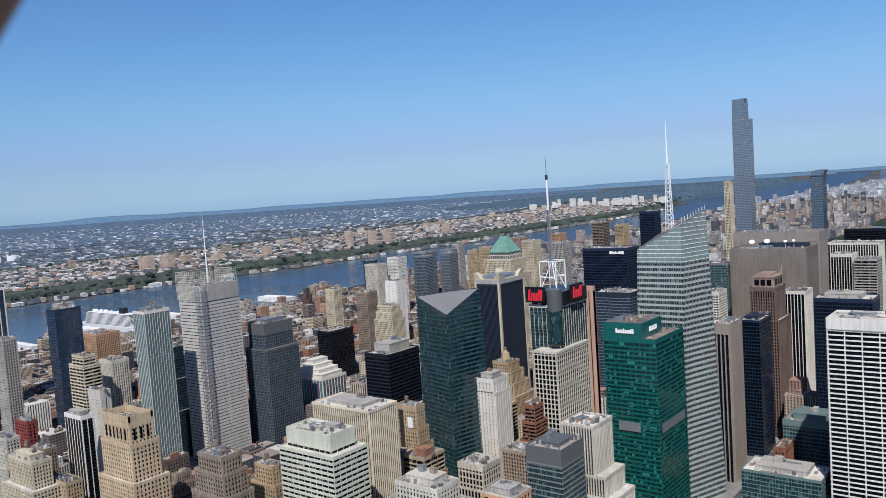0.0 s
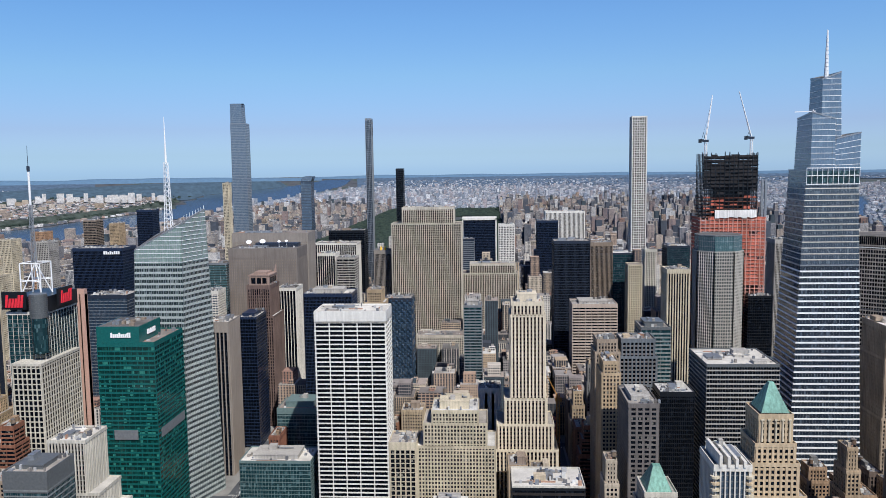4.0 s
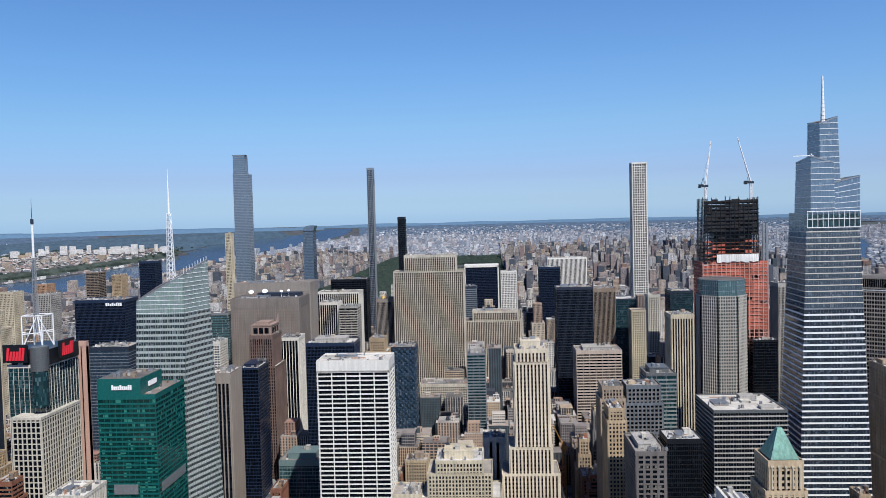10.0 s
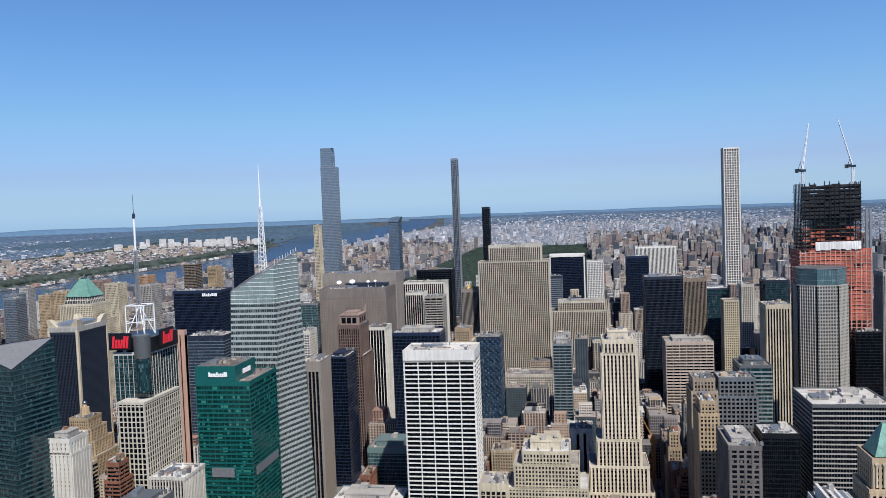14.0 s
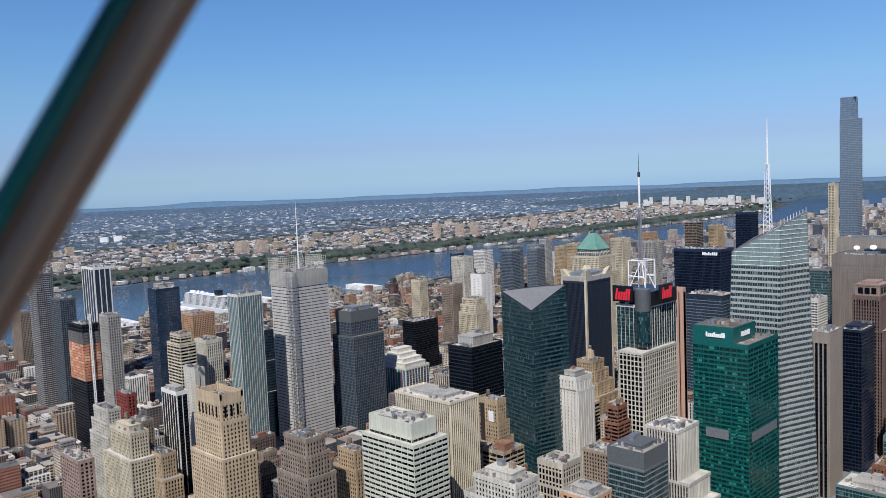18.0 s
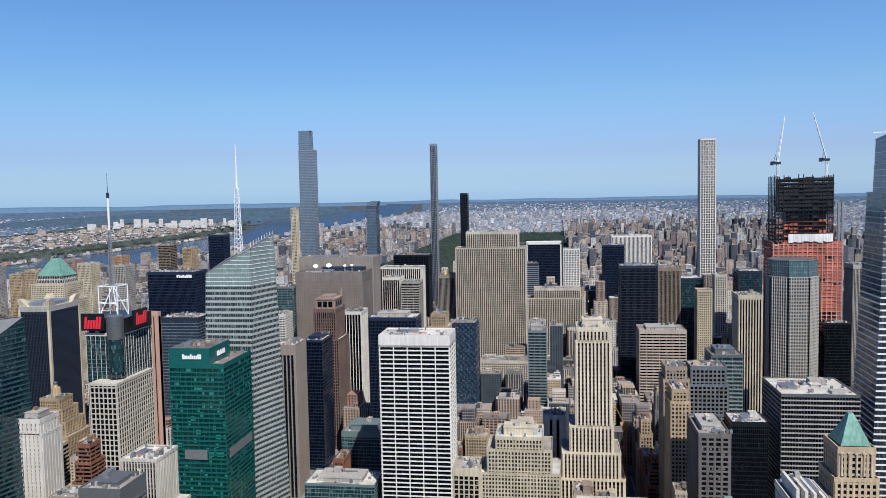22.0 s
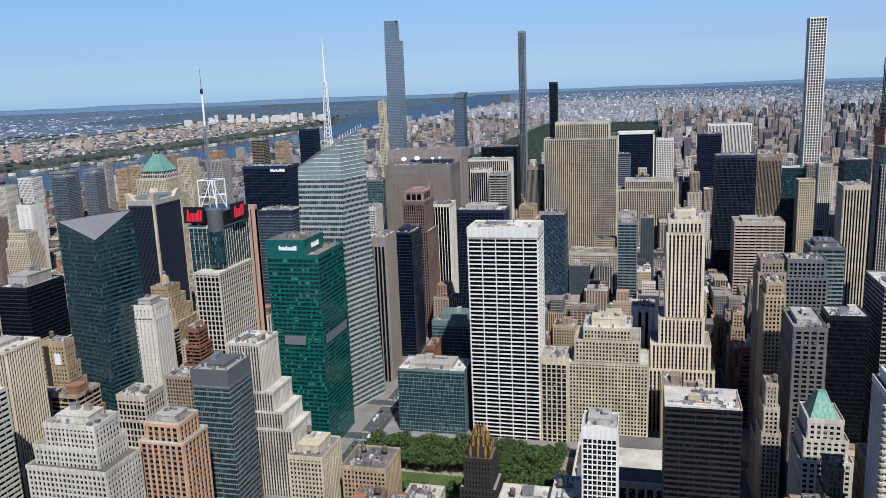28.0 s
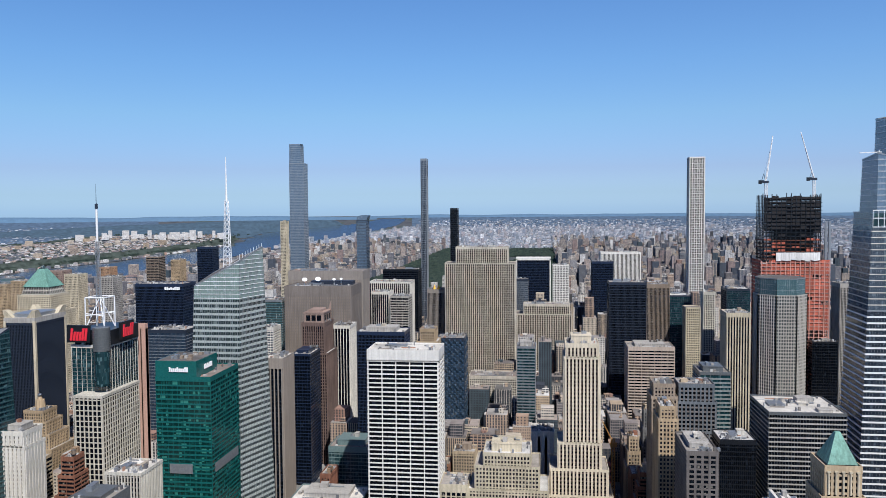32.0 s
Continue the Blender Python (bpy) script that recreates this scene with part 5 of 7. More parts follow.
tagged(boxes_part("stone_front_glazing", [(-450 - sx, -422 - sx, 706 - sy, 776 - sy, 0, 142)], G_BLACK, sg), kind="stuff")
TAKEN.append((-452, -420, 706, 776))
bm = bmesh.new()
tube(bm, (-430 - sx, 722 - sy, 184), (-430 - sx, 722 - sy, 207), 8.0, 8.0, 20)
for k in range(12):
    tube(bm, (-430 - sx, 722 - sy, 185 + 1.8 * k), (-430 - sx, 722 - sy, 185.7 + 1.8 * k), 8.25, 8.25, 20)
part("drum_bay", bm, SLATE, sg, smooth=False)
bm = bmesh.new()
tube(bm, (-430 - sx, 722 - sy, 150), (-430 - sx, 722 - sy, 184), 7.6, 7.6, 20)
for k in range(9):
    tube(bm, (-430 - sx, 722 - sy, 151 + 3.7 * k), (-430 - sx, 722 - sy, 151.5 + 3.7 * k), 7.75, 7.75, 20)
part("glass_drum", bm, G_TEAL, sg)
boards = []
for nm, b in (("sign_board", (-465 - sx, -441 - sx, 720 - sy, 722 - sy, 192, 209)), ("sign_board", (-423 - sx, -421 - sx, 742 - sy, 768 - sy, 192, 209)), ("sign_frame", (-463 - sx, -425 - sx, 730 - sy, 784 - sy, 188, 203))):
    boards.append(boxes_part(nm, [b], BLACKMETAL, sg))
bars(boards[0], -462 - sx, -444 - sx, 719.8 - sy, 194, 206, 6, SIGN_RED, slant=1.5)
bars(boards[1], 745 - sy, 765 - sy, -420.8 - sx, 194, 206, 6, SIGN_RED, slant=1.5, axis="y")
bm = bmesh.new()
for dx in (-10, 10):
    for dy in (-10, 10):
        tube(bm, (-446 + dx - sx, 748 + dy - sy, 203), (-446 + dx - sx, 748 + dy - sy, 234), 0.7, 0.7, 5)
        tube(bm, (-446 + dx - sx, 748 + dy - sy, 203), (-446 - sx, 748 - sy, 234), 0.6, 0.6, 5)
        tube(bm, (-446 + dx - sx, 748 + dy - sy, 234), (-446 - dx - sx, 748 + dy - sy, 234), 0.6, 0.6, 5)
        tube(bm, (-446 + dx - sx, 748 + dy - sy, 234), (-446 + dx - sx, 748 - dy - sy, 234), 0.6, 0.6, 5)
        tube(bm, (-446 + dx - sx, 748 + dy - sy, 216), (-446 - dx - sx, 748 + dy - sy, 218), 0.5, 0.5, 5)
part("antenna_frame", bm, WHITEMETAL, sg)
lattice_mast(sg, -447 - sx, 748 - sy, 232, 290, 1.7, 1.1, GREYMETAL, 16, 0.4)
bm = bmesh.new()
tube(bm, (-447 - sx, 748 - sy, 290), (-447 - sx, 748 - sy, 324), 1.1, 1.1, 10)
part("antenna_radome", bm, WHITEMETAL, sg)
bm = bmesh.new()
tube(bm, (-447 - sx, 748 - sy, 323), (-447 - sx, 748 - sy, 328), 1.5, 1.5, 8)
tube(bm, (-447 - sx, 748 - sy, 327), (-447 - sx, 748 - sy, 348), 0.35, 0.12, 6)
part("antenna_tip", bm, DARKMETAL, sg)

# masts, crowns and signs on towers that stand already
def find(label_start):
    return next(o for o in scene.objects if o.get("label", "").startswith(label_start))


nt = find("tall pale grey tower sheathed")
ux, uy = nt.location.x, nt.location.y
for b in ((-874, -835, 558.5, 559.3), (-815, -823.6, 562, 612), (-872, -835, 614.7, 615.5), (-874.6, -873.8, 566, 612)):
    lo, hi = sorted(b[:2])
    bm = bmesh.new()
    n = 16
    for k in range(n + 1):
        x, y = lo + (hi - lo) * k / n, b[2] + (b[3] - b[2]) * k / n
        if hi - lo > 10:
            tube(bm, (x - ux, b[2] - uy, 205), (x - ux, b[2] - uy, 240), 0.22, 0.22, 4)
        else:
            tube(bm, (-823.4 - ux if b[0] > -850 else -874 - ux, y - uy, 205), (-823.4 - ux if b[0] > -850 else -874 - ux, y - uy, 240), 0.22, 0.22, 4)
    for z in range(206, 240, 3):
        if hi - lo > 10:
            add_box(bm, lo - ux, hi - ux, b[2] - uy, b[2] + 0.3 - uy, z, z + 0.5)
        else:
            xx = (-823.4 if b[0] > -850 else -874) - ux
            add_box(bm, xx, xx + 0.3, b[2] - uy, b[3] - uy, z, z + 0.5)
    tagged(part("screen_wall", bm, PALE, nt), kind="stuff")
bm = bmesh.new()
tube(bm, (-838 - ux, 580 - uy, 222), (-838 - ux, 580 - uy, 310), 1.1, 0.15, 8)
part("mast", bm, WHITEMETAL, nt)
lattice_mast(nt, -826 - ux, 559 - uy, 0, 222, 4.2, 4.2, GREYMETAL, 36, 0.5, "corner_lattice")

gs = find("emerald green glass office tower")
gx, gy = gs.location.x, gs.location.y
crown_box = boxes_part("sign_crown", [(-323 - gx, -287 - gx, 622 - gy, 664 - gy, 181, 195)], TEALMETAL, gs)
boxes_part("crown_roof", [(-322 - gx, -288 - gx, 623 - gy, 663 - gy, 194.6, 195.1)], R_DARK, gs)
bars(crown_box, -311 - gx, -294 - gx, 621.6 - gy, 186, 190, 10, SIGN_WHITE)
bars(crown_box, 636 - gy, 652 - gy, -286.6 - gx, 186, 190, 8, SIGN_WHITE, axis="y")
boxes_part("louvre_panel", [(-312 - gx, -292 - gx, 621.2 - gy, 621.7 - gy, 100, 108), (-275.4 - gx, -274.6 - gx, 628 - gy, 678 - gy, 100, 108)], GREYMETAL, gs)
rr = random.Random(4)
for k in range(14):
    x, y, h = rr.uniform(-319, -293), rr.uniform(626, 658), rr.uniform(1.5, 4)
    boxes_part("roof_unit", [(x - gx, x + rr.uniform(2, 5) - gx, y - gy, y + rr.uniform(2, 4) - gy, 195, 195 + h)], rr.choice((CONCRETE, GREYMETAL, BROWN)), gs)

pk = find("very tall blue glass skyscraper")
loft("", "", rect(-633.5, -605, 1931, 1962), rect(-633, -605.5, 1932, 1960), 437, (484, 484, 484, 484), 10, GREYMETAL, G_SILVER, GREYMETAL, sp=0.8, out=0.2, mullion=3, mw=0.2, root=pk)
bm = bmesh.new()
add_box(bm, -635 - pk.location.x, -602 - pk.location.x, 1935 - pk.location.y, 1945 - pk.location.y, 484, 486)
part("roof_crane", bm, DARKMETAL, pk)
st_ = find("extremely slender dark bronze")
lattice_mast(st_, 0, 0, 400, 441.5, 7.4, 7.0, DARKMETAL, 7, 0.7, "crown_frame")
dk_ = find("dark glass tower with a curved top")
bm = bmesh.new()
prof = [(-13, 292), (-12, 299), (-8, 304), (0, 306.5), (13, 307), (17, 306), (17, 305), (13, 292)]
add_prism(bm, [(x, -16, z) for x, z in prof], [(x, 16, z) for x, z in prof])
part("curved_crown", bm, G_SILVER, dk_)
gm_ = find("red-brown granite tower with a stepped")
boxes_part("crown_block", [(-12.5, 13, -18, 18, 178, 191), (-13.2, 13.6, -18.6, 18.6, 190, 191.6), (-8, 8, -12, 12, 191.6, 194.5)], PINK, gm_)
for x in (-9.5, -2.5, 4.5):
    for z in (168, 181):
        boxes_part("crown_window", [(x, x + 5.2, -20.6 if z < 178 else -18.3, -20.0 if z < 178 else -17.8, z, z + 7)], G_BLACK, gm_)
for y in (-14, -4, 6):
    boxes_part("crown_window", [(12.8, 13.3, y, y + 7, 181, 188)], G_BLACK, gm_)
bm = bmesh.new()
add_prism(bm, [(9.5, 16, 191.6), (13, 16, 191.6), (13, 18, 191.6), (9.5, 18, 191.6)], [(12.6, 16.5, 202), (13, 16.5, 202), (13, 17.5, 202), (12.6, 17.5, 202)])
part("crown_fin", bm, PINK, gm_)
sl = find("wide taupe stone slab")
for dx, dy, rad in ((-24, -10, 3.6), (-8, 0, 4.0), (16, -4, 2.2), (24, 4, 2.0)):
    bm = bmesh.new()
    tube(bm, (dx, dy, 216), (dx, dy, 221), 0.5, 0.5, 6)
    tube(bm, (dx, dy - 0.2, 222), (dx + 0.6, dy - 2.2, 224.5), 0.8, rad, 16)
    part("satellite_dish", bm, WHITEMETAL, sl)
boxes_part("roof_house", [(-20, 40, 5, 20, 216, 221), (12, 34, 2, 5, 216, 219)], DARKMETAL, sl)
so = find("black glass tower with white travertine")
boxes_part("edge_fin", [(-41.5, -38.5, -27, 26, 0, 201), (38.5, 41.5, -27, 26, 0, 201), (-41.5, 41.5, -27, 26, 197, 202.5)], WHITE, so)
gd = find("dark ribbed tower with pale")
bm = bmesh.new()
tube(bm, (-4, -10, 186), (-4, -10, 194), 2.6, 0.4, 10)
tube(bm, (3, -10, 186), (3, -10, 194), 2.6, 0.4, 10)
part("gilded_finial", bm, SIGN_GOLD, gd)
as_ = find("dark office tower with tall stone fins")
for x in (-19, 19):
    for y in (-30, 30):
        boxes_part("stone_fin", [(x - 1.5, x + 1.5, y - 1.5, y + 1.5, 0, 190)], CREAM, as_)
boxes_part("stone_crown", [(-20, 20, -31.2, 31.2, 188, 194)], CONCRETE, as_)
boxes_part("crown_recess", [(-15, 15, -25, 25, 194, 198)], GREYMETAL, as_)
for x in (-1, 1):
    for y in (-1, 1):
        bm = bmesh.new()
        add_prism(bm, [(9 * x, 30 * y, 194), (19.6 * x, 30 * y, 194), (19.6 * x, 16 * y, 194), (9 * x, 16 * y, 194)][::x * y], [(17 * x, 31.5 * y, 203), (21 * x, 31.5 * y, 203), (21 * x, 24 * y, 203), (17 * x, 24 * y, 203)][::x * y])
        part("crown_wing", bm, CREAM, as_)
al = find("dark office tower with a white sign")
bars(al, 8, 30, -20.3, 215, 219, 8, SIGN_WHITE)
pa = find("stepped brown brick tower with a clock")
bm = bmesh.new()
tube(bm, (0, 0, 92), (0, 0, 103), 6.5, 5.0, 8)
tube(bm, (0, 0, 103), (0, 0, 106), 3.0, 2.0, 8)
part("clock_lantern", bm, TAN, pa)
bm = bmesh.new()
bmesh.ops.create_icosphere(bm, subdivisions=2, radius=2.6, matrix=Matrix.Translation((0, 0, 108)))
part("globe", bm, STEEL, pa, smooth=True)

for k, (a, b, h) in enumerate(((-30, 30, 72), (-22, 24, 78), (-13, 15, 84), (-6, 8, 90))):
    boxes_part("crown_step", [(a, b, -20 + 2 * k, 20 - 2 * k, 66 if k == 0 else h - 6, h), (a - 0.4, b + 0.4, -20.4 + 2 * k, 20.4 - 2 * k, h - 0.8, h + 0.3)], OFFWHITE, hotel)
for k in range(12):
    stripe = ("green_stripe", "purple_stripe", "teal_stripe")[k % 3]
    tone = ((0.03, 0.20, 0.13), (0.16, 0.07, 0.16), (0.05, 0.20, 0.24))[k % 3]
    part_x = -31.5 + 5.6 * k
    boxes_part("colour_stripe", [(part_x, part_x + 1.8, -23.5, -23.1, 2, 63)], bpy.data.materials.get(stripe) or plain(stripe, tone, 0.35), hotel)
fc = find("dark faceted glass tower")
bm = bmesh.new()
for i in range(10):
    for k in range(24):
        for side in (0, 1):
            c0, z0 = -18.4 + 3.68 * i, 3 + 6.0 * k + 3.0 * (i % 2)
            out, deep = (1.5, 0.35) if (i + k) % 2 else (0.5, 0.3)
            pts = [(c0, 0, z0), (c0 + 3.6, 0, z0), (c0 + 3.6, 0, z0 + 5.8), (c0, 0, z0 + 5.8)]
            tip = (c0 + (2.9 if k % 2 else 0.7), out, z0 + 3.9)
            place = (lambda q: (q[0], -19.25 - q[1], q[2])) if side == 0 else (lambda q: (18.75 + q[1], q[0], q[2]))
            if z0 + 6 > 147:
                continue
            v = [bm.verts.new(place(q)) for q in pts]
            t_ = bm.verts.new(place(tip))
            for j in range(4):
                bm.faces.new((v[j], v[(j + 1) % 4], t_))
tagged(part("facet_cladding", bm, G_BLUE, fc), kind="stuff")

# green pyramids
def pyramid_roof(root, x0, x1, y0, y1, z0, z1, ridge=0.0, material=None, name="pyramid_roof"):
    cx, cy = (x0 + x1) / 2, (y0 + y1) / 2
    bm = bmesh.new()
    add_prism(bm, [(x0, y0, z0), (x1, y0, z0), (x1, y1, z0), (x0, y1, z0)], [(cx - ridge - 0.2, cy - ridge - 0.2, z1), (cx + ridge + 0.2, cy - ridge - 0.2, z1), (cx + ridge + 0.2, cy + ridge + 0.2, z1), (cx - ridge - 0.2, cy + ridge + 0.2, z1)])
    roof = part(name, bm, material or COPPER, root)
    bm = bmesh.new()
    for k in range(9):
        s = k / 8
        for sy in (y0, y1):
            tube(bm, (x0 + (x1 - x0) * s, sy, z0), (cx - ridge + 2 * ridge * s, cy + (ridge if sy == y1 else -ridge), z1), 0.16, 0.1, 4)
        for sx in (x0, x1):
            tube(bm, (sx, y0 + (y1 - y0) * s, z0), (cx + (ridge if sx == x1 else -ridge), cy - ridge + 2 * ridge * s, z1), 0.16, 0.1, 4)
    tagged(part("roof_seam", bm, material or COPPER, root), kind="stuff")
    return roof


ww = tower("office_tower", "beige stone tower under a green copper pyramid roof", -893, -832, 1245, 1300, 178, "punch", CREAM, G_DARK, CREAM, tiers=[(8, 8, 6, 6, 150)], lots=0)
loft("", "", rect(-888, -837, 1250, 1295), rect(-884, -841, 1253, 1291), 178, (192,) * 4, 2, PALE, G_DARK, PALE, sp=2, out=0.4, mullion=5, mw=1.0, root=ww)
pyramid_roof(ww, -24, 24, -22, 22, 192, 222, 5)
pyramid_roof(ww, -5, 5, -5, 5, 221.5, 229, 0, G_PALE, "glass_tip")
gp = tower("office_building", "tan limestone tower under a green copper pyramid roof", 163, 183, 480, 504, 168, (3.3, 1.5, 0.5, 3.6, 1.4, 0.25, 3), TANLIGHT, G_BLACK, TANLIGHT, tiers=[(9, 8, 4, 8, 118), (4, 4, 2, 5, 138), (2, 2, 1, 2, 150)], lots=0)
pyramid_roof(gp, -8, 9, -10, 10, 169, 186, 1.2)
bm = bmesh.new()
for k in range(5):
    x = -8.2 + 4.1 * k
    tube(bm, (x, -12.7, 152), (x, -12.7, 165), 0.7, 0.6, 8)
    add_box(bm, x - 1.0, x + 1.0, -13.3, -12.2, 165, 166)
part("arcade", bm, CREAM, gp)
sg2 = tower("office_building", "white stepped building with a small green hipped roof", 103, 124, 520, 548, 101, (4.2, 1.7, 0.5, 3.7, 1.6, 0.4, 2.0), PALE, G_DARK, LIME, tiers=[(4, 6, 4, 6, 74), (2, 3, 2, 3, 88)], lots=0)
pyramid_roof(sg2, -9, 8, -12, 12, 101, 116, 2.5)

# black brick tower with a gilded crown
am = tower("office_building", "black brick tower with gilded gothic pinnacles", -123, -103, 505, 527, 62, (2.6, 1.5, 0.4, 3.6, 1.6, 0.2, 2), BLACKBRICK, G_BLACK, BLACKBRICK, tiers=[(3, 3, 2, 3, 40)], lots=0)
for half, z0, z1 in ((8, 62, 70), (5.5, 70, 77), (3.2, 77, 82)):
    boxes_part("crown_step", [(-half, half, -half, half, z0, z1)], BLACKBRICK, am)
    for k in range(12):
        a = math.tau * k / 12
        sx_, sy_ = max(-1, min(1, 1.35 * math.cos(a))) * half, max(-1, min(1, 1.35 * math.sin(a))) * half
        bm = bmesh.new()
        add_box(bm, sx_ - 0.8, sx_ + 0.8, sy_ - 0.8, sy_ + 0.8, z0 - 2, z1 - 1)
        tube(bm, (sx_, sy_, z1 - 1), (sx_, sy_, z1 + 2.2), 0.9, 0.1, 5)
        part("pinnacle", bm, GOLD, am)

# gothic crown of the slim brown tower, and the old station tower's roof
gt = find("old bank building with a gothic")
for k in range(14):
    a = math.tau * k / 14
    x, y = max(-1, min(1, 1.35 * math.cos(a))) * 8.5, max(-1, min(1, 1.35 * math.sin(a))) * 11
    bm = bmesh.new()
    add_box(bm, x - 0.45, x + 0.45, y - 0.45, y + 0.45, 160, 171)
    tube(bm, (x, y, 171), (x, y, 176), 0.7, 0.1, 5)
    part("pinnacle", bm, BROWN, gt)
boxes_part("crown_core", [(-7, 7, -9, 9, 164, 173)], BROWN, gt)
li = find("massive brown stone skyscraper")
pyramid_roof(li, -18, 21, -15.5, 16.5, 171, 178, 8, R_DARK, "hipped_roof")
boxes_part("roof_house", [(21, 28, -7, 9, 171, 180), (-27, -20, 2, 14, 171, 175)], SANDBROWN, li)
for x in (-20.2, -16.4, -1.9, 1.9, 16.4, 20.2):
    bm = bmesh.new()
    tube(bm, (x, -24.5, 157), (x, -24.0, 157), 1.4, 1.4, 16)
    add_box(bm, x - 1.4, x + 1.4, -24.5, -24.0, 138, 157)
    part("arched_window", bm, G_BLACK, li)
for z in (131.5, 134.5, 162.5, 165.5):
    boxes_part("string_course", [(-29.7, 29.7, -24.8, -23.8, z, z + 0.8)], SANDBROWN, li)
for k in range(18):
    boxes_part("corbel", [(-29 + 3.3 * k, -27.6 + 3.3 * k, -24.7, -23.7, 159.2, 162.3)], SANDBROWN, li)
be = find("beige stone tower with glass bays")
bm = bmesh.new()
for k in range(9):
    x = -21.5 + 4.8 * k
    for z0, z1 in ((184, 190), (190, 184)):
        tube(bm, (x, -16.3, z0), (x + 2.4, -16.3, z1), 0.32, 0.32, 4)
        tube(bm, (x + 4.8, -16.3, z0), (x + 2.4, -16.3, z1), 0.32, 0.32, 4)
part("lattice_frieze", bm, WHITEMETAL, be)

# the steel-crowned skyscraper at the right edge
ch = tower("office_tower", "grey-white brick skyscraper with a stainless steel sunburst crown", 636, 676, 700, 740, 188, "rib", PALE, G_DARK, CONCRETE, tiers=[(10, 10, 8, 10, 110), (5, 5, 4, 5, 140)], lots=0)
for k, (half, z0, z1) in enumerate(((18, 188, 203), (16, 200, 216), (13.5, 213, 228), (10.5, 226, 240), (7.5, 238, 252), (4.2, 250, 264))):
    for turn in (0, 90):
        bm = bmesh.new()
        prof = [(half * math.cos(math.pi * i / 14), z0 + (z1 - z0) * math.sin(math.pi * i / 14)) for i in range(15)]
        add_prism(bm, [(x, -half, z) for x, z in prof[::-1]], [(x, half, z) for x, z in prof[::-1]])
        bm.transform(pose(0, 0, 0, 0, 0, turn))
        part("steel_arch", bm, STEEL, ch)
    boxes_part("crown_stage", [(-half, half, -half, half, z0 - 12, z0)], STEEL if k else PALE, ch)
    for i in range(1, 6):
        a = math.pi * i / 6
        bm = bmesh.new()
        x, z = half * 0.72 * math.cos(a), z0 + (z1 - z0) * 0.72 * math.sin(a)
        add_prism(bm, [(x - half * 0.1, -half - 0.15, z - 1.6), (x + half * 0.1, -half - 0.15, z - 1.6), (x, -half - 0.15, z + 1.8)], [(x - half * 0.1, -half + 0.1, z - 1.6), (x + half * 0.1, -half + 0.1, z - 1.6), (x, -half + 0.1, z + 1.8)])
        part("triangular_window", bm, G_BLACK, ch)
bm = bmesh.new()
tube(bm, (0, 0, 262), (0, 0, 285), 2.2, 0.8, 8)
tube(bm, (0, 0, 285), (0, 0, 315), 0.8, 0.12, 8)
part("spire", bm, STEEL, ch)

# ---------------------------------------------------------------- the skyscraper under construction
REDNET = rough_stuff("orange_red_netting", [(0.56, 0.15, 0.10)], 0.9, 0.25, stain=0.5)
PINKISH = rough_stuff("dusty_primed_concrete", [(0.56, 0.30, 0.25)], 0.85, 0.15)
RUST = rough_stuff("primed_steel", [(0.20, 0.075, 0.05)], 0.7, 0.2)
BLACKNET = rough_stuff("black_netting", [(0.03, 0.028, 0.03)], 0.9, 0.3)
TARP = rough_stuff("white_tarpaulin", [(0.78, 0.77, 0.75)], 0.8, 0.1)
con = thing("unfinished_tower", 333, 1128, 0, "skyscraper under construction in red netting with black steel top", "building")
TAKEN.append((288, 378, 1105, 1150))
r = random.Random(5)
boxes_part("core", [(-25, 25, -12, 14, 0, 318)], BLACKMETAL, con)
for k in range(62):
    z = 20 + k * 5.0
    half_w, x_off = (44, 0) if z < 246 else (36, -4)
    if z > 330:
        break
    boxes_part("floor_slab", [(x_off - half_w - 0.8, x_off + half_w + 0.8, -23.3, 22, z, z + 0.7)], PINKISH if z < 246 else RUST if z < 278 else BLACKMETAL, con)
for k in range(15):
    x = -43.5 + 6.2 * k
    for y in (-22.8, 21.5):
        boxes_part("column", [(x - 0.6, x + 0.6, y - 0.6, y + 0.6, 0, 248)], PINKISH, con)
        if -40 < x < 33:
            boxes_part("column", [(x - 0.5, x + 0.5, y - 0.5, y + 0.5, 248, 330 + r.uniform(0, 9))], BLACKMETAL, con)
for k in range(7):
    y = -21.5 + 7.1 * k
    for x, top in ((-43.5, 248), (43.5, 248), (-39, 336), (31.5, 336)):
        boxes_part("column", [(x - 0.5, x + 0.5, y - 0.5, y + 0.5, 0 if top < 300 else 248, top)], RUST if top < 300 else BLACKMETAL, con)
for k in range(46):
    z = 20 + k * 5.0
    for i in range(8):
        if r.random() < 0.985 and z > 150:
            x = -44.4 + 11.1 * i
            boxes_part("safety_net", [(x, x + 10.9, -22.7, -22.4, z + 0.6, z + r.choice((3.4, 3.9, 4.3)))], REDNET, con)
    if z > 150:
        boxes_part("safety_net", [(-44.9, -44.6, -22, 22, z + 0.6, z + 4.0)], REDNET, con)
for k in range(17):
    z = 250 + k * 5.0
    for i in range(8):
        x = -40.2 + 9.0 * i
        if z > 292 or r.random() < 0.35:
            boxes_part("safety_net", [(x, x + 8.8, -22.7, -22.4, z + 0.3, z + r.choice((2.4, 3.4, 4.6)))], BLACKNET if z > 276 or r.random() < 0.4 else REDNET, con)
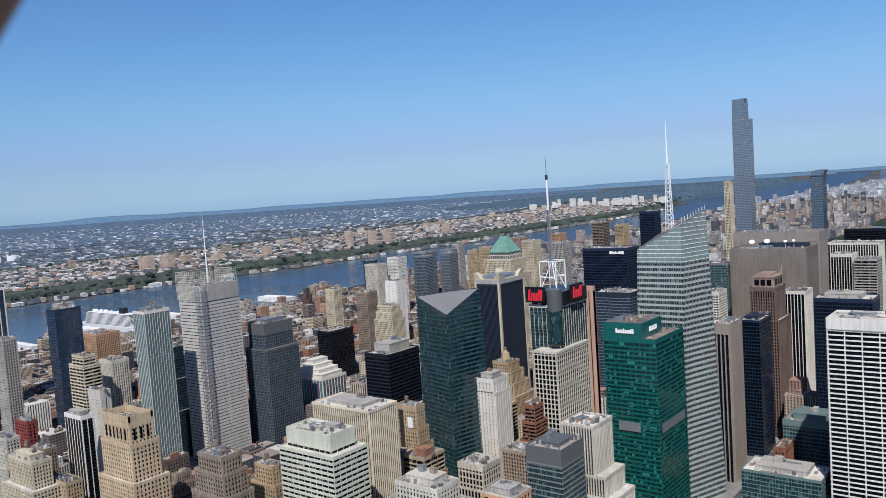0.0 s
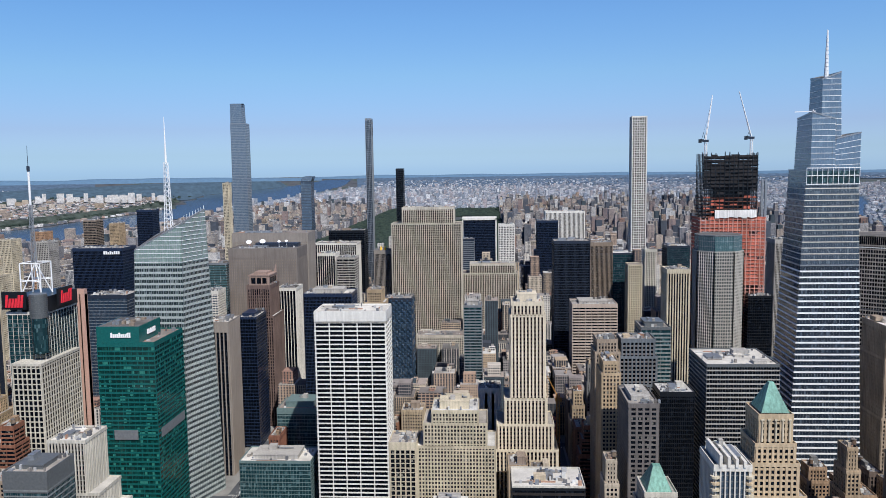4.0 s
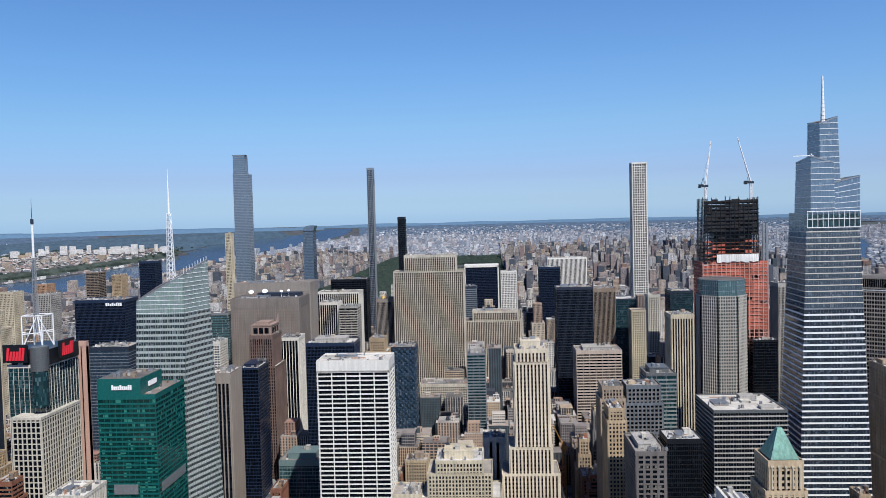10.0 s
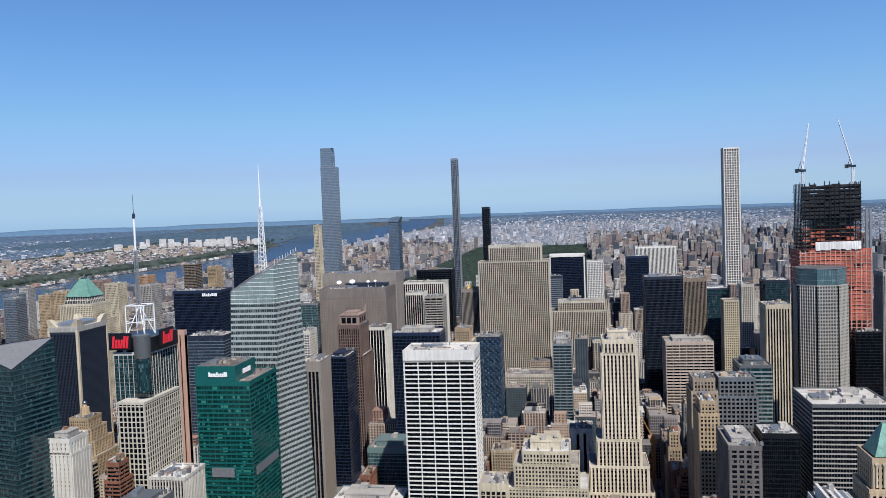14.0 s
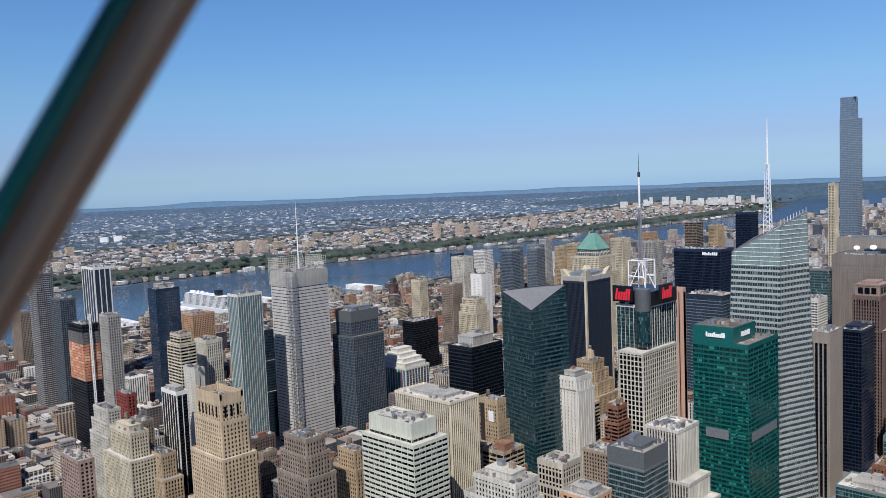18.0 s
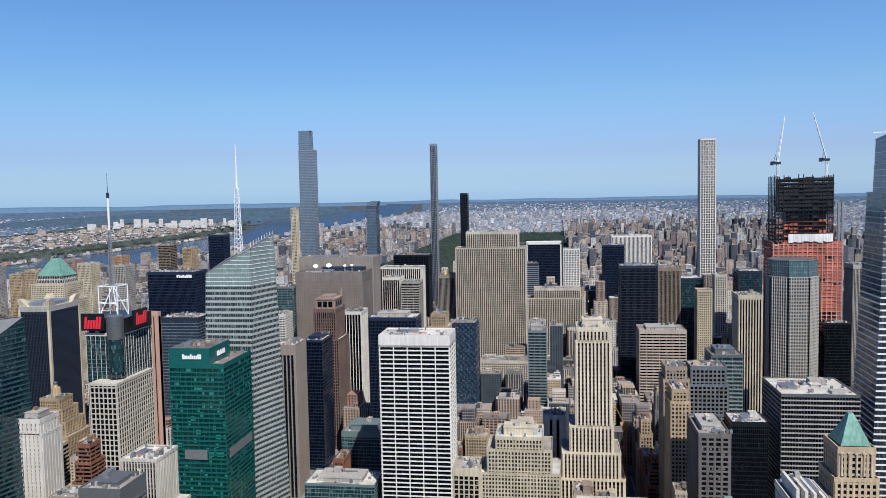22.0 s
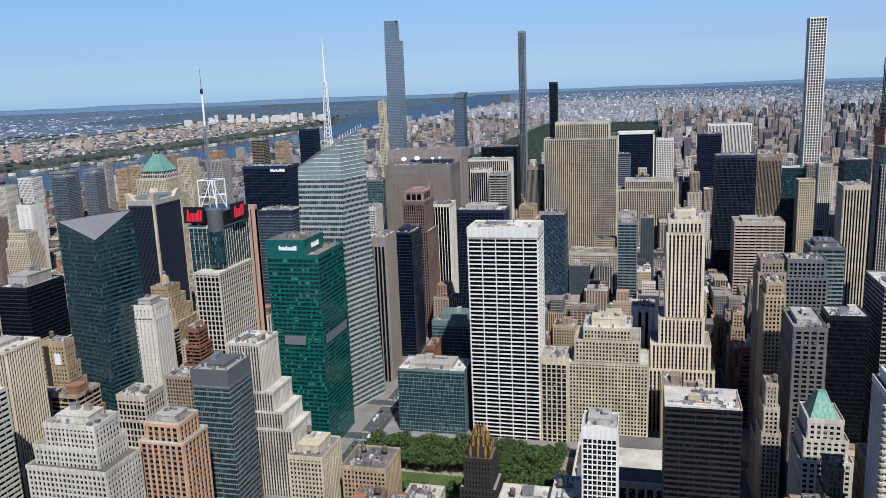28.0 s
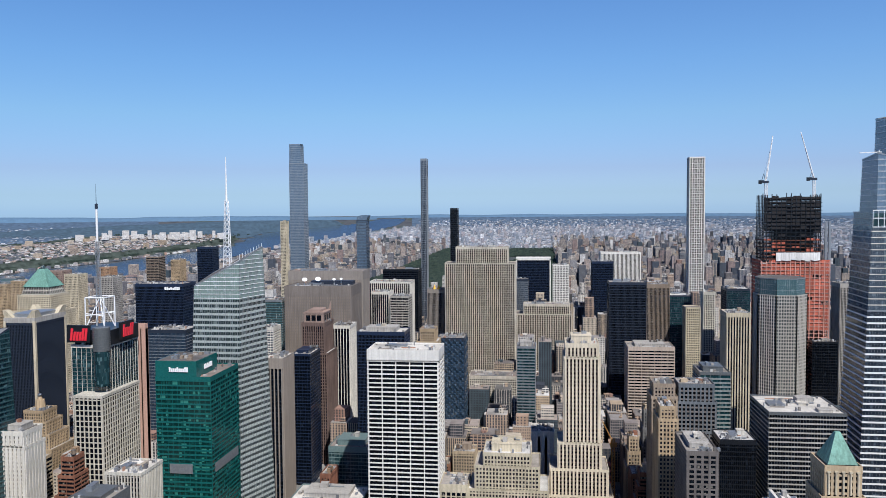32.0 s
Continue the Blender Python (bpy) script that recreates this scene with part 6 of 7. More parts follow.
for i in range(9):
    x = -25 + 6.2 * i
    bm = bmesh.new()
    add_prism(bm, [(x, -24.4, 249 + r.uniform(-2, 1)), (x + 6.3, -24.4, 249 + r.uniform(-2, 1)), (x + 6.3, -23.9, 249), (x, -23.9, 249)], [(x, -24.1, 259), (x + 6.3, -24.1, 259 + r.uniform(-0.6, 0.6)), (x + 6.3, -23.9, 259), (x, -23.9, 259)])
    part("tarpaulin", bm, TARP, con)
for k in range(9):
    for i in range(10):
        x = -40.2 + 7.2 * i
        boxes_part("safety_net", [(x, x + 7.1, -21.2, -21.0, 288 + k * 5, 288 + k * 5 + r.choice((3.6, 4.4, 4.8)))], BLACKNET, con)
boxes_part("hoist_mast", [(46, 49, -10, -7, 0, 300), (46, 49, 4, 7, 0, 300)], GREYMETAL, con)


def tower_crane(x, y, base, cab, tip):
    """A luffing crane on a climbing mast."""
    c = thing("tower_crane", x, y, 0, "white luffing tower crane standing on the unfinished tower", "crane", "cranes on the unfinished tower")
    lattice_mast(c, 0, 0, base, cab, 1.5, 1.5, WHITEMETAL, 10, 0.4)
    boxes_part("machine_deck", [(-4.5, 3.5, -1.8, 1.8, cab, cab + 3.2), (-6.5, -3, -1.5, 1.5, cab + 1, cab + 4)], DARKMETAL, c)
    boxes_part("counterweight", [(-9.5, -6, -2.2, 2.2, cab - 1, cab + 4)], BLACKMETAL, c)
    bm = bmesh.new()
    a, b = Vector((0, 0, cab + 2)), Vector((tip[0] - x, 0, tip[1]))
    for off in ((0, -0.9, 0), (0, 0.9, 0), (-1.2, 0, 0.6)):
        tube(bm, a + Vector(off), b + Vector(off) * 0.3, 0.75, 0.55, 4)
    for k in range(14):
        p0, p1 = a.lerp(b, k / 14), a.lerp(b, (k + 1) / 14)
        tube(bm, p0 + Vector((0, -0.9, 0)), p1 + Vector((0, 0.9, 0)), 0.26, 0.26, 4)
        tube(bm, p0 + Vector((0, 0.9, 0)), p1 + Vector((-1.0, 0, 0.5)), 0.26, 0.26, 4)
    part("jib", bm, WHITEMETAL, c)
    bm = bmesh.new()
    tube(bm, (-1, 0, cab + 3), (-3, 0, cab + 13), 0.4, 0.3, 5)
    tube(bm, (-6, 0, cab + 3), (-3, 0, cab + 13), 0.3, 0.3, 5)
    tube(bm, (-3, 0, cab + 13), tuple(a.lerp(b, 0.85)), 0.1, 0.1, 4)
    part("a_frame", bm, DARKMETAL, c)
    return c


tower_crane(297, 1116, 318, 352, (305, 415))
tower_crane(365, 1136, 318, 356, (347, 421))

ORNET = rough_stuff("orange_debris_net", [(0.60, 0.26, 0.15)], 0.85, 0.2, stain=0.3)
un = find("concrete apartment tower under construction")
ORNET_PALE = rough_stuff("pale_orange_net", [(0.72, 0.42, 0.27)], 0.85, 0.2, stain=0.3)
net_r = random.Random(12)
for k in range(17):
    z = 92 + k * 3.7
    tone = [net_r.choice((ORNET, ORNET, ORNET_PALE)) if k < 13 else GREYBRICK for _ in range(8)]
    for i in range(5):
        boxes_part("debris_net", [(-24.4 + 9.8 * i, -24.4 + 9.8 * i + 8.9, -10.9, -10.6, z, z + 3.0)], tone[i], un)
    for i in range(3):
        boxes_part("debris_net", [(24.1, 24.4, -10.4 + 7.1 * i, -10.4 + 7.1 * i + 6.4, z, z + 3.0)], tone[5 + i], un)
lattice_mast(un, 26, -1, 0, 178, 1.0, 1.0, WHITEMETAL, 40, 0.3, "hoist_mast")
# ---------------------------------------------------------------- ordinary blocks
AVENUES = [-1850, -1625, -1350, -1075, -800, -525, -252, 72, 200, 375, 535, 700, 905, 1130, 1400]
STREET0, PITCH = 656.0, 80.4
fill = random.Random(21)
NEAR_BLOCKS = 890.0  # ordinary buildings nearer than this are things of their own


def infill_template(w, d, h, kind, r):
    """One ordinary masonry building; its walls are the thing, the rest parts."""
    st = STYLES[kind]
    root = thing("city_building", 0, 0, 0, "masonry city building with rows of windows and a flat roof", "building", "ordinary city buildings")
    a, b, c, e = -w / 2, w / 2, -d / 2, d / 2
    glaze, walls, decks = [], [], []
    steps = [(0, h)] if h < 45 or r.random() < 0.4 else [(0, h * 0.62), (0.1, h * 0.82), (0.2, h)]
    z = 0
    for inset, top in steps:
        x0, x1, y0, y1 = a + inset * w, b - inset * w, c + inset * d, e - inset * d
        glaze.append((x0, x1, y0, y1, max(0, z - 1), top - 0.5))
        p, q, t = face_boxes(x0, x1, y0, y1, z, top, st)
        walls += p + q + [t] + roof_boxes(x0, x1, y0, y1, top)
        decks.append((x0 + 0.05, x1 - 0.05, y0 + 0.05, y1 - 0.05, top - 0.5, top + 0.05))
        z = top
    tagged(boxes_part("masonry", walls, INFILL, root), kind="stuff")
    tagged(boxes_part("glazing", glaze, G_DARK if kind != "curtain" else G_TEAL, root), kind="stuff")
    boxes_part("roof_deck", decks, R_GRAVEL, root)
    bw, bd = (x1 - x0) * r.uniform(0.25, 0.45), (y1 - y0) * r.uniform(0.25, 0.5)
    bx, by, bh = r.uniform(x0 + bw * 0.6, x1 - bw * 0.6), r.uniform(y0 + bd * 0.6, y1 - bd * 0.6), r.uniform(3, 6.5)
    boxes_part("bulkhead", [(bx - bw / 2, bx + bw / 2, by - bd / 2, by + bd / 2, h, h + bh), (bx - bw / 2 - 0.2, bx + bw / 2 + 0.2, by - bd / 2 - 0.2, by + bd / 2 + 0.2, h + bh, h + bh + 0.3),
                            (bx - bw * 0.9, bx - bw * 0.6, by - bd * 0.4, by, h, h + bh * 0.5), (bx + bw * 0.6, bx + bw * 0.8, by, by + bd * 0.3, h, h + 1.4)], INFILL, root)
    plant = []
    for k in range(16):
        px, py, s = r.uniform(x0 + 1, x1 - 3.5), r.uniform(y0 + 1, y1 - 3.5), r.uniform(0.7, 2.8)
        plant.append((px, px + s, py, py + s * r.uniform(0.5, 1.4), h, h + r.uniform(0.7, 2.6)))
    for k in range(4):
        py, px = r.uniform(y0 + 1, y1 - 1), r.uniform(x0 + 0.6, (x0 + x1) / 2)
        plant.append((px, px + (x1 - x0) * r.uniform(0.2, 0.45), py, py + 0.5, h, h + 0.6))
    tagged(boxes_part("roof_plant", plant, PLANT, root), kind="stuff")
    if r.random() < 0.7:
        water_tank(root, x0 + (x1 - x0) * r.choice((0.2, 0.8)), y0 + (y1 - y0) * r.choice((0.25, 0.75)), h + 0.05, r.uniform(1.6, 2.2))
    return root


TEMPLATES = []
for h in (22, 28, 36, 44, 52, 60, 70, 82, 95):
    for k in range(4):
        w = fill.choice((10, 13, 16, 20, 24, 30))
        t = infill_template(w, 28, h * fill.uniform(0.92, 1.08), fill.choice(("punch", "punch", "punch", "wide", "grid", "rib", "band")), fill)
        TEMPLATES.append((t, w, h))
USED = set()


def free(x0, x1, y0, y1, gap=1.5):
    return all(x1 + gap < a or x0 - gap > b or y1 + gap < c or y0 - gap > d for a, b, c, d in TAKEN)


PARK = (-236, 56, 540, 642)
TAKEN.append(PARK)


def place_infill():
    for n in range(-4, 11):
        y_lo = STREET0 + n * PITCH + 9
        for a0, a1 in zip(AVENUES, AVENUES[1:]):
            for row in (0, 1):
                cy = y_lo + 15.5 + row * 31.0
                x = a0 + 13
                while x < a1 - 26:
                    t, w, h = fill.choice(TEMPLATES)
                    cx = x + w / 2
                    x += w + fill.choice((0.3, 0.3, 0.5, 4))
                    if x > a1 - 10:
                        break
                    dist, side = math.hypot(cx, cy), math.degrees(math.atan2(cx, cy))
                    if dist < 330 or dist > NEAR_BLOCKS or side < -74 or side > 58:
                        continue
                    if (dist - 40) * 0.62 < EYE - h * 1.1 - 40:
                        continue
                    if -430 < cx < 80 and h > 62:
                        continue
                    if cx < -560 and h > 44 and fill.random() < 0.65:
                        continue
                    if not free(cx - w / 2, cx + w / 2, cy - 14, cy + 14):
                        continue
                    m = pose(cx, cy, 0, 0, 0, fill.choice((0, 180)))
                    if t in USED:
                        copy_thing(t, m)
                    else:
                        USED.add(t)
                        t.matrix_basis = m


place_infill()
for t, w, h in TEMPLATES:
    if t not in USED:
        for o in (*t.children_recursive, t):
            bpy.data.objects.remove(o)
# ---------------------------------------------------------------- the far city
FAR_A = far_city("far_masonry", [(0.50, 0.42, 0.33), (0.41, 0.31, 0.24), (0.31, 0.19, 0.15), (0.54, 0.49, 0.43), (0.34, 0.31, 0.30), (0.60, 0.57, 0.53), (0.25, 0.22, 0.21), (0.05, 0.06, 0.08), (0.46, 0.36, 0.26), (0.09, 0.085, 0.085), (0.38, 0.27, 0.20), (0.06, 0.085, 0.10), (0.52, 0.45, 0.36)])
FAR_B = far_city("far_houses", [(0.42, 0.33, 0.28), (0.26, 0.22, 0.22), (0.60, 0.55, 0.52), (0.12, 0.13, 0.16), (0.44, 0.27, 0.21), (0.80, 0.79, 0.78), (0.16, 0.17, 0.20), (0.50, 0.44, 0.40), (0.72, 0.70, 0.68), (0.10, 0.12, 0.13)], glass=(0.09, 0.10, 0.12))
# slate-blue house tones: the plain's haze painted into the walls
FAR_S = far_city("hazed_far_specks", [(0.24, 0.30, 0.38), (0.80, 0.82, 0.84), (0.16, 0.22, 0.31), (0.50, 0.52, 0.57), (0.13, 0.19, 0.28), (0.34, 0.36, 0.40), (0.20, 0.27, 0.36)])
FAR_T = far_city("bluff_tower_brick", [(0.46, 0.36, 0.26), (0.50, 0.42, 0.33), (0.40, 0.32, 0.26), (0.56, 0.49, 0.41)], glass=(0.10, 0.09, 0.09))
FAR_SHORE = far_city("far_shore_towers", [(0.74, 0.75, 0.76), (0.52, 0.50, 0.50), (0.64, 0.62, 0.60), (0.36, 0.33, 0.33)], glass=(0.18, 0.20, 0.23))
FAR_W = far_city("west_side_brick", [(0.53, 0.43, 0.30), (0.44, 0.28, 0.19), (0.34, 0.145, 0.095), (0.60, 0.53, 0.44), (0.29, 0.22, 0.18), (0.74, 0.71, 0.66), (0.18, 0.145, 0.13), (0.47, 0.35, 0.235), (0.085, 0.09, 0.10), (0.40, 0.24, 0.165)])
# masonry greyed and windows lifted, with the haze mixed into the palette
FAR_U = far_city("hazed_uptown_masonry", [(0.46, 0.41, 0.36), (0.37, 0.30, 0.27), (0.30, 0.22, 0.20), (0.54, 0.51, 0.49), (0.34, 0.33, 0.34), (0.62, 0.61, 0.60), (0.25, 0.24, 0.25), (0.07, 0.085, 0.11), (0.44, 0.37, 0.31), (0.12, 0.125, 0.14), (0.40, 0.33, 0.29)], glass=(0.06, 0.072, 0.095))
# paler, bluer walls and windows stand in for haze over the far blocks
FAR_N = far_city("hazed_far_blocks", [(0.46, 0.48, 0.53), (0.58, 0.59, 0.62), (0.34, 0.37, 0.43), (0.74, 0.75, 0.77), (0.27, 0.31, 0.38), (0.50, 0.44, 0.43), (0.42, 0.37, 0.38), (0.24, 0.28, 0.33), (0.37, 0.41, 0.46)], glass=(0.14, 0.165, 0.205))
# leaf greens pulled towards blue, painting in some haze
LEAF_FAR = rough_stuff("hazed_far_foliage", [(0.026, 0.044, 0.036), (0.031, 0.050, 0.038), (0.022, 0.038, 0.033), (0.036, 0.054, 0.042)], 0.95, 0.3, by="island", stain=0.3, streak=False)
gen = np.random.default_rng(11)


def taken_mask(x, y, w):
    keep = np.ones(len(x), bool)
    for a, b, c, d in TAKEN:
        keep &= ~((x + w / 2 > a - 4) & (x - w / 2 < b + 4) & (y + w / 2 > c - 4) & (y - w / 2 < d + 4))
    return keep


def far_boxes(name, label, x, y, w, d, h, material, category="buildings", z=0.0):
    """Many far buildings as one mesh; each drawn in with its place."""
    x, y, w, d, h = (np.asarray(a, float) * np.ones(len(x)) for a in (x, y, w, d, h))
    v, f = box_arrays(np.stack([x - w / 2, x + w / 2, y - d / 2, y + d / 2, 0 * x + z, h + z], 1))
    v = far(v)
    ob = link_mesh(name, v.tolist(), f.tolist(), material)
    return tagged(ob, label, category, kind="stuff")


def lots(x0, x1, y0, y1, step_x, step_y, jitter=0.25):
    gx, gy = np.meshgrid(np.arange(x0, x1, step_x), np.arange(y0, y1, step_y))
    gx, gy = gx.ravel(), gy.ravel()
    return gx + gen.uniform(-jitter, jitter, gx.size) * step_x, gy + gen.uniform(-jitter, jitter, gy.size) * step_y


def heights(n, low, high, tall, share):
    h = gen.uniform(low, high, n)
    up = gen.random(n) < share
    h[up] = gen.uniform(high, tall, up.sum())
    return h


FAR_ROOF = rough_stuff("far_roof_cover", [(0.40, 0.38, 0.36), (0.14, 0.135, 0.13), (0.28, 0.26, 0.25), (0.55, 0.54, 0.52), (0.20, 0.18, 0.17), (0.34, 0.29, 0.26)], 0.95, 0.2, by="island", stain=0.4, streak=False)


def rooftops(name, x, y, w, d, h):
    """Roof covers, bulkheads, tanks and upper steps for a district, two joined meshes."""
    far_boxes(name + "_roofs", "flat roofs of grey, white and tar", x, y, w * 0.96, d * 0.96, 0.5, FAR_ROOF, "roofs", h)
    parts = []
    for k in range(4):
        on = gen.random(len(x)) < (0.8, 0.7, 0.5, 0.35)[k]
        s = gen.uniform(0.08, 0.3, on.sum())
        parts.append(np.stack([x[on] + gen.uniform(-0.32, 0.32, on.sum()) * w[on], y[on] + gen.uniform(-0.32, 0.32, on.sum()) * d[on], s * w[on], s * d[on] * gen.uniform(0.6, 1.6, on.sum()), gen.uniform(1.5, 6.5, on.sum()), h[on]], 1))
    step = gen.random(len(x)) < 0.3
    parts.append(np.stack([x[step], y[step], w[step] * 0.66, d[step] * 0.66, h[step] * gen.uniform(0.1, 0.3, step.sum()), h[step]], 1))
    p = np.concatenate(parts)
    far_boxes(name + "_bulkheads", "bulkheads, tanks and upper storeys on the roofs", p[:, 0], p[:, 1], p[:, 2], p[:, 3], p[:, 4], FAR_A, "roof structures", p[:, 5])


def district(name, label, x0, x1, y0, y1, sx, sy, low, high, tall, share, material, fat=0.8, keep=None, roofs=False):
    x, y = lots(x0, x1, y0, y1, sx, sy)
    m = taken_mask(x, y, sx)
    if keep is not None:
        m &= keep(x, y)
    x, y = x[m], y[m]
    w, d, h = sx * gen.uniform(fat * 0.7, fat * 1.1, len(x)), sy * gen.uniform(fat * 0.7, fat * 1.1, len(x)), heights(len(x), low, high, tall, share)
    h = np.where(np.hypot(x, y) < 1150, np.minimum(h, 62), h)
    far_boxes(name, label, x, y, w, d, h, material)
    if roofs:
        rooftops(name, x, y, w, d, h)


def beyond(limit):
    return lambda x, y: np.hypot(x, y) > limit


district("midtown_blocks", "packed midtown blocks of mid-rise buildings", -1800, 1400, 300, 2060, 31, 36, 20, 64, 125, 0.24, FAR_A, roofs=True, fat=0.9, keep=lambda x, y: (np.hypot(x, y) > NEAR_BLOCKS) & (x > -640) & (x < 1400))
district("west_midtown_blocks", "low brick blocks with scattered taller houses", -1830, -640, 250, 2060, 28, 33, 10, 24, 58, 0.10, FAR_W, roofs=True, fat=0.9, keep=lambda x, y: np.hypot(x, y) > NEAR_BLOCKS)
district("west_blocks", "low brick blocks towards the river", -1830, -900, -300, 1300, 30, 34, 12, 34, 80, 0.08, FAR_W, keep=lambda x, y: (np.hypot(x, y) > 1000) & (np.degrees(np.arctan2(x, y)) <= -80))
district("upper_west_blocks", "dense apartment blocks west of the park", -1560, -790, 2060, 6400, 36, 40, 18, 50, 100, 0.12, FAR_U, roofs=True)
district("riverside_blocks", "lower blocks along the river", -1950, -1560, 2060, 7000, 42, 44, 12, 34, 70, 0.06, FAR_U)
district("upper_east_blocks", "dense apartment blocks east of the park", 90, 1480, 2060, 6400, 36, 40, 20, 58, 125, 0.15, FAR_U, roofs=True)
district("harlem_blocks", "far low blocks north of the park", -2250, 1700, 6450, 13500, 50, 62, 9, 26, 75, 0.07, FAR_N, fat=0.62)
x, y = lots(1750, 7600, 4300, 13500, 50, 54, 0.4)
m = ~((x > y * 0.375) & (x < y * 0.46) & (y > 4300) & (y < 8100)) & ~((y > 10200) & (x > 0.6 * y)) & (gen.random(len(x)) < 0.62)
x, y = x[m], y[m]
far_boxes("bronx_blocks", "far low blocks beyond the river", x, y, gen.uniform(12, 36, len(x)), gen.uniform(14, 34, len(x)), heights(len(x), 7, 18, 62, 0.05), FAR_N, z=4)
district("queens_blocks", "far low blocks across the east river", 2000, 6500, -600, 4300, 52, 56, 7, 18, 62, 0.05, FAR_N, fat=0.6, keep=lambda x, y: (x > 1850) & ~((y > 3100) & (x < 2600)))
def bank(y):
    return np.interp(y, [0, 1400, 2200, 3000, 4700, 6300, 7000, 8500, 10800, 15000], [-3010, -2960, -2830, -2750, -2690, -2750, -2840, -3330, -3945, -4120])


x, y = lots(-4700, -2800, 700, 8600, 34, 36, 0.4)
m = (x < bank(y) - 215) & (x > bank(y) - 1550) & (gen.random(len(x)) < 0.8)
x, y = x[m], y[m]
far_boxes("jersey_houses", "sunlit small houses crowded on the bluff", x, y, gen.uniform(9, 27, len(x)), gen.uniform(10, 26, len(x)), gen.uniform(6, 14, len(x)), FAR_B, z=40)
x, y = lots(-4400, -2900, 900, 8000, 230, 330, 0.5)
m = (x < bank(y) - 215) & (x > bank(y) - 1500) & (gen.random(len(x)) < 0.45)
x, y = x[m], y[m]
far_boxes("jersey_towers", "apartment slabs standing above the bluff", x, y, gen.uniform(25, 60, len(x)), gen.uniform(20, 40, len(x)), gen.uniform(22, 48, len(x)), FAR_T, z=40)
y = np.arange(900, 6800, 24.0)
x = bank(y) - 40 + gen.uniform(-12, 18, len(y))
m = gen.random(len(y)) < 0.75
far_boxes("jersey_shore", "low buildings along the far shore", x[m], y[m], gen.uniform(10, 30, m.sum()), gen.uniform(12, 36, m.sum()), gen.uniform(6, 18, m.sum()), FAR_B, z=3)
th, d = gen.uniform(-80, -28, 7500), 4600 + 12500 * gen.random(7500) ** 1.4
x, y = d * np.sin(np.radians(th)), d * np.cos(np.radians(th))
m = x < bank(y) - 1500
x, y = x[m], y[m]
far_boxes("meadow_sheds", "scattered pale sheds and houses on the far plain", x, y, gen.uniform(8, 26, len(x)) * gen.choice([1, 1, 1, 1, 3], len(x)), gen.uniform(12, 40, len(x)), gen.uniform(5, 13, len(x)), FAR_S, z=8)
th, d = gen.uniform(-9, 58, 9000), 11000 + 12000 * gen.random(9000) ** 1.5
x, y = d * np.sin(np.radians(th)), d * np.cos(np.radians(th))
m = ~((th > 20) & (d < 19500))
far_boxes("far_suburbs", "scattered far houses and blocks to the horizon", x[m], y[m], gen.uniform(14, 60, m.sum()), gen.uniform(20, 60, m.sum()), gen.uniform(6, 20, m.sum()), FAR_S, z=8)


def far_trees(name, label, x, y, size, category="trees", tall=1.0, z=0.0):
    """Crowns by the hundred, each an uneven clump."""
    bm = bmesh.new()
    bmesh.ops.create_icosphere(bm, subdivisions=1, radius=1)
    base = np.array([v.co[:] for v in bm.verts])
    tri = np.array([[v.index for v in f.verts] for f in bm.faces])
    bm.free()
    n = len(x)
    s = size * gen.uniform(0.6, 1.3, n)
    v = base[None] * gen.uniform(0.55, 1.25, (n, len(base), 1))
    v = v * np.stack([s, s, s * 0.75 * tall], 1)[:, None]
    v += np.stack([x, y, s * 0.55 * tall + z], 1)[:, None]
    v = far(v).reshape(-1, 3)
    f = (tri[None] + len(base) * np.arange(n)[:, None, None]).reshape(-1, 3)
    return tagged(link_mesh(name, v.tolist(), f.tolist(), LEAF_FAR), label, category, kind="stuff")


x, y = lots(-760, 78, 2075, 6200, 15, 21)
keep = ~((np.abs(x + 250) < 230) & (np.abs(y - 5000) < 240))
far_trees("park_woods", "dense green woods of the great park", x[keep], y[keep], 12)
x, y = lots(-9000, -2850, 500, 9000, 80, 80, 0.5)
keep = (x < np.interp(y, [0, 2200, 4700, 7000, 8500], [-3050, -2870, -2720, -2880, -3380])) & (x > bank(y) - 1700) & (gen.random(len(x)) < 0.6)
far_trees("jersey_trees", "trees among the houses of the far bank", x[keep], y[keep], 15, tall=0.8, z=38)
x, y = lots(-3120, -2700, 900, 6500, 15, 20, 0.5)
edge = bank(y)
keep = (x < edge - 90) & (x > edge - 220) & (np.sin(y / 170) + np.sin(y / 67 + 1) > -0.9) & (gen.random(len(x)) < 0.8)
far_trees("bank_woods", "wooded slope along the far bank", x[keep], y[keep], 8, z=20)
x, y = lots(1900, 8000, 2500, 12000, 170, 170, 0.5)
keep = ~(((x > 1550) & (x < 3100) & (y < 4700)) | ((y > 10200) & (x > 0.58 * y)) | ((x > y * 0.33) & (x < y * 0.47) & (y > 4300)))
far_trees("bronx_trees", "trees among far streets", x[keep], y[keep], 20, tall=0.35)
# ---------------------------------------------------------------- streets, the small park, the library
slabs = []
for n in range(-5, 16):
    for a0, a1 in zip(AVENUES, AVENUES[1:]):
        y0 = STREET0 + n * PITCH + 6.5
        if n == -1 and a0 == -252:
            continue
        slabs.append((a0 + 10, a1 - 10, y0, y0 + PITCH - 13, 0.0, 0.18))
tagged(boxes_part("pavement", slabs, PAVING), "grey concrete pavements round the blocks", kind="structure")
PAINT = plain("road_paint", (0.62, 0.61, 0.57), 0.7, 0, 0.2)
lines = []
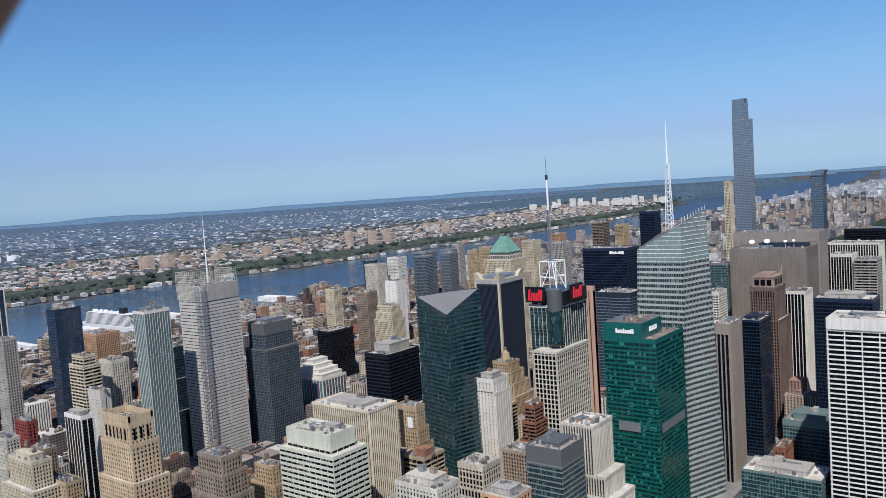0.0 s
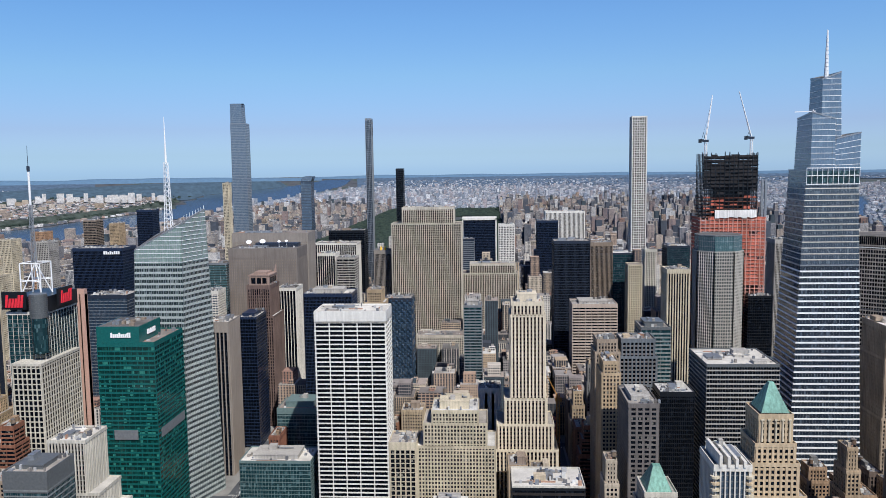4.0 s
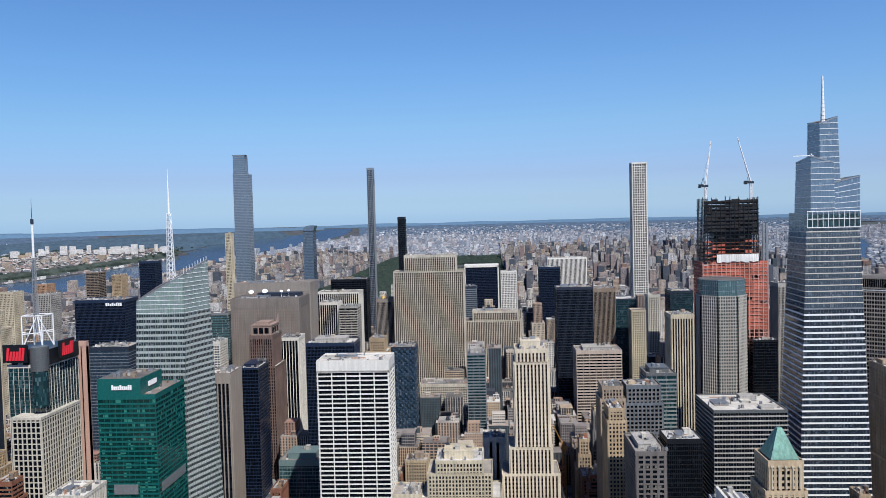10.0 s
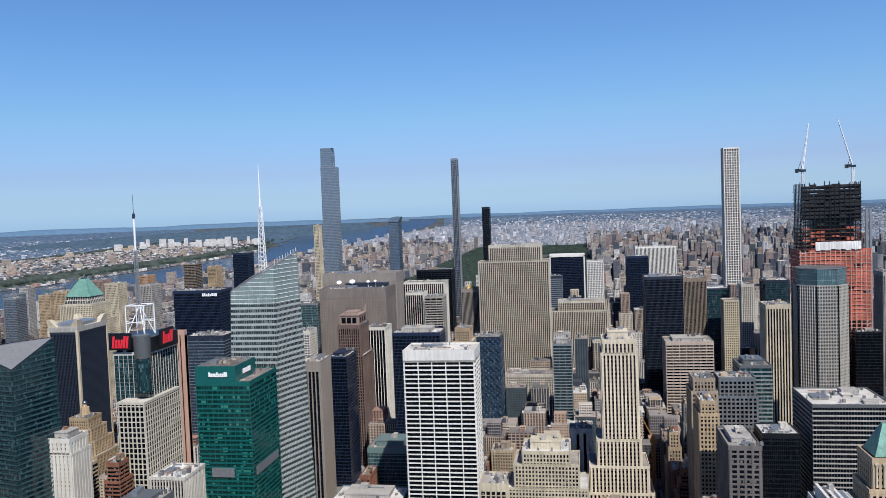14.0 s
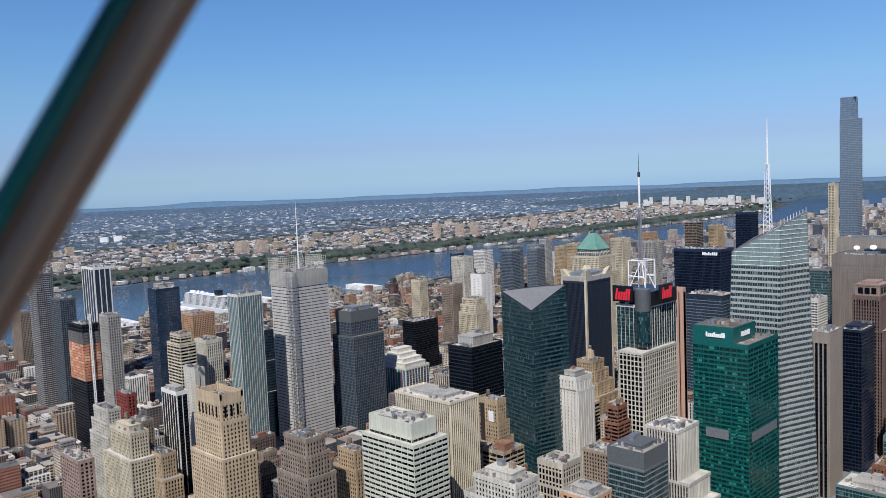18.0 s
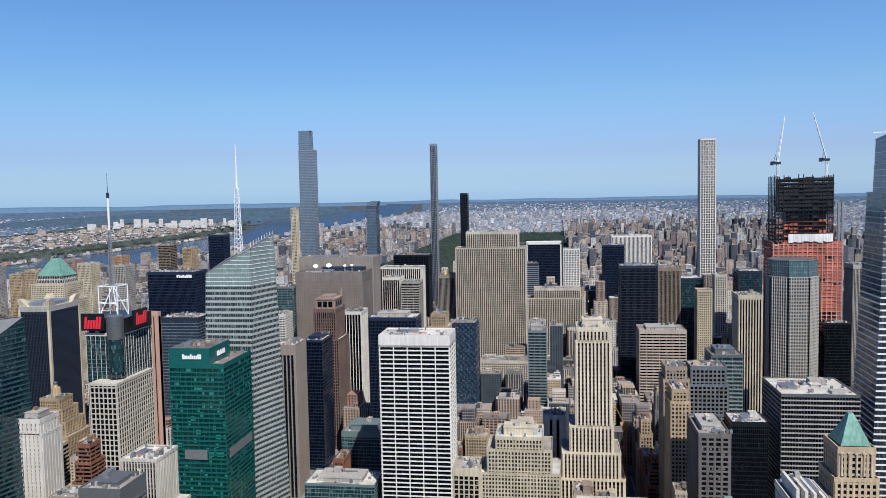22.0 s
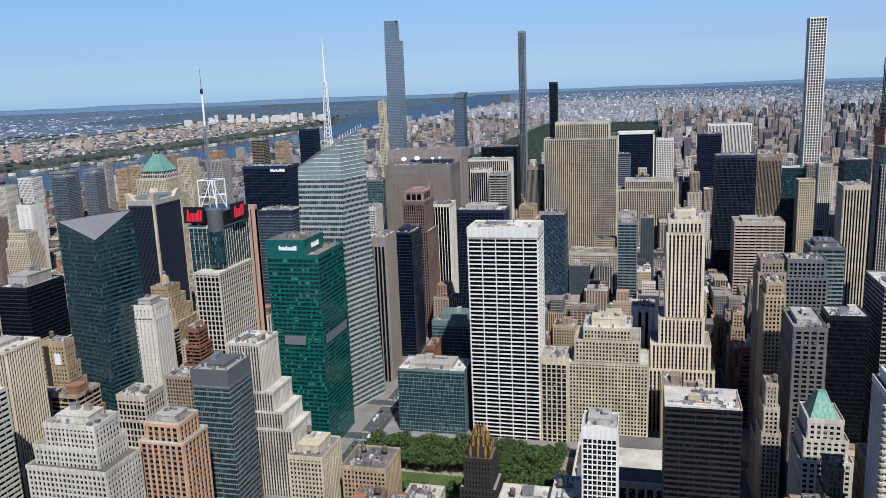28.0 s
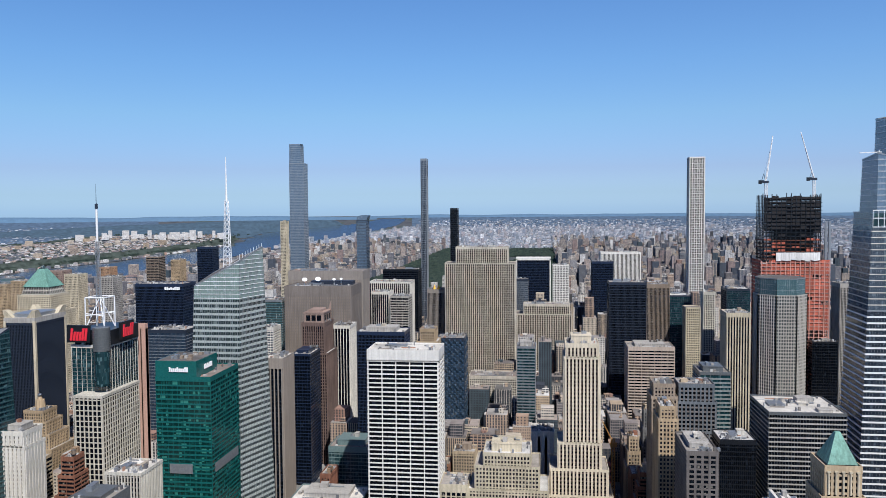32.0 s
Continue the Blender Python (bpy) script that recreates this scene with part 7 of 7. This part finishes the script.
for ave in AVENUES[5:10]:
    for k in range(-1, 2):
        y = 420.0
        while y < 1250:
            lines.append((ave + k * 3.6 - 0.12, ave + k * 3.6 + 0.12, y, y + 4, 0.02, 0.06))
            y += 11
    for n in range(-3, 7):
        for j in range(10):
            x = ave - 9 + j * 1.9
            lines.append((x, x + 0.7, STREET0 + n * PITCH + 7, STREET0 + n * PITCH + 10, 0.02, 0.06))
            lines.append((x, x + 0.7, STREET0 + n * PITCH - 10, STREET0 + n * PITCH - 7, 0.02, 0.06))
tagged(boxes_part("road_marking", lines, PAINT), "white lane lines and crossings", kind="structure")
GRASS = rough_stuff("lawn_grass", [(0.075, 0.115, 0.035)], 0.95, 0.3, stain=0.3, streak=False)
GRAVEL = rough_stuff("park_gravel", [(0.30, 0.27, 0.22)], 0.95, 0.2, stain=0.3, streak=False)
tagged(boxes_part("park_terrace", [(-240, 58, 543, 645, 0, 0.2)], GRAVEL), "pale gravel terrace of the small park", kind="structure")
tagged(boxes_part("lawn", [(-202, -120, 556, 594, 0.2, 0.35)], GRASS), "green lawn in the small park", kind="structure")

BARK = rough_stuff("plane_bark", [(0.16, 0.13, 0.10)], 0.9)
LEAF = rough_stuff("plane_leaves", [(0.045, 0.085, 0.022), (0.06, 0.105, 0.03), (0.038, 0.07, 0.02), (0.075, 0.12, 0.035)], 0.7, 0.25, by="island", stain=0.2, relief=0, streak=False)
leafy = np.random.default_rng(3)


def tree_template(h, spread, seed):
    r = random.Random(seed)
    root = thing("plane_tree", 0, 0, 0, "leafy green plane tree beside the lawn", "tree", "trees of the small park")
    bm = bmesh.new()
    tube(bm, (0, 0, 0), (0.2, 0.1, h * 0.45), 0.38, 0.24, 8)
    tips = []
    for k in range(7):
        a = math.tau * k / 7 + r.uniform(-0.3, 0.3)
        tip = Vector((math.cos(a) * spread * 0.62, math.sin(a) * spread * 0.62, h * r.uniform(0.62, 0.86)))
        tube(bm, (0.15, 0.08, h * r.uniform(0.3, 0.44)), tip, 0.16, 0.05, 5)
        tips.append(tip)
    part("trunk", bm, BARK, root)
    lobes = np.array([t[:] for t in tips] + [(0, 0, h * 0.9), (0.3, 0, h * 0.68)])
    n = 720
    c = lobes[leafy.integers(0, len(lobes), n)]
    d = leafy.normal(size=(n, 3))
    d /= np.linalg.norm(d, axis=1)[:, None]
    p = c + d * (spread * 0.42 * leafy.uniform(0.55, 1.1, (n, 1))) * np.array([1, 1, 0.72])
    u = leafy.normal(size=(n, 3))
    w = np.cross(d, u)
    w /= np.linalg.norm(w, axis=1)[:, None]
    u = np.cross(w, d + 0.5 * leafy.normal(size=(n, 3)))
    u /= np.linalg.norm(u, axis=1)[:, None]
    s = leafy.uniform(0.45, 1.0, (n, 1))
    v = np.stack([p - u * s, p + w * s * 0.7, p + u * s + d * 0.3, p - w * s * 0.7], 1).reshape(-1, 3)
    link_mesh("crown", v.tolist(), (np.arange(n)[:, None] * 4 + np.arange(4)).tolist(), LEAF, root)
    return root


trees = [tree_template(h, s, k) for k, (h, s) in enumerate(((17, 6.5), (19, 7.2), (15, 5.8), (20, 6.8)))]
spots = []
for row_y in (595, 604, 613, 622, 632):
    spots += [(x, row_y) for x in np.arange(-232, -62, 8.6)]
for row_y in (549,):
    spots += [(x, row_y) for x in np.arange(-232, -64, 9)]
for col_x in (-232, -222, -211):
    spots += [(col_x, y) for y in np.arange(560, 592, 9)]
for col_x in (-112, -103, -94, -84, -74, -65):
    spots += [(col_x, y) for y in np.arange(560, 592, 9)]
used = set()
for x, y in spots:
    t = fill.choice(trees)
    m = pose(x + fill.uniform(-1.8, 1.8), y + fill.uniform(-1.8, 1.8), 0.2, 0, 0, fill.uniform(0, 360))
    if t in used:
        c = copy_thing(t, m)
        c.scale = (1, 1, fill.uniform(0.85, 1.1))
    else:
        used.add(t)
        t.matrix_basis = m

lib = tower("library_building", "low white marble library with a pitched copper-grey roof", -52, 50, 562, 640, 24, (7, 2.4, 0.7, 11, 3, 0.5, 4), PALE, G_DARK, PALE, lots=0, roof=R_PALE)
for x0, x1, y0, y1 in ((-48, 48, -36, -20), (-48, 48, 20, 36), (-50, -32, -18, 18)):
    bm = bmesh.new()
    if x1 - x0 > y1 - y0:
        ym = (y0 + y1) / 2
        add_prism(bm, [(x0, y0, 24.2), (x0, y1, 24.2), (x0, ym, 31)], [(x1, y0, 24.2), (x1, y1, 24.2), (x1, ym, 31)])
    else:
        xm = (x0 + x1) / 2
        add_prism(bm, [(x0, y0, 24.2), (xm, y0, 31), (x1, y0, 24.2)], [(x0, y1, 24.2), (xm, y1, 31), (x1, y1, 24.2)])
    part("pitched_roof", bm, R_DARK, lib)

# traffic
CARMATS = [plain("white_car_paint", (0.75, 0.75, 0.74), 0.3), plain("black_car_paint", (0.02, 0.02, 0.022), 0.25), plain("yellow_cab_paint", (0.75, 0.42, 0.02), 0.35), plain("grey_car_paint", (0.28, 0.29, 0.30), 0.3, 0.4), plain("red_car_paint", (0.35, 0.03, 0.03), 0.3)]
RUBBER = plain("tyre_rubber", (0.02, 0.02, 0.02), 0.8)


def car_template(mat, label, van=False):
    root = thing("car", 0, 0, 0, label, "car", "traffic")
    length, high = (5.6, 2.5) if van else (4.7, 1.5)
    bm = bmesh.new()
    add_prism(bm, [(-0.92, -length / 2, 0.3), (0.92, -length / 2, 0.3), (0.92, length / 2, 0.3), (-0.92, length / 2, 0.3)], [(-0.88, -length / 2 + 0.1, 0.95), (0.88, -length / 2 + 0.1, 0.95), (0.88, length / 2 - 0.15, 0.85), (-0.88, length / 2 - 0.15, 0.85)])
    if van:
        add_box(bm, -0.9, 0.9, -length / 2 + 0.1, length / 2 - 1.3, 0.9, high)
    part("body", bm, mat, root)
    bm = bmesh.new()
    y0, y1 = (length / 2 - 1.4, length / 2 - 0.5) if van else (-1.5, 0.9)
    add_prism(bm, [(-0.85, y0, 0.9), (0.85, y0, 0.9), (0.85, y1, 0.9), (-0.85, y1, 0.9)], [(-0.7, y0 + 0.4, high), (0.7, y0 + 0.4, high), (0.7, y1 - 0.6, high), (-0.7, y1 - 0.6, high)])
    part("cabin", bm, G_BLACK if not van else mat, root)
    for sx in (-0.8, 0.8):
        for sy in (-length * 0.3, length * 0.3):
            bm = bmesh.new()
            tube(bm, (sx - 0.1, sy, 0.33), (sx + 0.1, sy, 0.33), 0.33, 0.33, 10)
            part("wheel", bm, RUBBER, root)
    return root


cars = [car_template(CARMATS[0], "white car on the avenue"), car_template(CARMATS[1], "black car on the avenue"), car_template(CARMATS[2], "yellow taxi on the avenue"), car_template(CARMATS[3], "grey car on the avenue"), car_template(CARMATS[0], "white delivery van on the avenue", True)]
park_at = []
for ave, y0, y1 in ((72, 520, 1200), (-252, 560, 960)):
    for lane in (-5.6, 1.9):
        y = y0 + fill.uniform(0, 20)
        while y < y1:
            park_at.append((ave + lane, y, 180 if ave == 72 else 0))
            y += fill.choice((8, 9, 12, 26, 40, 60))
for k in range(14):
    park_at.append((-236 + k * 21, 697 + fill.choice((-4, 4)), 90))
used = set()
for x, y, turn in park_at[:105]:
    c = fill.choice(cars)
    if c in used:
        copy_thing(c, pose(x, y, 0.02, 0, 0, turn))
    else:
        used.add(c)
        c.matrix_basis = pose(x, y, 0.02, 0, 0, turn)

sb = find("brown brick stepped tower with a blank")
boxes_part("side_strip", [(-8.5, -3.5, -6.9, -6.3, 0, 117)], BLACKBRICK, sb, "dark blank strip of brick")
boxes_part("roof_sign", [(1.5, 7.5, -6.8, -6.4, 101, 111)], WHITEMETAL, sb)
gothic = find("slim white brick neo-gothic")
bm = bmesh.new()
tube(bm, (-9, -10, 131), (-9, -10, 166), 0.45, 0.3, 6)
part("flagpole", bm, WHITEMETAL, gothic)
bm = bmesh.new()
bmesh.ops.create_icosphere(bm, subdivisions=2, radius=1.6, matrix=Matrix.Translation((-9, -10, 140)))
part("pole_ball", bm, WHITEMETAL, gothic, smooth=True)

tan = find("tan brick tower with an ornate")
# black arches laid on the wall stand in for the crown's shaded recesses
for k in range(6):
    x = -15.5 + 5.5 * k
    bm = bmesh.new()
    add_box(bm, x + 0.4, x + 1.9, -10.9, -10.4, 144, 152)
    tube(bm, (x + 1.15, -10.9, 152), (x + 1.15, -10.4, 152), 0.75, 0.75, 12)
    part("arched_recess", bm, G_BLACK, tan)
for k in range(3):
    y = -7.6 + 5.6 * k
    boxes_part("arched_recess", [(19.3, 19.9, y + 0.4, y + 1.9, 144, 153)], G_BLACK, tan)
for x0, x1, y0, y1 in ((-19.4, 19.4, -10.5, -9.6), (-19.4, 19.4, 9.6, 10.5), (-19.4, -18.5, -9.6, 9.6), (18.5, 19.4, -9.6, 9.6)):
    boxes_part("crown_wall", [(x0, x1, y0, y1, 158, 163)], TANLIGHT, tan)
for x in (-19.4, 17.4):
    for y in (-10.6, 8.6):
        boxes_part("crown_pier", [(x, x + 2, y, y + 2, 157, 165)], TANLIGHT, tan)

bt = find("beige stone tower with dark window strips")
boxes_part("blank_wall", [(10.9, 12.0, -18.2, 18.2, 0, 163.5)], rough_stuff("tan_granite", [(0.35, 0.295, 0.245)], stain=0.12), bt, "blank tan granite side wall")

wb = find("white and blue glass tower with rounded")
for k in range(30):
    for x in (-9.3, 9.3):
        bm = bmesh.new()
        tube(bm, (x, -13.6, 44 + 3.6 * k), (x, -13.6, 45.3 + 3.6 * k), 2.7, 2.7, 12)
        part("balcony", bm, CREAM if k % 4 else TANLIGHT, wb)
for k in range(4):
    boxes_part("crown_fin", [(-7.5 + 4.4 * k, -5.9 + 4.4 * k, -15.6, 12, 155, 162 - 1.2 * k)], OFFWHITE, wb)

# the yellow crane on the avenue
YELLOW = plain("yellow_crane_paint", (0.42, 0.20, 0.05), 0.5)
yc = thing("mobile_crane", 68, 790, 0, "yellow lattice crane beside red hoist frames on the avenue", "crane")
lattice_mast(yc, 0, 0, 0, 92, 1.8, 1.6, YELLOW, 18, 0.55)
boxes_part("machine_deck", [(-3, 4, -2, 2, 84, 88)], YELLOW, yc)
bm = bmesh.new()
for off in (-0.7, 0.7):
    tube(bm, (0, off, 88), (-11, off, 110), 0.6, 0.4, 4)
for k in range(9):
    tube(bm, (-11 * k / 9, -0.7, 88 + 22 * k / 9), (-11 * (k + 1) / 9, 0.7, 88 + 22 * (k + 1) / 9), 0.3, 0.3, 4)
part("jib", bm, YELLOW, yc)
for k in range(12):
    boxes_part("hoist_frame", [(-6, -2.5, -8, 6, 6 * k, 6 * k + 0.5), (-6, -5.7, -8, -7.7, 6 * k, 6 * k + 6), (-2.8, -2.5, -8, -7.7, 6 * k, 6 * k + 6)], REDNET, yc)

# ---------------------------------------------------------------- the river's edge
for y0, long_, wide in ((1010, 300, 40), (1130, 300, 40), (1250, 300, 36), (820, 220, 30), (640, 210, 34), (1420, 180, 30), (1580, 160, 60), (480, 200, 30)):
    tagged(boxes_part("pier", [(-1890 - long_, -1850, y0, y0 + wide, 0, 5)], PAVING), "concrete river pier", kind="structure")
    far_boxes("pier_shed", "long pale pier shed", np.array([-1890 - long_ / 2.0]), np.array([y0 + wide / 2.0]), long_ * 0.85, wide * 0.7, 14.0, FAR_B, "shed", 5.0)["kind"] = ""
ship = thing("cruise_ship", -2040, 1095, 3, "white cruise ship moored at a pier", "ship")
bm = bmesh.new()
hull = [(-150, 0), (-128, -14), (140, -16), (150, -10), (150, 10), (140, 16), (-128, 14)]
add_prism(bm, [(x * 0.96, y * 0.85, 0) for x, y in hull], [(x, y, 14) for x, y in hull])
part("hull", bm, WHITEMETAL, ship)
for k in range(11):
    z = 14 + k * 2.9
    boxes_part("deck_level", [(-112 + k * 1.5, 142 - k * 2, -15, 15, z, z + 1.2)], WHITEMETAL, ship)
    boxes_part("cabin_deck", [(-111 + k * 1.5, 141 - k * 2, -13.6, 13.6, z + 1.2, z + 2.9)], G_DARK, ship)
boxes_part("funnel", [(60, 80, -7, 7, 46, 62)], BLACKMETAL, ship)
boxes_part("top_deck", [(-90, 118, -14.5, 14.5, 45.9, 47)], WHITEMETAL, ship)
rr = random.Random(9)
for k in range(16):
    bm = bmesh.new()
    bmesh.ops.create_icosphere(bm, subdivisions=1, radius=rr.uniform(2, 4.5), matrix=Matrix.Translation((rr.uniform(-85, 50), rr.uniform(-10, 10), 49)))
    part("radar_dome", bm, WHITEMETAL, ship, smooth=True)
for x, y, w, h in ((-3378, 2016, 70, 100), (-3320, 2090, 60, 100), (-3120, 3090, 40, 122), (-3090, 3240, 44, 112), (-3060, 3330, 44, 118), (-3230, 2600, 48, 90), (-3160, 4000, 40, 100)):
    far_boxes("apartment_tower", "brown brick apartment tower on the far bluff", np.array([float(x)]), np.array([float(y)]), w, w * 0.6, float(h) - 40, FAR_T, "building", 40.0)["kind"] = ""
for k in range(2):
    d = Vector((-6150 - 30 * k, 2480 + 120 * k, 0))
    th = np.linspace(0, math.tau, 17)[:-1]
    v = np.concatenate([np.stack([d.x + 32 * np.cos(th), d.y + 32 * np.sin(th), 0 * th + z], 1) for z in (4, 44)])
    f = [(i, (i + 1) % 16, 16 + (i + 1) % 16, 16 + i) for i in range(16)] + [tuple(range(16, 32))]
    tagged(link_mesh("storage_tank", far(v).tolist(), f, WHITEMETAL), "round white storage tank on the far meadows", "tank", "storage tanks")

shore_r = random.Random(31)
for k in range(30):
    f = k / 29 + shore_r.uniform(-0.02, 0.02)
    x, y, w, h = -4150 + 1500 * f + shore_r.uniform(-120, 60), 7000 + shore_r.uniform(-500, 500), shore_r.uniform(24, 52), shore_r.uniform(35, 90)
    if x < bank(y) - 90:
        far_boxes("apartment_block", "pale apartment block on the far shore", np.array([x]), np.array([y]), w, w * 0.7, h, FAR_SHORE, "building", 60.0)["kind"] = ""

# ---------------------------------------------------------------- the viewing deck under the eye
deck = thing("viewing_tower", 12, -15, 0, "limestone tower with the viewing deck on a setback", "building")
boxes_part("shaft", [(-13.5, 22, -25, 15.5, 0, 318.0)], LIME, deck)
boxes_part("upper_shaft", [(-11.0, 18, -22, 13.9, 318.0, 372)], LIME, deck)
boxes_part("upper_cap", [(-7, 14, -18, 10, 372, 380)], GREYMETAL, deck)
BRONZE = plain("brown_bronze_bar", (0.40, 0.21, 0.11), 0.65, 0.1, 0.3, 8.0)
# the bar's lit stripe, put in as a ridge of paler bronze
PALE_BRONZE = plain("lit_bronze_ridge", (0.58, 0.385, 0.245), 0.5, 0.1, 0.25, 6.0)
EDGE_GREEN = plain("green_glass_edge", (0.02, 0.24, 0.18), 0.15, 0.0, 0.5, 5.0)
eye19 = held(19.0, 2.85, -4.35, 1.95).translation
p_top, p_low = eye19 + Vector((-1.0, 0.478, 0.2525)) * BAR, eye19 + Vector((-1.084, 0.387, 0.065)) * BAR
along = (p_top - p_low).normalized()
foot = p_low - along * ((p_low.z - 318.0) / along.z)
fence = thing("deck_fence", foot.x, foot.y, 318.0, "leaning brown bronze fence bar of the viewing deck", "fence")
end = (p_top + along * 1.0) - foot
side = along.cross(Vector((-p_top.x, -p_top.y, 0)).normalized()).normalized()  # across the bar, as seen from the eye
front = side.cross(along).normalized() * (-1 if side.cross(along).dot(eye19 - p_top) < 0 else 1)
if side.dot(Vector((1, 0, 0))) < 0:
    side = -side
for name, off, near, rad, mat in (("bar", 0.008, 0.0, 0.017, BRONZE), ("bar_ridge", 0.010, 0.015, 0.007, PALE_BRONZE), ("glass_edge", -0.0095, 0.008, 0.0065, EDGE_GREEN), ("gasket", -0.0148, 0.001, 0.004, BLACKMETAL)):
    bm = bmesh.new()
    shift = side * off + front * near
    tube(bm, shift, end + shift, rad, rad, 16)
    part(name, bm, mat, fence, smooth=True)
bm = bmesh.new()
add_box(bm, -0.07, 0.07, -0.07, 0.07, 0, 0.03)
part("base_plate", bm, BRONZE, fence)
